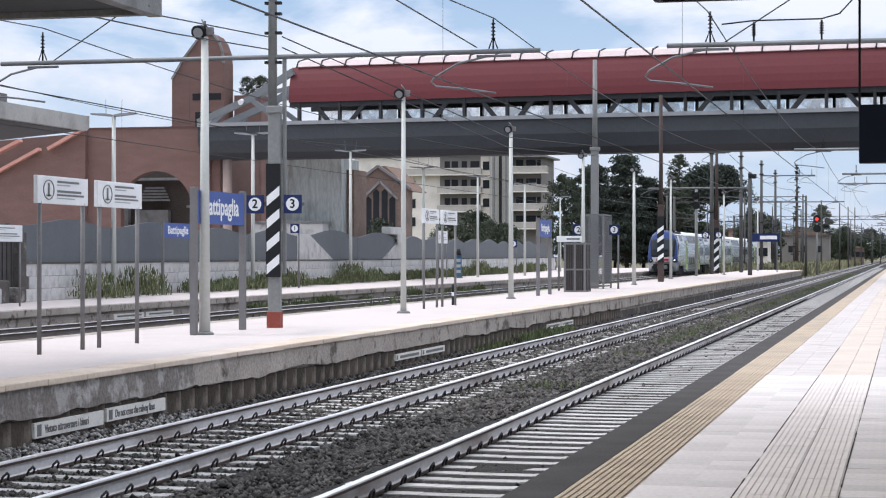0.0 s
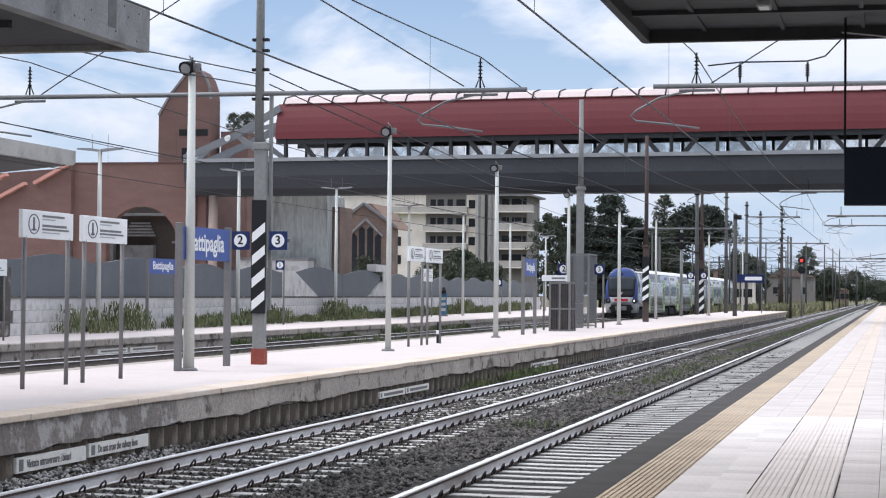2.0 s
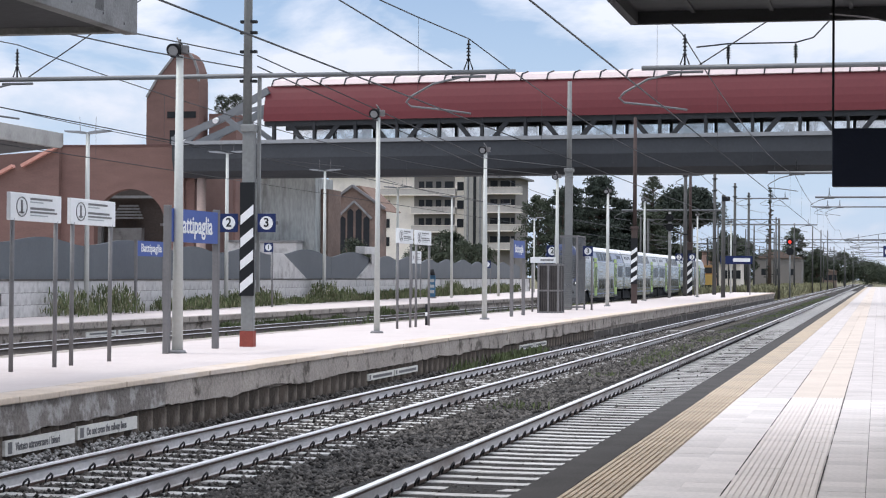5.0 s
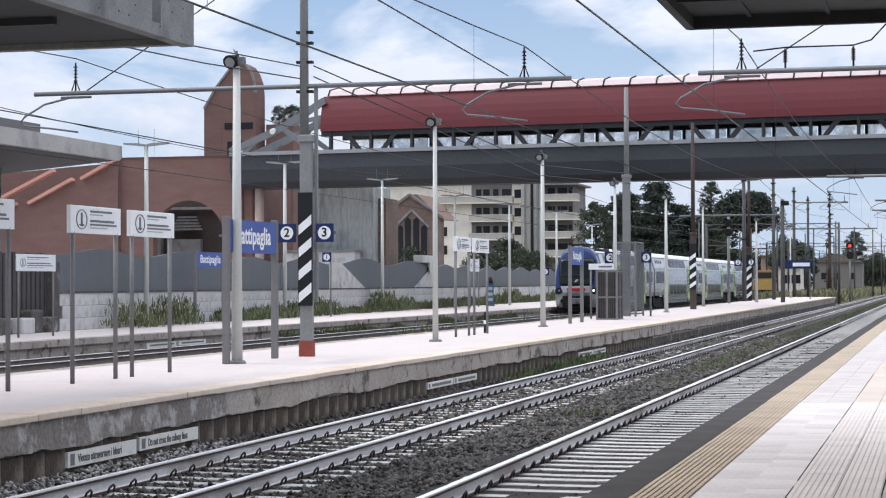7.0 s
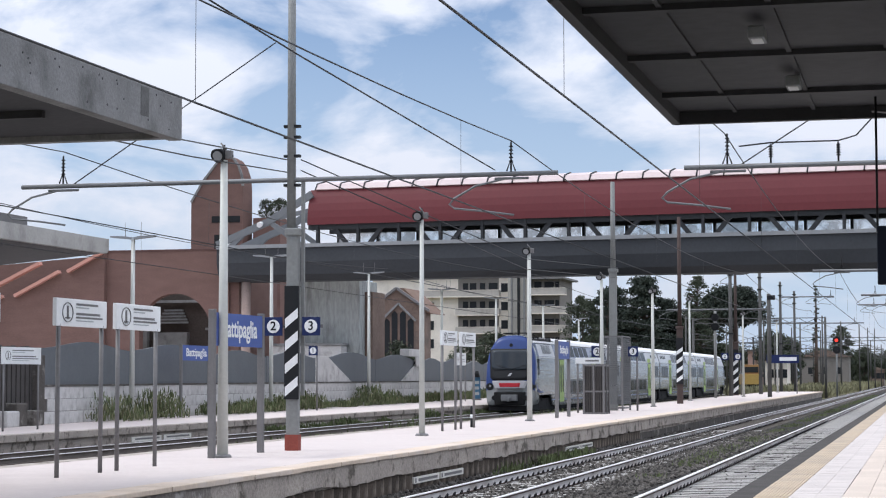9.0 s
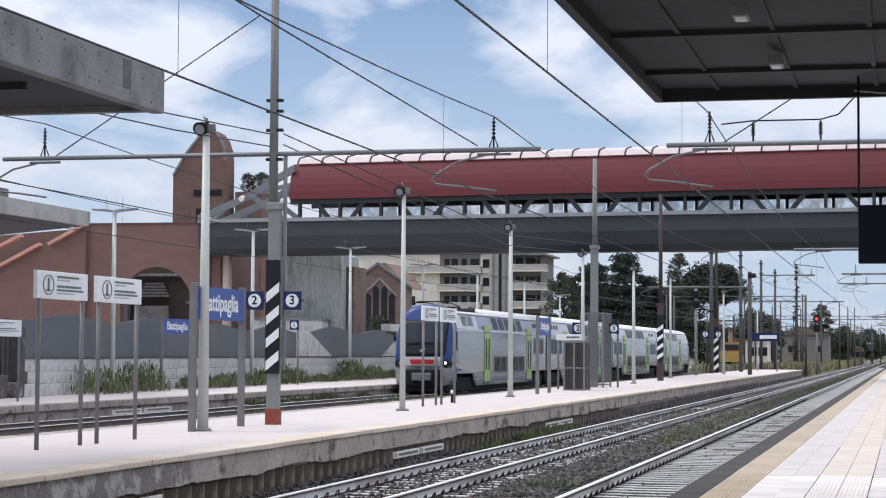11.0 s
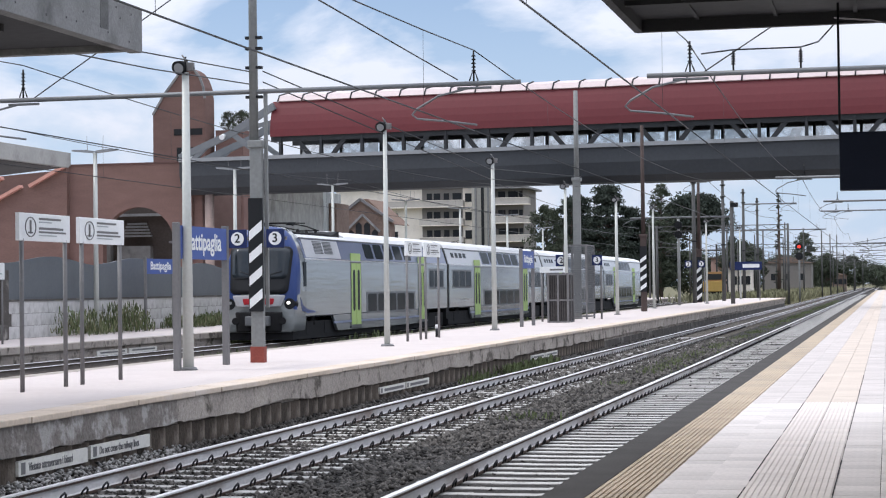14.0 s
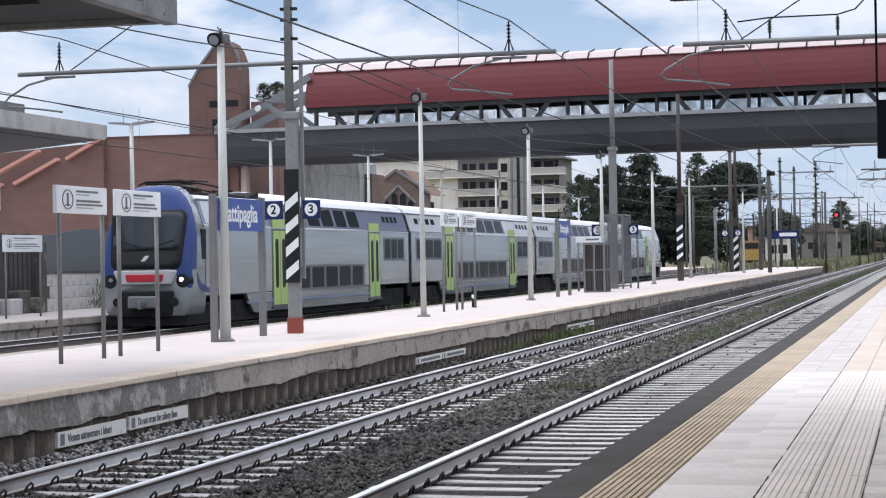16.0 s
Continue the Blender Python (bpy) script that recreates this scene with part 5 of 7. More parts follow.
def stray_wire(points, label):
    bm = bmesh.new()
    pipe(bm, points, 0.012, 5)
    ob = new("feeder_cable", mesh("feeder_cable", bm, M_WIRE))
    tagged(ob, label, "cable", "feeder cables")


stray_wire([(-11.35, 33.5, 5.95), (-11.35, 28, 5.69), (-11.35, 20, 5.42), (-11.35, 8, 5.25)], "thin dark feeder cable fixed to the mast")
stray_wire([(-11.35, 33.5, 5.72), (-11.35, 28.7, 5.48), (-11.35, 20, 5.18), (-11.35, 8, 5.0)], "thin dark feeder cable fixed to the mast")
stray_wire([(-11.1, 33.5, 5.95), (-11.3, 55, 5.4), (-11.9, 76, 6.3)], "thin dark feeder cable between two masts")
stray_wire([(-11.1, 33.5, 5.75), (-11.3, 55, 5.1), (-11.9, 76, 5.9)], "thin dark feeder cable between two masts")
stray_wire([(-15.62, 33.5, 5.62), (-11.6, 33.5, 8.15)], "thin dark stay cable from the beam to the mast")
stray_wire([(-7.45, 33.5, 5.66), (-7.6, 22.9, 6.0), (-7.6, 8.0, 6.5)], "thin dark stay cable from the beam")
stray_wire([(-3.05, 33.5, 5.64), (1.0, 33.5, 8.2)], "thin dark stay cable from the beam")


def far_mast(x, y, h, arm, label):
    """A distant mast with a cantilever over its track."""
    fm = thing("catenary_mast", label, "mast", "catenary masts", x, y, -0.3)
    part("shaft", tubed((0, 0, 0), (0, 0, h), *((0.16, 0.11) if y < 210 else (0.115, 0.085)), 8), M_DARKMAST, fm, "grey shaft")
    if not arm:
        for z in (h - 0.4, h - 1.3, 5.2):
            part("band", tubed((0, 0, z), (0, 0, z + 0.09), 0.21, 0.21, 8), M_BLACK, fm, "dark clamp band")
        return fm
    s = 1 if arm > 0 else -1
    bm = bmesh.new()
    tube(bm, (0, 0, 6.4), (arm, 0, 6.35), 0.05, 0.05, 6)
    pipe(bm, [(arm - s * 0.4, 0, 6.3), (arm - s * 1.5, 0, 5.9), (arm - s * 1.7, 0, 5.55), (arm - s * 1.4, 0, 5.45), (arm - s * 0.2, 0, 5.4)], 0.035, 5)
    tube(bm, (0, 0, 7.4), (arm, 0, 6.45), 0.03, 0.03, 5)
    part("cantilever", bm, M_DARKMAST, fm, "grey cantilever arm")
    for k in (0.4, 0.75):
        bm = bmesh.new()
        insulator(bm, arm * k, 0, 6.4, 0.6)
        part("insulator", bm, M_BLACK, fm, "dark insulator")
    return fm


def short_mast():
    sm = thing("equipment_mast", "thick grey mast with a dark box on its top", "mast", "", -10.0, 128, -0.3)
    part("shaft", tubed((0, 0, 0), (0, 0, 7.7), 0.15, 0.13, 12), M_DARKMAST, sm, "thick grey shaft")
    part("switch_box", boxed(-0.1, 0.42, -0.15, 0.15, 7.3, 7.6, 0.03), M_BLACK, sm, "dark switch box")


short_mast()
for y, x0, x1, z, over in ((139, -18.2, -10.8, 6.78, (-17.6, -15.9, -11.6)), (177.5, -12.84, -8.0, 9.2, (-11.6, -9.4, -8.3)), (118, -14.4, -10.4, 8.25, (-11.0,)), (78, -4.34, 2.3, 6.16, (-3.2,)), (122, -3.86, 2.4, 7.0, (-3.0,)), (166, -5.5, 2.4, 8.0, (-4.2, -3.2)), (200, -15.5, -6.1, 7.4, (-14.6, -11.0, -7.0))):
    portal(y, x0, x1, z, over, "grey cross beam with insulators on the distant masts", 0, 0.06)

LAB = "distant grey catenary mast with a cantilever arm"
for x, y, h, arm in ((-13.2, 135, 10.6, 0), (-12.32, 149, 10.2, 0), (-12.83, 177.5, 10.9, 0), (-13.04, 200, 11.0, 0), (-12.3, 240, 9.7, 3.6), (-11.0, 262, 9.6, 3.6), (-9.85, 300, 10.2, 3.6), (-9.44, 330, 10.4, 3.4), (-9.09, 360, 11.0, 3.4), (-10.9, 400, 9.6, 3.6),
                     (2.3, 78, 9.0, 0), (2.4, 122, 9.0, 0), (2.4, 166, 9.0, 0), (2.4, 212, 9.0, -6), (2.4, 258, 9.0, -6), (2.4, 310, 9.0, -6), (2.4, 370, 9.0, -6), (2.4, 440, 9.0, -6),
                     (-19.0, 235, 9.4, -3.4), (-19.0, 285, 9.4, 3.4), (-19.0, 340, 9.4, -3.4), (-26.0, 215, 9.0, 3.4), (-26.5, 265, 9.0, 3.4), (-26.5, 330, 9.0, 3.4), (-6.0, 480, 9.0, 3), (-18, 420, 9, 3), (-25, 420, 9, 3), (-15.6, 250, 9.2, -3.0), (-15.4, 295, 9.2, 3.0), (-22.6, 240, 8.8, 3.0), (-22.6, 300, 8.8, -3.0), (-22.6, 360, 8.8, 3.0), (-8.6, 390, 8.6, 3.4), (-8.8, 540, 8.6, 3.4), (-16.8, 380, 9.2, 3.2), (-13.2, 460, 9.2, 3.2), (-7.2, 430, 9.0, -3.2)):
    far_mast(x, y, h, arm, LAB)


def cross_gantry(y, x0, x1, z):
    cg = thing("signal_gantry", "distant grey lattice beam across the tracks", "gantry", "gantries", 0, y, 0)
    bm = bmesh.new()
    for dz in (0, 0.5):
        beam(bm, (x0, 0, z + dz), (x1, 0, z + dz), 0.08, 0.08)
    n = int((x1 - x0) / 0.9)
    for i in range(n):
        a = x0 + (x1 - x0) * i / n
        b = x0 + (x1 - x0) * (i + 1) / n
        beam(bm, (a, 0, z if i % 2 else z + 0.5), (b, 0, z + 0.5 if i % 2 else z), 0.05, 0.05)
    part("lattice_beam", bm, M_DARKMAST, cg, "grey lattice beam")
    for x in (x0, x1):
        part("leg", tubed((x, 0, -0.3), (x, 0, z + 0.6), 0.14, 0.12, 8), M_DARKMAST, cg, "grey leg")


cross_gantry(205, -24.0, -10.2, 7.6)
cross_gantry(290, -25.0, 2.0, 7.2)

M_SIGRED = material("lit_red_signal", (1.0, 0.05, 0.03), 0.4, 0, 0.02, emit=1.2)


def signal_post(x, y, h, heads, lit, label, r=0.3):
    sg = thing("railway_signal", label, "signal", "signals", x, y, -0.3)
    part("post", tubed((0, 0, 0), (0, 0, h), 0.10, 0.09, 10), M_MAST, sg, "grey post")
    for k in range(heads):
        z = h - 0.4 - k * r * 2.5
        head = part("signal_head", tubed((0, -0.15, z), (0, 0.05, z), r, r, 20), M_BLACK, sg, "round black signal head")
        part("lamp", tubed((0, -0.2, z), (0, -0.15, z), r * 0.4, r * 0.4, 12), M_SIGRED if lit and k == 0 else M_BLACK, head, "red lit lamp" if lit and k == 0 else "dark lamp")


signal_post(-9.46, 214, 6.6, 2, True, "railway signal with a lit red lamp beside the track", 0.42)
signal_post(-12.9, 122, 6.4, 2, False, "dark railway signal with two round heads", 0.24)
signal_post(1.5, 150, 4.9, 3, False, "dark railway signal at the end of the tiled platform")

# ---- the tiled platform's canopy, signs and equipment ----


def right_canopy():
    cn = thing("platform_canopy", "dark steel platform canopy with ribbed underside and lights", "canopy")
    x0, x1, y0, y1, z = -2.36, 7.5, -12.0, 18.75, 4.42
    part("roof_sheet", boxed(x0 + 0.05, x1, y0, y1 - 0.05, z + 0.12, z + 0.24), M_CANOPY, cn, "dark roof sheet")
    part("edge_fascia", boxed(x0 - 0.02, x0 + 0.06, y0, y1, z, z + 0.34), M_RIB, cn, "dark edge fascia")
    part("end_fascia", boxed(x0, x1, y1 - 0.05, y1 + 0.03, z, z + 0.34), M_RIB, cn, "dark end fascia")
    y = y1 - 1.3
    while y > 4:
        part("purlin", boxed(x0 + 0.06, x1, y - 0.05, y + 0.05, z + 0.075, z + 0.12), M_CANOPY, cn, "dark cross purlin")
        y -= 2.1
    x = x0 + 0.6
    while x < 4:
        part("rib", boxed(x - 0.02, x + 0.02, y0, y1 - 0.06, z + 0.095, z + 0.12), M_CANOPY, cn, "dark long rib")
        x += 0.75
    for yy in (18.2, 12.0):
        bm = bmesh.new()
        arc = [(-0.45, z - 0.01), (-0.1, z - 0.05), (0.25, z - 0.13), (0.45, z - 0.20), (0.60, z - 0.32), (0.66, z - 0.5)]
        outline = arc + [(0.8, z - 0.5), (0.8, z), (-0.45, z + 0.02)]
        prism(bm, outline, "y", yy - 0.06, yy + 0.06)
        part("arched_bracket", bm, M_RIB, cn, "dark arched bracket")
    for xx, yy in ((-1.15, 14.0), (-1.05, 16.4), (-1.1, 11.4)):
        bm = bmesh.new()
        box(bm, xx - 0.06, xx + 0.06, yy - 0.14, yy + 0.14, z - 0.03, z + 0.06, 0.01)
        lamp = part("ceiling_light", bm, M_TRUSSLIGHT, cn, "small grey ceiling light")
        part("diffuser", boxed(xx - 0.04, xx + 0.04, yy - 0.10, yy + 0.10, z - 0.036, z - 0.03), M_WHITE, lamp, "white diffuser")
    for yy in (18.2, 12.0, 5.8):
        part("column", tubed((1.55, yy, P4_Z), (1.55, yy, z + 0.1), 0.14, 0.14, 16), M_GREYSTEEL, cn, "round steel column")


right_canopy()


def hanging_sign():
    hs = thing("hanging_display", "dark navy display panel hanging from the canopy", "sign", "", 0, 17.5, 0)
    zt, zb, xl = 3.285, 2.765, -0.405
    part("panel", boxed(xl, xl + 1.6, -0.07, 0.07, zb, zt, 0.01), material("dark_display", (0.010, 0.014, 0.028), 0.6, 0, 0.1), hs, "dark navy panel")
    for x in (xl + 0.006, xl + 1.5):
        part("rod", tubed((x, 0, zt - 0.05), (x, 0, 4.45), 0.011, 0.011, 8), M_BLACK, hs, "thin black hanging rod")
    bs = thing("hanging_number_sign", "large dark hanging sign with a grey disc and platform number", "sign", NUMBER_GROUP, 0, 16.0, 0)
    part("panel", boxed(0.16, 0.86, -0.06, 0.06, 3.38, 4.04, 0.01), material("dark_display_side", (0.010, 0.013, 0.022), 0.6, 0, 0.1), bs, "dark square panel")
    part("disc", tubed((0.51, -0.066, 3.71), (0.51, -0.06, 3.71), 0.235, 0.235, 28), material("grey_disc", (0.10, 0.10, 0.105), 0.6, 0, 0.1), bs, "grey disc")
    lettering("4", 0.40, M_BLACK, bs, (0.51, -0.07, 3.71), FACE_CAM, "CENTER")
    part("rod", tubed((0.3, 0, 4.0), (0.3, 0, 4.5), 0.02, 0.02, 8), M_BLACK, bs, "black rod")


hanging_sign()


def equipment_cabinet():
    ec = thing("equipment_trolley", "dark wheeled cabinet with grey tube handle on the platform", "trolley", "", 0.36, 20.2, P4_Z)
    part("housing", boxed(0.04, 0.72, 0.0, 0.7, 0.30, 1.42, 0.03), M_BLACK, ec, "dark grey housing")
    bm = bmesh.new()
    prism(bm, [(-0.02, 0.10), (0.75, 0.10), (0.75, 0.45), (0.16, 0.36), (-0.02, 0.26)], "y", -0.06, 0.75)
    part("base", bm, M_MAST, ec, "grey sloping base")
    bm = bmesh.new()
    pipe(bm, [(-0.10, -0.1, 0.22), (-0.10, -0.1, 1.18), (0.02, -0.1, 1.21), (0.10, -0.1, 1.21)], 0.022, 8)
    pipe(bm, [(-0.10, -0.1, 0.72), (0.10, -0.1, 0.72)], 0.018, 8)
    pipe(bm, [(0.10, -0.1, 0.4), (0.10, -0.1, 1.21)], 0.022, 8)
    part("handle", bm, M_GREYSTEEL, ec, "grey tube handle")
    for y in (0.02, 0.6):
        part("wheel", tubed((-0.05, y, 0.09), (0.02, y, 0.09), 0.09, 0.09, 14), M_BLACK, ec, "black rubber wheel")
    part("clamp", boxed(-0.14, -0.06, -0.16, -0.04, 0.12, 0.34, 0.01), M_WHITE, ec, "white clamp")


equipment_cabinet()

number_sign("4", 0.62, 41.5, 3.26, 0.47, "navy sign with the platform number on a steel post", P4_Z, True)
number_sign("4", 0.42, 78.0, 3.02, 0.46, "navy sign with the platform number further along the tiled platform", P4_Z, True)


def steel_column(x, y, r, h, label):
    sc = thing("steel_column", label, "column", "columns on the tiled platform", x, y, P4_Z)
    part("shaft", tubed((0, 0, 0), (0, 0, h), r, r, 14), M_GREYSTEEL, sc, "steel shaft")
    part("base_plate", boxed(-r * 1.6, r * 1.6, -r * 1.6, r * 1.6, 0, 0.03), M_GREYSTEEL, sc, "base plate")


steel_column(0.95, 44.0, 0.13, 5.2, "round grey steel column on the tiled platform")
steel_column(1.15, 52.0, 0.13, 5.2, "round grey steel column on the tiled platform")
steel_column(1.0, 33.5, 0.14, 9.0, "tall grey mast carrying the cross beam")


def glass_shelter():
    gs = thing("glass_shelter", "dark framed glass shelter on the tiled platform", "shelter", "", 0.75, 72.0, P4_Z)
    for x in (0.0, 1.6):
        for y in (0, 3.0):
            part("post", boxed(x - 0.04, x + 0.04, y - 0.04, y + 0.04, 0, 2.6), M_BLACK, gs, "dark post")
    part("roof", boxed(-0.1, 1.8, -0.1, 3.1, 2.6, 2.72, 0.02), M_DARKPOST, gs, "dark flat roof")
    part("pane", boxed(-0.01, 0.01, 0.05, 2.95, 0.2, 2.5), glass_material("shelter_glass", (0.12, 0.13, 0.14)), gs, "dark glass pane")
    part("rail", boxed(-0.03, 0.03, 0, 3.0, 0.1, 0.16), M_BLACK, gs)


glass_shelter()


def board_sign(x0, x1, y, z0, z1, ground, mat, label, lines):
    """A board across the platform on two posts."""
    bs = thing("direction_board", label, "sign", "direction boards", (x0 + x1) / 2, y, ground)
    w = (x1 - x0) / 2
    panel = part("panel", boxed(-w, w, -0.03, 0.03, z0 - ground, z1 - ground, 0.008), mat, bs, "flat board")
    for s in (-1, 1):
        part("post", tubed((s * w * 0.85, 0.05, 0), (s * w * 0.85, 0.05, z1 - ground), 0.04, 0.04, 8), M_DARKPOST, bs, "dark post")
    part("print_line", boxed(-w * 0.2, w * 0.85, -0.034, -0.03, (z0 + z1) / 2 - ground - lines, (z0 + z1) / 2 - ground + lines), M_WHITE if mat is M_NAVY else M_DARKPOST, panel, "line of small print")


board_sign(-12.1, -9.6, 152, 3.0, 3.65, P3_Z, M_NAVY, "navy station board near the end of the island platform", 0.14)
board_sign(-12.65, -11.7, 70.6, 2.44, 2.66, P3_Z, M_WHITE, "small white direction board beside the slatted cabinet", 0.03)

# ---- canopy over the island, near end ----


def island_canopy():
    ic = thing("island_canopy", "weathered grey concrete canopy over the island platform", "canopy")
    x1, y1 = -9.4, 23.42
    z0, z1 = 5.045, 5.60
    part("fascia", boxed(x1 - 0.18, x1, 2, y1, z0, z1, 0.01), M_FASCIA, ic, "pitted grey concrete fascia")
    part("end_fascia", boxed(-13.7, x1 - 0.18, y1 - 0.16, y1, z0 + 0.02, z1), M_FASCIA, ic, "concrete end edge")
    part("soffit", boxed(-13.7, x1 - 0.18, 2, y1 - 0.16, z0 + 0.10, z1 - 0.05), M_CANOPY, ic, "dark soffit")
    bm = bmesh.new()
    beam(bm, (-13.5, 21.0, z0 + 0.06), (-10.2, 21.0, z0 + 0.06), 0.08, 0.1)
    part("soffit_rail", bm, M_RIB, ic, "dark soffit rail")
    holes = random.Random(5)
    pit = mesh("pit", tubed((-0.004, 0, 0), (0.004, 0, 0), 0.014, 0.014, 8), M_RIB)
    for i in range(46):
        piece("pit", pit, ic, x1 + 0.0, holes.uniform(14, 23.2), holes.uniform(z0 + 0.08, z1 - 0.05))
    part("patch", boxed(x1 - 0.01, x1 + 0.004, 22.05, 22.3, z0 + 0.16, z1 - 0.03), material("dark_patch", (0.12, 0.12, 0.12), 0.9, 0, 0.3, 6, 30), ic, "darker repair patch")
    for y in (8, 16):
        part("column", boxed(-11.75, -11.35, y - 0.2, y + 0.2, P3_Z, z0 + 0.1, 0.02), M_FASCIA, ic, "concrete column")


island_canopy()


def low_canopy():
    lc = thing("low_platform_canopy", "pale concrete canopy roof beside the brick stairs", "canopy")
    bm = bmesh.new()
    prism(bm, [(30, 6.42), (65.0, 6.48), (65.2, 6.58), (65.2, 7.02), (30, 7.04)], "x", -29.25, -29.0)
    part("fascia", bm, material("pale_concrete_fascia", (0.40, 0.39, 0.37), 0.85, 0, 0.15, 0.8, 10, 0.2, dirt=(0.22, 0.21, 0.20), dirt_scale=0.5), lc, "pale weathered fascia")
    bm = bmesh.new()
    prism(bm, [(-29.25, 6.46), (-29.25, 6.66), (-40, 5.7), (-40, 5.5)], "y", 40, 64.9)
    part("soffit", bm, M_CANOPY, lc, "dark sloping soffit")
    part("upper_deck", boxed(-40, -29.8, 30, 60.2, 7.02, 7.45), M_DARKPOST, lc, "dark upper deck edge")
    for y in (40, 52, 63):
        part("column", tubed((-33, y, P1_Z), (-33, y, 6.6), 0.25, 0.25, 12), M_FASCIA, lc, "round column")


low_canopy()

# ---- low platform: wall, wavy screen, lamps ----
M_BLOCK = material("pale_stone_block", (0.49, 0.48, 0.47), 0.9, 0, 0.2, 1.0, 14, 0.3, 0.01, rand=0.4, dirt=(0.20, 0.195, 0.185), dirt_scale=0.9)
M_SCREEN = material("dark_grey_screen", (0.108, 0.118, 0.128), 0.65, 0, 0.12, 0.8, 10, 0.05)
WALL_A, WALL_B = Vector((-28.0, 48, 0)), Vector((-36.0, 200, 0))
WDIR = (WALL_B - WALL_A).normalized()
WANG = math.atan2(WDIR.y, WDIR.x)
WLEN = (WALL_B - WALL_A).length


def boundary_wall():
    bw = thing("boundary_wall", "pale block wall with a dark wavy-topped screen", "wall", kind="structure")
    bw.matrix_basis = Matrix.Translation(WALL_A) @ Matrix.Rotation(WANG, 4, "Z")
    rows, bl, bh = 3, 1.3, 0.42
    block = mesh("block", boxed(0.006, bl - 0.006, -0.16, 0.16, 0.004, bh - 0.004, 0.012), M_BLOCK)
    part("mortar", boxed(10.5, WLEN, -0.14, 0.14, 0.0, rows * bh + P1_Z), M_FOOTING, bw, "dark mortar")
    n0, n = 8, int(78 / bl)
    for r in range(rows):
        for i in range(n0, n):
            piece("block", block, bw, i * bl + (bl / 2 if r % 2 else 0), random.uniform(-0.012, 0.012), P1_Z + r * bh)
    bm = bmesh.new()
    for r in range(rows):
        for i in range(n, int(WLEN / bl) - 1):
            a = i * bl + (bl / 2 if r % 2 else 0)
            box(bm, a + 0.006, a + bl - 0.006, -0.16, 0.16, P1_Z + r * bh + 0.004, P1_Z + (r + 1) * bh - 0.004)
    tagged(part("distant_blocks", bm, M_BLOCK, bw), kind="stuff")
    part("ledge", boxed(10.5, WLEN, -0.2, 0.2, P1_Z + rows * bh, P1_Z + rows * bh + 0.06), M_FOOTING, bw, "dark ledge")
    base = P1_Z + rows * bh + 0.06
    # wavy panels, each one hump long, on both sides of a gap
    for start, hump, count in ((10.6, 8.9, 4), (72.4, 8.0, 9)):
        for k in range(count):
            a = start + k * hump
            out = [(a + 0.02, base)]
            for i in range(17):
                u = i / 16
                out.append((a + 0.02 + u * (hump - 0.04), base + 1.22 + 0.27 * (0.5 - 0.5 * math.cos(math.tau * u)) + 0.06 * math.sin(k * 2.1)))
            out.append((a + hump - 0.02, base))
            bm = bmesh.new()
            prism(bm, out, "y", -0.05, 0.05)
            part("wavy_panel", bm, M_SCREEN, bw, "dark grey panel with a wavy top")
    # sloping stone ends beside the gap, which a screen fills
    bm = bmesh.new()
    prism(bm, [(46.3, base), (53.5, base), (48.3, base + 1.32), (46.3, base + 1.32)], "y", -0.15, 0.15)
    part("stone_shoulder", bm, M_BLOCK, bw, "sloping stone shoulder")
    bm = bmesh.new()
    prism(bm, [(66.7, base), (72.3, base), (72.3, base + 1.4), (71.8, base + 1.35)], "y", -0.15, 0.15)
    part("stone_shoulder", bm, M_BLOCK, bw, "sloping stone shoulder")
    for lo, hi, foot_lo, foot_hi in ((48.4, 59.8, 53.6, 59.8), (59.86, 71.7, 59.86, 66.6)):
        out = [(foot_lo, base), (foot_hi, base)]
        for i in range(17):
            u = i / 16
            out.append((hi - u * (hi - lo), base + 1.25 + 0.36 * math.sin(u * math.pi) ** 1.5))
        bm = bmesh.new()
        prism(bm, out, "y", -0.05, 0.05)
        part("wavy_panel", bm, M_SCREEN, bw, "dark grey panel narrowing downwards")
    part("pillar", boxed(68.0, 72.2, -0.3, 0.3, base + 1.55, base + 2.0, 0.02), M_BLOCK, bw, "pale block pillar head")
    part("pillar_stem", boxed(70.4, 72.0, -0.25, -0.16, base + 0.9, base + 1.55), M_BLOCK, bw, "pale pillar stem")


boundary_wall()


def slatted_gate():
    sg = thing("slatted_gate", "dark brown slatted gate at the start of the wall", "gate")
    sg.matrix_basis = Matrix.Translation(WALL_A + WDIR * 0.2) @ Matrix.Rotation(WANG, 4, "Z")
    for i in range(28):
        part("slat", boxed(i * 0.36, i * 0.36 + 0.27, -0.03, 0.03, P1_Z + 0.5, P1_Z + 2.55 + 0.02 * (i % 3), 0.006), M_SLAT, sg, "dark upright slat")
    for z in (1.0, 2.2):
        part("rail", boxed(0, 10.0, 0.03, 0.08, P1_Z + z, P1_Z + z + 0.1), M_SLAT, sg, "dark cross rail")
    rough = random.Random(8)
    for i in range(9):
        w = rough.uniform(0.8, 1.25)
        part("plinth_stone", boxed(i * 1.12, i * 1.12 + w, -0.35 - rough.uniform(0, 0.25), 0.2, P1_Z - 0.02, P1_Z + rough.uniform(0.35, 0.75), 0.06), M_FOOTING if i % 3 else M_BLOCK, sg, "broken plinth stone")
    part("end_pier", boxed(9.9, 10.45, -0.25, 0.25, P1_Z, P1_Z + 2.3, 0.04), M_FOOTING, sg, "dark crumbling end pier")


slatted_gate()


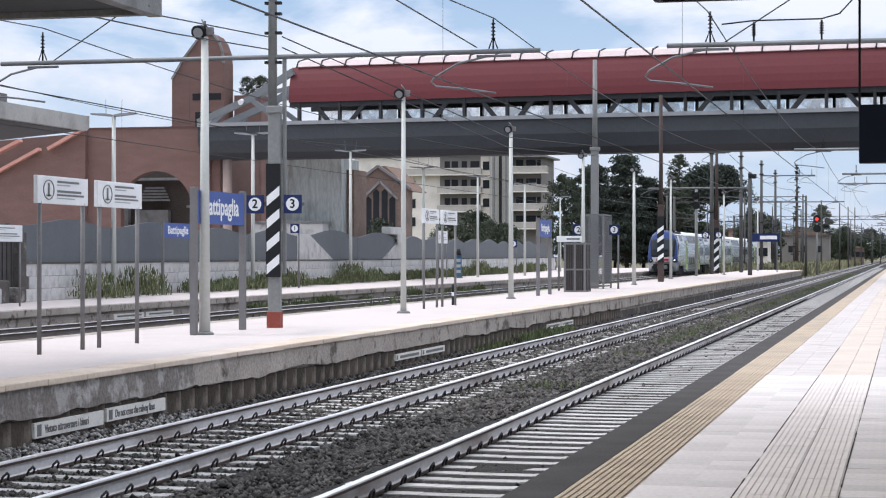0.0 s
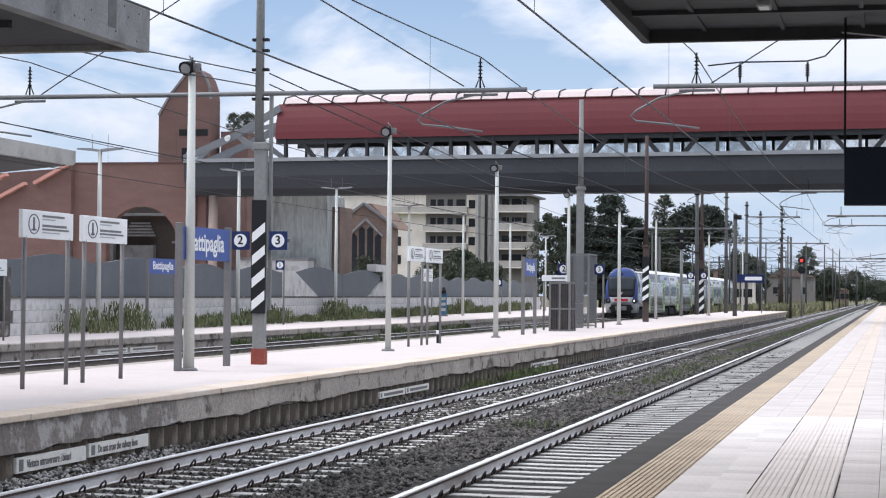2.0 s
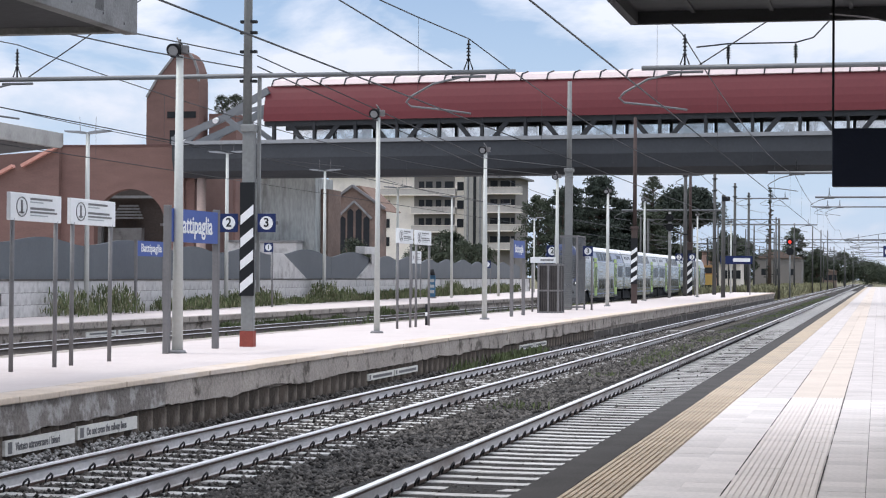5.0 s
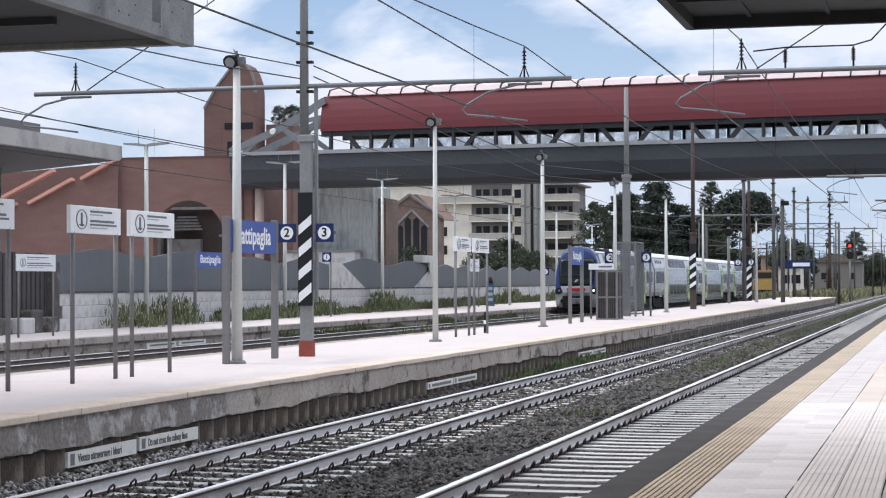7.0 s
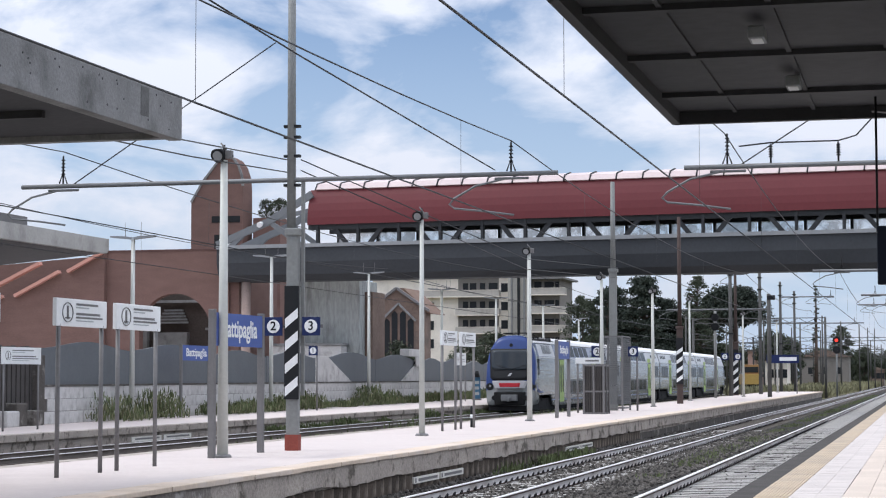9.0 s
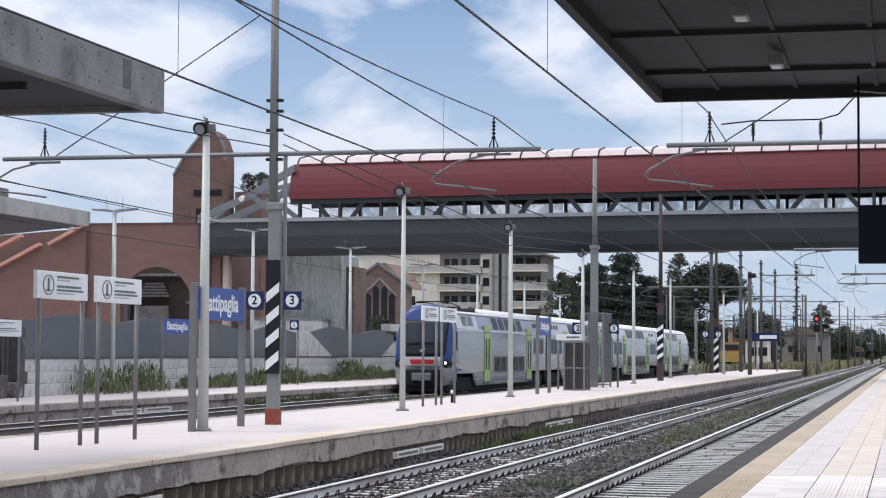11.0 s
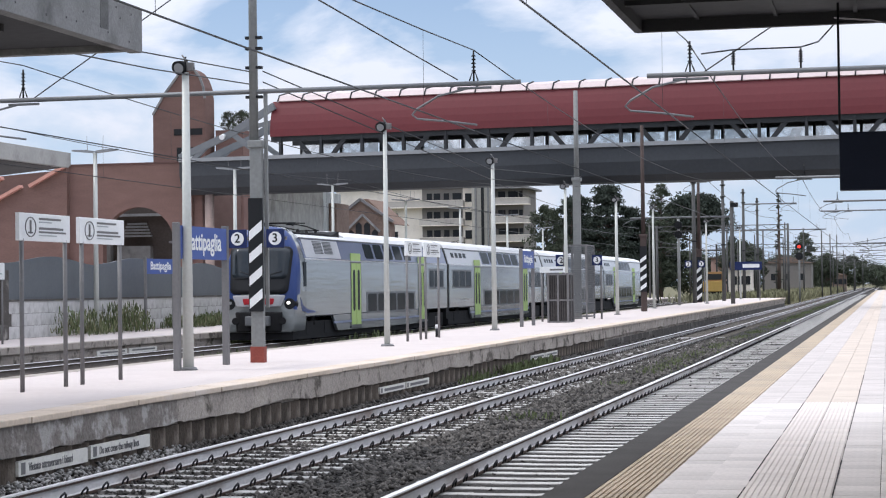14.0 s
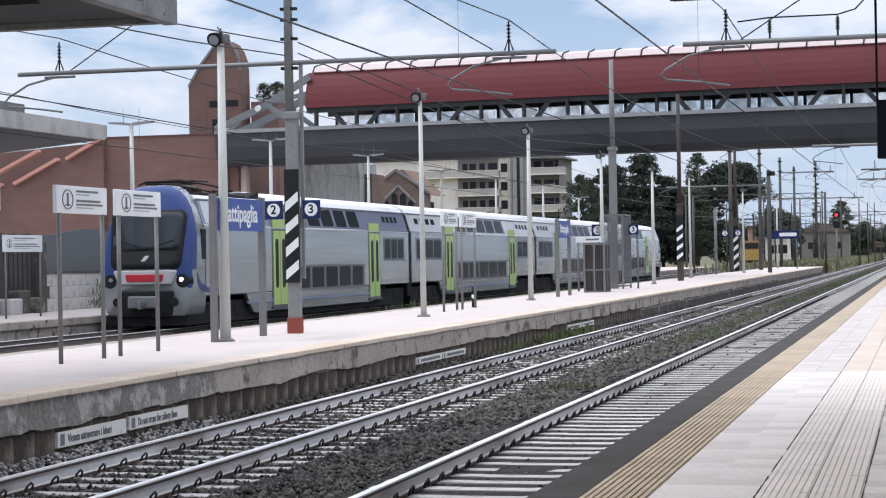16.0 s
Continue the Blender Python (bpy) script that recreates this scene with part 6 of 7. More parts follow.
def double_lamp(x, y, h, label):
    dl = thing("double_lamp", label, "lamp post", "lamp posts on the low platform", x, y, P1_Z)
    part("post", tubed((0, 0, 0), (0, 0, h), 0.10, 0.07, 12), M_LIGHTPOLE, dl, "pale round post")
    for s in (-1, 1):
        bm = bmesh.new()
        prism(bm, [(s * 0.05, h - 0.02), (s * 0.85, h + 0.06), (s * 0.88, h + 0.12), (s * 0.3, h + 0.10), (s * 0.05, h + 0.06)], "y", -0.11, 0.11)
        part("lamp_head", bm, M_TRUSSLIGHT, dl, "flat grey lamp head")
        part("spike", tubed((s * 0.3, 0, h + 0.1), (s * 0.32, 0, h + 0.62), 0.012, 0.006, 5), M_DARKPOST, dl, "thin spike")


for x, y, h in ((-28.0, 65.1, 6.6), (-29.04, 83.4, 7.05), (-29.8, 101.9, 7.25), (-28.9, 114.8, 6.9), (-29.0, 130.7, 7.0), (-28.0, 142.6, 6.9), (-31.7, 178.8, 7.0)):
    double_lamp(x, y, h, "pale lamp post with two flat lamp heads on the low platform")
number_sign("1", -27.87, 86.0, 3.2, 0.44, "navy sign with the platform number on the low platform", P1_Z, True)
number_sign("1", -32.0, 158.0, 2.9, 0.62, "navy sign with the platform number further along the low platform", P1_Z, True)
info_board(-26.0, 51.0, 53.5, 2.35, 2.85, "notice boards on the low platform", "white notice board on two posts on the low platform", P1_Z)
info_board(-26.0, 46.9, 49.4, 2.35, 2.85, "notice boards on the low platform", "white notice board on two posts on the low platform", P1_Z)

def marker_post():
    """A low blue stand with pale fields on the low platform."""
    mp = thing("information_stand", "narrow blue stand with pale fields on the low platform", "stand", "", -29.3, 126.0, P1_Z)
    part("board", boxed(-0.24, 0.24, -0.04, 0.04, 0.1, 1.55, 0.02), M_STANDBLUE, mp, "blue board")
    for z in (0.35, 0.72, 1.09):
        part("field", boxed(-0.17, 0.17, -0.05, -0.04, z, z + 0.2), M_PRINT, mp, "pale printed field")
    part("foot", boxed(-0.3, 0.3, -0.15, 0.15, 0, 0.1, 0.02), M_DARKPOST, mp, "dark foot")
    part("cap", tubed((0, 0, 1.55), (0, 0, 1.95), 0.22, 0.12, 12), M_BLACK, mp, "dark rounded cap")


def hazard_bollard(x, y, label):
    hb = thing("bollard", label, "bollard", "", x, y, P3_Z)
    part("post", tubed((0, 0, 0), (0, 0, 0.24), 0.035, 0.035, 10), M_BLACK, hb, "black lower part")
    part("white_band", tubed((0, 0, 0.24), (0, 0, 0.34), 0.037, 0.037, 10), M_WHITE, hb, "white band")
    part("top", tubed((0, 0, 0.34), (0, 0, 0.56), 0.035, 0.03, 10), M_BLACK, hb, "black top")


def wall_plate(y0, y1):
    wp = thing("warning_plate", "long white warning plate on the low platform wall", "sign", "warning plates on the low platform", -24.09, (y0 + y1) / 2, 0)
    L = (y1 - y0) / 2
    panel = part("panel", boxed(-0.02, 0.02, -L, L, -0.06, 0.10), M_PLATE, wp, "white enamel plate")
    part("print_line", boxed(0.018, 0.024, -L * 0.8, L * 0.85, 0.0, 0.05), M_DARKPOST, panel, "line of small print")


M_STANDBLUE = material("stand_blue", (0.05, 0.13, 0.22), 0.5, 0, 0.15)
marker_post()
hazard_bollard(-11.75, 49.9, "black and white bollard beside the notice boards")
for y0, y1 in ((56.0, 58.4), (58.6, 61.0), (71.0, 73.4), (73.6, 76.0)):
    wall_plate(y0, y1)
info_board(-29.0, 119.0, 121.5, 2.7, 3.5, "notice boards on the low platform", "small pale notice board far along the low platform", P1_Z)

# ---- buildings behind ----
M_PLASTER = material("cream_plaster", (0.76, 0.70, 0.62), 0.9, 0, 0.12, 0.4, 5, 0.1, dirt=(0.55, 0.50, 0.45), dirt_scale=0.25)
M_PARAPET = material("parapet_render", (0.44, 0.41, 0.375), 0.9, 0, 0.2, 0.6, 6, 0.1, dirt=(0.30, 0.28, 0.26), dirt_scale=0.4)
# wall darkened in colour for balcony shade; also plain grey on one house
M_SHADEWALL = material("grey_shade_wall", (0.20, 0.185, 0.17), 0.9, 0, 0.15, 0.4, 5)
M_WINDOW = glass_material("far_window", (0.03, 0.032, 0.035), 0.15)
M_OLDCON = material("streaked_old_concrete", (0.40, 0.42, 0.41), 0.9, 0, 0.3, 0.5, 4, 0.2, dirt=(0.20, 0.205, 0.20), dirt_scale=0.55, dirt_at=(0.46, 0.64), stretched=(2.0, 2.0, 0.45))
M_OLDBRICK = material("old_dark_brick", (0.185, 0.135, 0.112), 0.95, 0, 0.35, 0.6, 6, 0.3, dirt=(0.10, 0.09, 0.08), dirt_scale=0.5)


def bridge_pier():
    bp = thing("bridge_pier", "streaked grey concrete pier block under the footbridge", "pier", "", -36.7, 114.5, -0.3)
    part("block", boxed(-1.75, 2.6, 0, 4, 0, 8.3, 0.04), M_OLDCON, bp, "streaked concrete block")
    part("end_block", boxed(2.6, 3.1, 1.2, 4, 0, 7.6), M_OLDBRICK, bp, "dark end block")
    part("annex", boxed(-2.6, 1.9, -1.6, -0.3, 0, 4.2, 0.03), M_BLOCK, bp, "low pale annex")
    part("annex_cap", boxed(-2.7, 2.0, -1.7, -0.25, 4.2, 4.34), M_FASCIA, bp, "annex cap")


bridge_pier()


def chapel():
    ch = thing("brick_chapel", "old brick gabled building with tall pointed windows", "building", "", -41.4, 150, -0.3)
    bm = bmesh.new()
    prism(bm, [(-2.2, 0), (-2.2, 7.9), (-0.1, 9.35), (2.3, 7.5), (2.3, 0)], "y", 0, 1.6)
    part("gable_wall", bm, M_OLDBRICK, ch, "dark brick gable wall")
    bm = bmesh.new()
    beam(bm, (-2.5, -0.1, 7.75), (-0.1, -0.1, 9.45), 0.4, 0.2)
    beam(bm, (-0.1, -0.1, 9.45), (2.6, -0.1, 7.6), 0.4, 0.2)
    part("roof_edge", bm, M_DARKPOST, ch, "dark roof edge")
    bm = bmesh.new()
    beam(bm, (-1.35, -0.12, 6.9), (0.05, -0.12, 8.2), 0.2, 0.16)
    beam(bm, (0.05, -0.12, 8.2), (1.5, -0.12, 6.8), 0.2, 0.16)
    part("pale_moulding", bm, M_FASCIA, ch, "pale pointed moulding")
    for x, t in ((-0.95, 6.9), (-0.3, 7.5), (0.4, 7.5), (1.05, 6.9)):
        bm = bmesh.new()
        prism(bm, [(x - 0.25, 3.2), (x + 0.25, 3.2), (x + 0.25, t - 0.12), (x, t + 0.1), (x - 0.25, t - 0.12)], "y", -0.04, 0.1)
        part("window", bm, M_WINDOW, ch, "tall dark pointed window")
    bm = bmesh.new()
    prism(bm, [(-2.5, 7.75), (-0.1, 9.44), (0.4, 9.48), (2.7, 7.4), (2.3, 7.4), (-0.1, 9.3), (-2.2, 7.7)], "y", 0.1, 5.0)
    part("roof", bm, material("old_roof_tiles", (0.20, 0.135, 0.105), 0.95, 0, 0.4, 1.5, 9, 0.5, 0.05), ch, "worn brown tiled roof")
    for x in (-2.45, -3.1):
        part("drainpipe", tubed((x, 0.2, 0), (x, 0.2, 8.4), 0.06, 0.06, 8), M_GREYSTEEL, ch, "grey drainpipe")
    part("side_wing", boxed(-4.2, -2.2, 0.4, 2.4, 0, 7.4), M_OLDBRICK, ch, "dark brick side wing")


chapel()


def balcony(parent, x0, x1, y, z, depth):
    b = part("balcony", boxed(x0, x1, y - depth, y, z - 0.18, z), M_PLASTER, parent, "pale balcony slab")
    part("parapet", boxed(x0, x1, y - depth, y - depth + 0.14, z, z + 0.95), M_PARAPET, b, "grey-beige solid parapet")
    part("parapet_cap", boxed(x0 - 0.04, x1 + 0.04, y - depth - 0.05, y - depth + 0.18, z + 0.95, z + 1.03), M_PLASTER, b, "pale parapet cap")
    for x in (x0, x1 - 0.14):
        part("parapet_side", boxed(x, x + 0.14, y - depth + 0.14, y, z, z + 0.95), M_PARAPET, b)
    return b


def apartments():
    ap = thing("apartment_building", "cream apartment building with long balconies", "building", "", 0, 310, -0.3)
    storey = 3.05
    part("main_wall", boxed(-90, -66.5, 0, 14, 0, 19.0), M_PLASTER, ap, "cream plaster wall")
    # flat dark plate that stands for the shade behind the balconies
    part("balcony_shade", boxed(-75.2, -68.3, -0.05, 0.0, 6.0, 18.6), M_SHADEWALL, ap, "dark plate on the wall for the balconies' shade")
    part("stair_core", boxed(-66.5, -63.0, -1.2, 12, 0, 20.5), material("stair_core_render", (0.42, 0.40, 0.36), 0.9, 0, 0.15), ap, "tall stair core")
    for x, w, m in ((-66.0, 0.3, M_FASCIA), (-64.9, 0.42, M_BLACK), (-63.9, 0.3, M_FASCIA)):
        part("downpipe_strip", boxed(x, x + w, -1.5, -1.2, 0, 20.0), m, ap, "upright strip on the stair core")
    part("side_wall", boxed(-63.0, -58.2, 0.4, 12, 0, 18.3), M_SHADEWALL, ap, "side block wall with shade in its dark colour")
    part("main_roof", boxed(-90.6, -66.3, -0.9, 14.5, 19.0, 19.3), M_FASCIA, ap, "flat roof edge")
    part("side_roof", boxed(-63.4, -57.2, -1.4, 12.3, 18.3, 18.6), M_FASCIA, ap, "flat roof edge")
    for f in range(2, 6):
        z = f * storey + 0.35
        balcony(ap, -75.4 if f < 5 else -82.3, -68.0, 0, z, 1.3)
        balcony(ap, -63.0, -57.0, 0.4, z + 0.2, 1.6)
        for x, w in ((-74.4, 0.9), (-73.2, 1.1), (-71.5, 0.9), (-70.0, 1.5)):
            part("window", boxed(x, x + w, -0.12, -0.05, z, z + 2.2), M_WINDOW, ap, "dark balcony door")
        part("window", boxed(-67.9, -66.8, -0.08, 0.0, z + 0.7, z + 2.1), M_WINDOW, ap, "dark window")
        if f < 5:
            part("window", boxed(-80.4, -79.4, -0.08, 0.0, z + 0.6, z + 2.1), M_WINDOW, ap, "small dark window")
        for x, w in ((-62.4, 1.2), (-60.7, 1.6), (-58.9, 0.6)):
            part("window", boxed(x, x + w, 0.3, 0.4, z + 0.2, z + 2.3), M_WINDOW, ap, "dark balcony door")


apartments()


def flat_house(x, y, w, h, d, mat, label):
    fh = thing("distant_house", label, "house", "distant houses", x, y, -0.3)
    part("wall", boxed(0, w, 0, d, 0, h), mat, fh)
    bm = bmesh.new()
    prism(bm, [(-0.4, h), (w + 0.4, h), (w / 2, h + w * 0.16)], "y", -0.4, d + 0.4)
    part("roof", bm, M_OLDBRICK, fh, "brown pitched roof")
    for i in range(3):
        part("window", boxed(w * (0.15 + 0.3 * i), w * (0.15 + 0.3 * i) + 0.9, -0.05, 0.0, h * 0.45, h * 0.45 + 1.3), M_WINDOW, fh, "dark window")


flat_house(-13.1, 470, 3.3, 3.9, 6, M_OLDBRICK, "small brick railway house beside the distant tracks")
flat_house(-112, 330, 24, 10, 12, M_PLASTER, "pale house behind the brick stairs")
M_PINKWALL = material("faded_pink_plaster", (0.42, 0.28, 0.24), 0.9, 0, 0.15, 0.4, 5)
flat_house(-29.6, 332, 2.4, 6.6, 8, M_PINKWALL, "faded pink house behind the tracks")
flat_house(-24.2, 300, 3.4, 4.6, 8, M_PLASTER, "low white shed beside the siding")
flat_house(-24.4, 392, 9.4, 6.2, 10, M_SHADEWALL, "low grey house with a brown roof behind the tracks")

# a yellow maintenance vehicle on a siding
mv = thing("maintenance_vehicle", "yellow railway maintenance vehicle on a distant siding", "vehicle", "", -23.2, 262, 0)
part("body", boxed(-1.3, 1.3, 0, 6, 0.9, 2.3, 0.05), material("machine_yellow", (0.36, 0.24, 0.07), 0.5, 0, 0.2), mv, "yellow body")
part("cabin", boxed(-1.2, 1.2, 3.4, 5.8, 2.3, 3.6, 0.06), material("machine_orange", (0.30, 0.17, 0.07), 0.5, 0, 0.2), mv, "orange cabin")
part("cabin_window", boxed(-0.95, 0.95, 3.36, 3.4, 2.5, 3.3), M_WINDOW, mv, "dark cabin window")
for y in (1.2, 4.8):
    part("wheel", tubed((-1.1, y, 0.45), (1.1, y, 0.45), 0.45, 0.45, 16), M_TDARK, mv, "dark steel wheel")

# ---- trees and weeds ----
M_LEAF_DARK = material("pine_foliage", (0.042, 0.053, 0.042), 0.85, 0, 0.5, 0.3, 3, 0.0, rand=0.7, island=True)
M_LEAF = material("broad_foliage", (0.058, 0.070, 0.047), 0.8, 0, 0.5, 0.3, 3, 0.0, rand=0.7, island=True)
M_GRASS = material("dry_grass", (0.19, 0.185, 0.11), 0.85, 0, 0.5, 0.5, 3, 0.0, rand=0.8, island=True)
M_WEED = material("green_weed", (0.10, 0.122, 0.055), 0.8, 0, 0.5, 0.5, 3, 0.0, rand=0.8, island=True)
M_BARK = material("bark", (0.08, 0.06, 0.05), 0.95, 0, 0.3)


def quads(name, centres, sizes, seed, mat, flat=0.6, upright=False):
    """Many small leaves or blades as one mesh."""
    rng = np.random.default_rng(seed)
    n = len(centres)
    a = rng.normal(size=(n, 3))
    if upright:
        a[:, 2] *= 0.15
    a /= np.linalg.norm(a, axis=1)[:, None]
    b = rng.normal(size=(n, 3)) * 0.25 + np.array([0, 0, 1.0]) if upright else rng.normal(size=(n, 3))
    b -= a * (a * b).sum(1)[:, None]
    b /= np.linalg.norm(b, axis=1)[:, None]
    s = sizes[:, None]
    tip = 1.0 if not upright else 2.6
    v = np.stack([centres - a * s * 0.5 * (0.35 if upright else 1), centres + a * s * 0.5 * (0.35 if upright else 1), centres + a * s * 0.12 + b * s * tip, centres - a * s * 0.25 + b * s * tip * flat], 1).reshape(-1, 3)
    f = np.arange(n * 4).reshape(-1, 4)
    me = bpy.data.meshes.new(name)
    me.vertices.add(len(v))
    me.vertices.foreach_set("co", v.ravel())
    me.loops.add(n * 4)
    me.loops.foreach_set("vertex_index", f.ravel())
    me.polygons.add(n)
    me.polygons.foreach_set("loop_start", np.arange(0, n * 4, 4))
    me.update(calc_edges=True)
    me.materials.append(mat)
    return me


def tree(x, y, h, w, style, seed, label, leaves=13000, group="trees behind the tracks", z=-0.3):
    """A tapered trunk with limbs and a crown of leaf clumps: pine, umbrella or bush."""
    rng = np.random.default_rng(seed)
    tr = thing("tree", label, "tree", group, x, y, z)
    base = {"pine": 0.14, "cedar": 0.1, "umbrella": 0.70, "spire": 0.12, "round": 0.14, "bush": 0.02}[style] * h
    bm = bmesh.new()
    lean = rng.uniform(-0.03, 0.03) * h
    tube(bm, (0, 0, 0), (lean, 0, h * 0.6), 0.035 * h * 0.6, 0.02 * h * 0.6, 8)
    tube(bm, (lean, 0, h * 0.6), (lean * 1.3, 0, h * 0.95), 0.02 * h * 0.6, 0.004 * h, 7)
    clumps = []
    n = {"cedar": 150, "spire": 60}.get(style, 100)
    for i in range(n):
        u = rng.random() ** 0.8
        z = base + (h - base) * u
        if style == "pine":
            r = w * (1.05 - u) * rng.uniform(0.35, 1.1) + 0.06 * w
        elif style == "cedar":
            z = base + (h - base) * (0.6 * u + 0.4 * round(u * 9) / 9)
            r = w * min(1.0, 0.22 + 1.35 * (1 - u)) * rng.random() ** 0.45
        elif style == "spire":
            r = w * (1.1 - u) * rng.uniform(0.1, 1.0)
        elif style == "umbrella":
            r = w * rng.random() ** 0.5 * math.sqrt(max(0.05, 1 - u * 0.85))
        else:
            r = w * rng.random() ** 0.5 * math.sqrt(max(0.05, 1 - (2 * u - 1) ** 2))
        a = rng.uniform(0, math.tau)
        c = np.array([r * math.cos(a) + lean * u, r * math.sin(a), z])
        clumps.append((c, w * rng.uniform(0.14, 0.32) * (1.25 if style == "cedar" else 1.0)))
        if i % 3 == 0:
            tube(bm, (lean * 0.8, 0, max(base * 0.75, z - 0.35 * r - 0.3)), tuple(c), 0.012 * h * 0.6, 0.003 * h, 5)
    part("trunk", bm, M_BARK, tr, "brown trunk with limbs")
    pts = []
    per = (2 * leaves if style in ("cedar", "umbrella") else leaves) // n
    for c, r in clumps:
        d = rng.normal(size=(per, 3))
        d /= np.linalg.norm(d, axis=1)[:, None]
        d *= (rng.random((per, 1)) ** 0.5) * r * 1.25
        d[:, 2] *= 0.42 if style in ("cedar", "spire") else 0.6
        pts.append(c + d)
    pts = np.concatenate(pts)
    size = np.full(len(pts), min(0.30, w * 0.07)) * rng.uniform(0.6, 1.4, len(pts))
    ob = new("crown", quads("crown", pts, size, seed + 1, M_LEAF_DARK if style in ("pine", "umbrella", "cedar", "spire") else M_LEAF))
    ob.parent = tr
    return tr


PINE = "dark green conifer behind the railway"
for x, y, h, w, style, seed in ((-45.6, 262, 13.2, 2.9, "round", 11), (-43.4, 266, 14.0, 1.6, "pine", 17), (-38.3, 270, 16.0, 3.7, "cedar", 12), (-36.9, 277, 13.0, 3.6, "cedar", 13), (-44.0, 275, 14.8, 4.0, "cedar", 54), (-34.2, 290, 12.0, 3.6, "cedar", 55), (-32.0, 276, 16.5, 2.0, "round", 14), (-27.6, 285, 14.6, 6.2, "umbrella", 15), (-34.5, 300, 12.5, 4.0, "round", 51), (-41.5, 280, 12.0, 3.2, "round", 52), (-24.5, 330, 9.0, 4.0, "round", 53), (-31.4, 272, 11.5, 2.3, "round", 18),
                              (-18.0, 330, 17.6, 1.0, "spire", 16), (-25.8, 330, 10.2, 1.8, "spire", 19), (-23.9, 360, 9.0, 2.0, "round", 30), (-17.3, 420, 12.8, 2.9, "round", 20), (-21.0, 400, 7.5, 4, "round", 21), (-13.6, 440, 8.5, 2.6, "round", 31), (-9.5, 560, 9, 6, "round", 22), (-3.5, 640, 7, 7, "round", 23), (-29, 380, 7.5, 5, "round", 24), (-15, 500, 8, 5, "round", 25), (10, 680, 6, 8, "round", 26), (3, 740, 6, 9, "round", 27), (-34, 340, 7.5, 5, "round", 28), (-20, 600, 8, 8, "round", 29)):
    tree(x, y, h, w, style, seed, PINE if style != "round" else "dark green leafy tree behind the railway")
for x, y, h, w, seed in ((-40.4, 146, 4.9, 1.7, 41), (-62.5, 280, 8.6, 3.4, 42), (-67.5, 285, 8.0, 3.0, 43), (-58, 270, 7.0, 3, 46), (-50, 240, 6.0, 3, 47)):
    tree(x, y, h, w, "bush" if h < 6 else "round", seed, "dark green bushy tree behind the wall", 6000, "bushes behind the wall")
for x, w, seed in ((-45.0, 0.6, 44), (-44.0, 0.75, 45)):
    tree(x, 128.0, 1.35, w, "bush", seed, "small dark bush growing on a brick block", 4500, "bushes behind the wall", 13.1)


def weeds(name, count, place, size, seed, mat, label, blades=True):
    rng = np.random.default_rng(seed)
    c = np.array([place(rng) for _ in range(count)])
    ob = new(name, quads(name, c, size * rng.uniform(0.5, 1.5, count), seed, mat, 0.8, blades))
    tagged(ob, label, "weeds", kind="stuff")


def by_wall(rng):
    u = 14 + 120 * rng.random() ** 0.9
    p = WALL_A + WDIR * u
    clump = noise.noise((u * 0.23, 3, 0)) + 0.12 + 0.25 * noise.noise((u * 1.1, 9, 0))
    return (p.x + 0.35 + rng.random() * 1.2, p.y, P1_Z + (rng.random() * 1.9 * clump if clump > 0 else -0.5))


def by_track_one(rng):
    y = 50 + 110 * rng.random()
    d = max(0.0, noise.noise((y * 0.12, 8, 0)) + 0.12)
    return (-18.9 + rng.normal() * 0.5, y, -0.2 + 0.5 * d * rng.random())


def low_platform_foot(rng):
    y = 68 + 42 * rng.random()
    d = max(0.0, noise.noise((y * 0.2, 4, 0)) + 0.25)
    return (-23.93 + rng.normal() * 0.04, y, -0.22 + 0.75 * d * rng.random())


def between_tracks(rng):
    y = 22 + 200 * rng.random() ** 1.3
    side = -5.62 + rng.normal() * 0.22
    keep = noise.noise((y * 0.22, 1, 0)) > (0.15 if y < 40 else -0.05)
    return (side, y, -0.22 if keep else -0.6)


def by_island(rng):
    y = rng.choice([45.0, 46.5, 48.0, 49.5, 41.0]) + rng.normal() * 0.9
    return (ISL_R + 0.12 + abs(rng.normal()) * 0.18, y, -0.2 + rng.random() * 0.18)


def far_verge(rng):
    y = 205 + 260 * rng.random() ** 1.5
    return (-10.2 - abs(rng.normal()) * 5.0, y, -0.35 + rng.random() * 0.5)


weeds("dry_weeds", 14000, by_wall, 0.075, 61, M_GRASS, "tall dry grass along the foot of the wall")
weeds("green_weeds", 26000, by_wall, 0.085, 62, M_WEED, "bushy green weeds along the foot of the wall")
weeds("track_weeds", 3000, by_track_one, 0.09, 63, M_WEED, "low green weeds beside the track")
weeds("platform_foot_weeds", 5000, low_platform_foot, 0.06, 67, M_WEED, "green weeds at the foot of the low platform")
weeds("ballast_weeds", 9000, between_tracks, 0.045, 64, M_WEED, "small green weeds between the tracks")
weeds("edge_weeds", 900, by_island, 0.055, 65, M_WEED, "green weeds at the foot of the platform wall")
weeds("verge_weeds", 16000, far_verge, 0.28, 66, M_GRASS, "green and dry grass on the distant verge")

# ---- paving pieces of the tiled platform ----
TILE = 0.31


def rib_tile(width, length, ribs, low=-0.002):
    bm = bmesh.new()
    out = [(0.004, -0.02)]
    step = (width - 0.008) / ribs
    for i in range(ribs):
        a = 0.004 + i * step
        out += [(a, low), (a + step * 0.06, 0.003), (a + step * 0.74, 0.003), (a + step * 0.80, low)]
    out += [(width - 0.004, low), (width - 0.004, -0.02)]
    prism(bm, out, "y", 0.004, length - 0.004)
    return bm


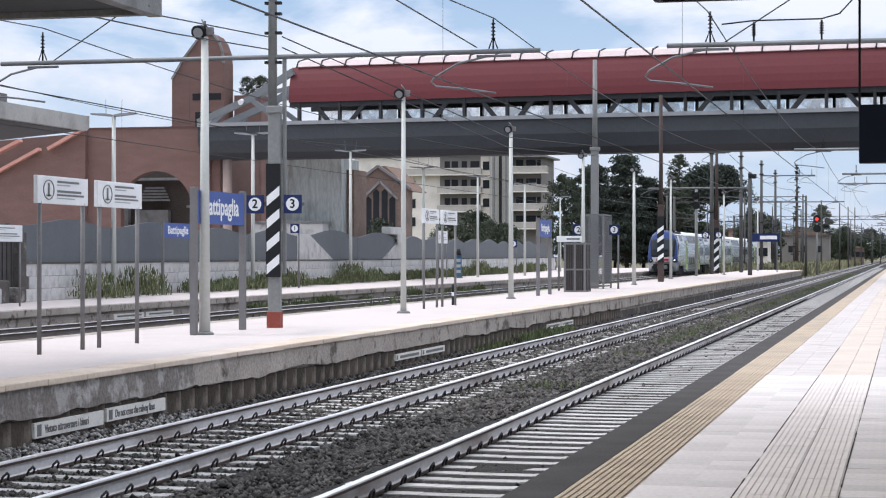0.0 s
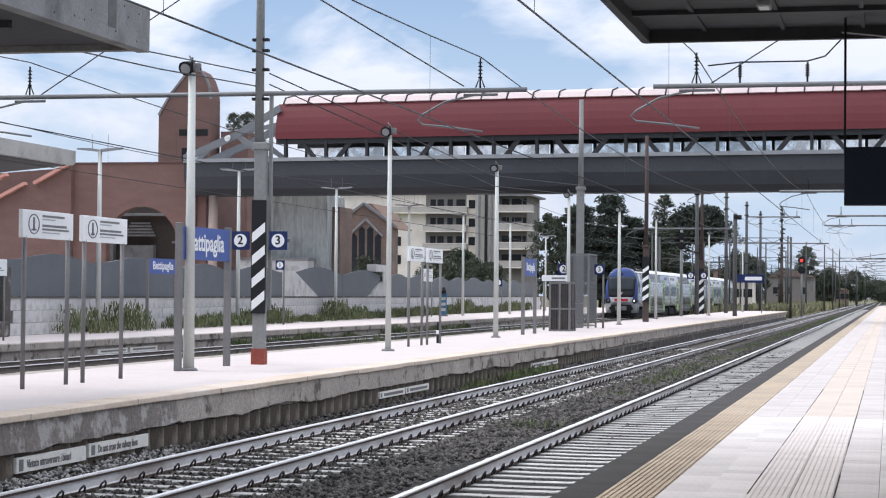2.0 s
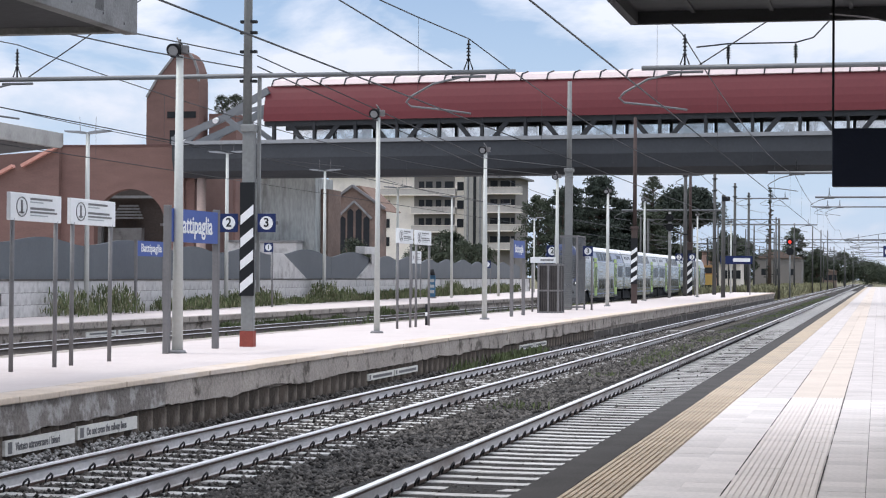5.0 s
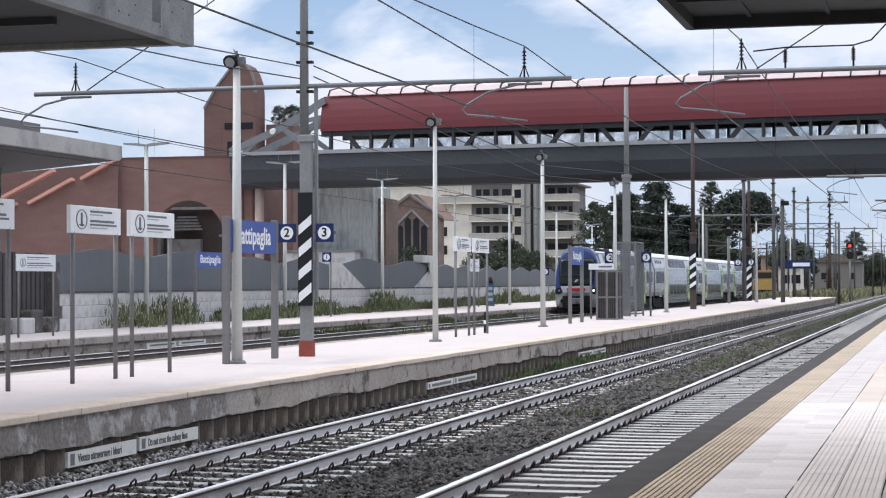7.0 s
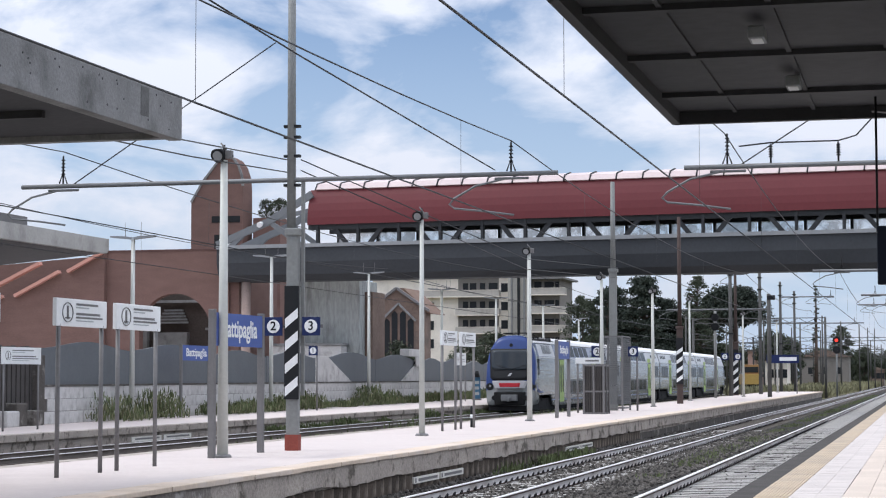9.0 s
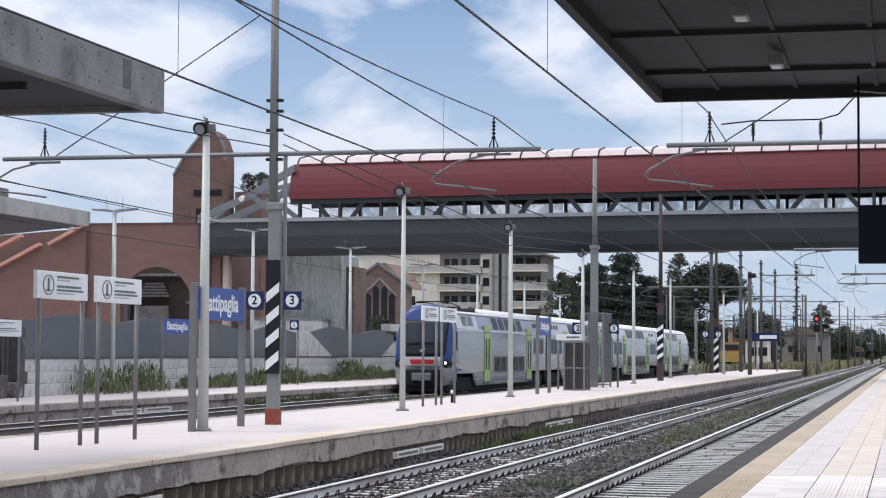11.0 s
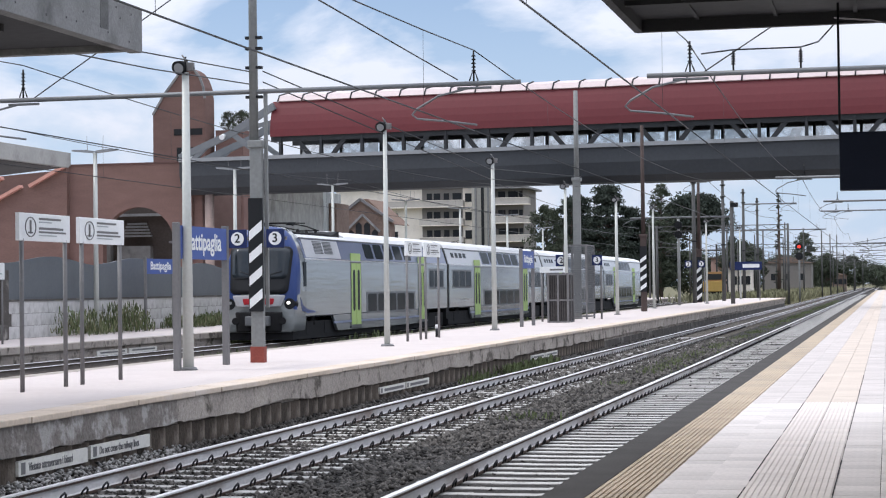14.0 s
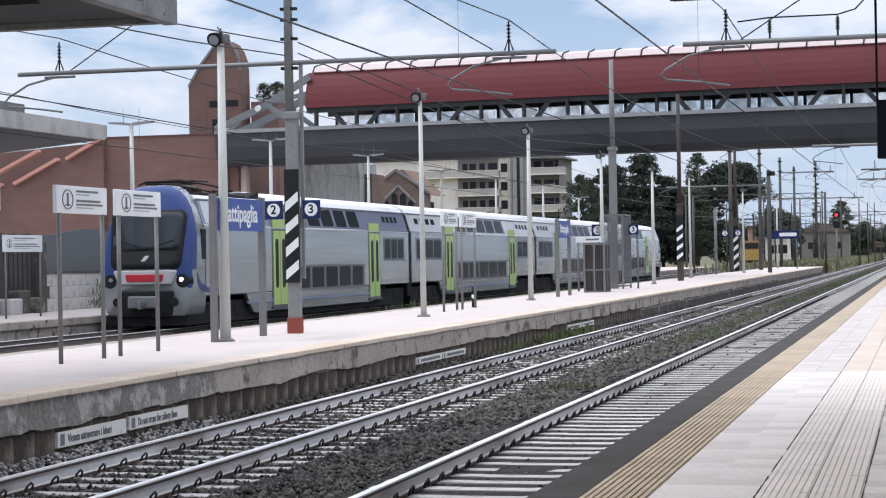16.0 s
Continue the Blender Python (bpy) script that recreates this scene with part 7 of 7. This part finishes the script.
flat_tile = mesh("tile", boxed(0.002, TILE - 0.002, 0.003, TILE - 0.003, -0.02, 0.0, 0.002), M_TILE)
tactile_tile = mesh("tactile_tile", rib_tile(0.305, 0.3, 7), M_TACTILE)
yellow_tile = mesh("edge_tile", rib_tile(0.40, 0.3, 9, -0.005), M_YELLOW)
COLUMNS = [-1.56, -1.255] + [-0.34 + i * TILE for i in range(4)]
Y_NEAR, Y_FAR = 10.6, 23.3
n = int((Y_FAR - Y_NEAR) / TILE)
for c in COLUMNS:
    for i in range(n):
        piece("tile", flat_tile, plat, c, Y_NEAR + i * TILE, P4_Z + random.uniform(-0.0012, 0.0012))
m = int((Y_FAR - Y_NEAR) / 0.6)
for i in range(2 * m):
    for c in (-0.95, -0.645):
        piece("tactile_tile", tactile_tile, plat, c, Y_NEAR + i * 0.3, P4_Z + random.uniform(-0.001, 0.001))
    piece("edge_tile", yellow_tile, plat, -1.96, Y_NEAR + i * 0.3, P4_Z + random.uniform(-0.001, 0.001))


def joined(name, boxes, mat, label):
    verts, faces = [], []
    for x0, x1, y0, y1, z in boxes:
        a = len(verts)
        verts += [(x, y, zz) for x in (x0, x1) for y in (y0, y1) for zz in (P4_Z - 0.02, z)]
        faces += [tuple(a + i for i in f) for f in ((0, 1, 3, 2), (4, 6, 7, 5), (0, 4, 5, 1), (2, 3, 7, 6), (1, 5, 7, 3))]
    ob = new(name, raw(name, verts, faces, mat))
    ob.parent = plat
    tagged(ob, label, kind="stuff")


ye = Y_NEAR + n * TILE
rest, rest_t, rest_y = [], [], []
# the same tiles where light is stronger, darkened in colour
M_TILE_FAR = material("paving_tile_far", (0.485, 0.44, 0.415), 0.72, 0, 0.14, 2, 30, 0.1, 0.003, rand=0.4, island=True)
cols = [-1.56, -1.255] + [-0.34 + i * TILE for i in range(22)]
for c in cols:
    y = ye if c < 0.75 else 2.0
    while y < 110:
        L = TILE if y < 45 else TILE * 4
        rest.append((c + 0.002, c + TILE - 0.002 - (0.005 if c < -1 else 0), y + 0.0015, y + L - 0.0015, P4_Z + random.uniform(-0.001, 0.001)))
        y += L
    rest.append((c + 0.001, c + TILE - 0.001, y, P4_END, P4_Z))
for c in cols:
    y = (Y_NEAR if c < 0.75 else 2.0) - TILE
    while y > -11.5:
        rest.append((c + 0.002, c + TILE - 0.002, y + 0.0015, y + TILE - 0.0015, P4_Z + random.uniform(-0.001, 0.001)))
        y -= TILE
for k in range(36):
    for c in (-0.95, -0.645):
        rest_t.append((c + 0.003, c + 0.302, Y_NEAR - (k + 1) * 0.6 + 0.003, Y_NEAR - k * 0.6 - 0.003, P4_Z))
yt = Y_NEAR + m * 0.6
for c in (-0.95, -0.645):
    y = yt
    while y < P4_END:
        L = 0.6 if y < 50 else 4.8
        rest_t.append((c + 0.003, c + 0.302, y + 0.003, y + L - 0.003, P4_Z))
        y += L
for i in range(9):
    s = 0.4 / 9
    rest_y.append((-1.96 + i * s, -1.96 + i * s + s * 0.8, yt, P4_END, P4_Z + 0.003))
rest_y.append((-1.96, -1.56, -11.5, Y_NEAR - 0.01, P4_Z))
rest_y.append((-1.96, -1.56, yt, P4_END, P4_Z - 0.012))
# dirt packed into the joints beside the guidance strip
grime = []
dirty = random.Random(12)
for c in (-0.95, -0.34):
    y = 11.0
    while y < 30:
        L = dirty.uniform(0.08, 0.5)
        if dirty.random() < 0.9:
            w = dirty.uniform(0.0015, 0.0055)
            grime.append((c - w, c + w, y, y + L, P4_Z + 0.0045))
        y += L + dirty.uniform(0.0, 0.03)
joined("joint_grime", grime, M_BALLAST, "black grime along the joints")
joined("distant_tiles", rest, M_TILE_FAR, "pale tiles further along")
M_TAN = material("smooth_tan_tile", (0.52, 0.445, 0.38), 0.75, 0, 0.12, 1.5, 30, 0.08, 0.003, rand=0.5, island=True)
joined("distant_guidance", rest_t, M_TAN, "smooth tan guidance strip further along")
joined("distant_edge", rest_y, M_YELLOW, "yellow ribbed strip further along")


def motions():
    # slowing a little on its way in
    rows = []
    for i in range(33):
        t = i * 0.5
        rows.append((t, pose(T1, TRAIN_Y0 - TRAIN_V * t + TRAIN_A * t * t, 0)))
    walk(train, rows)


motions()
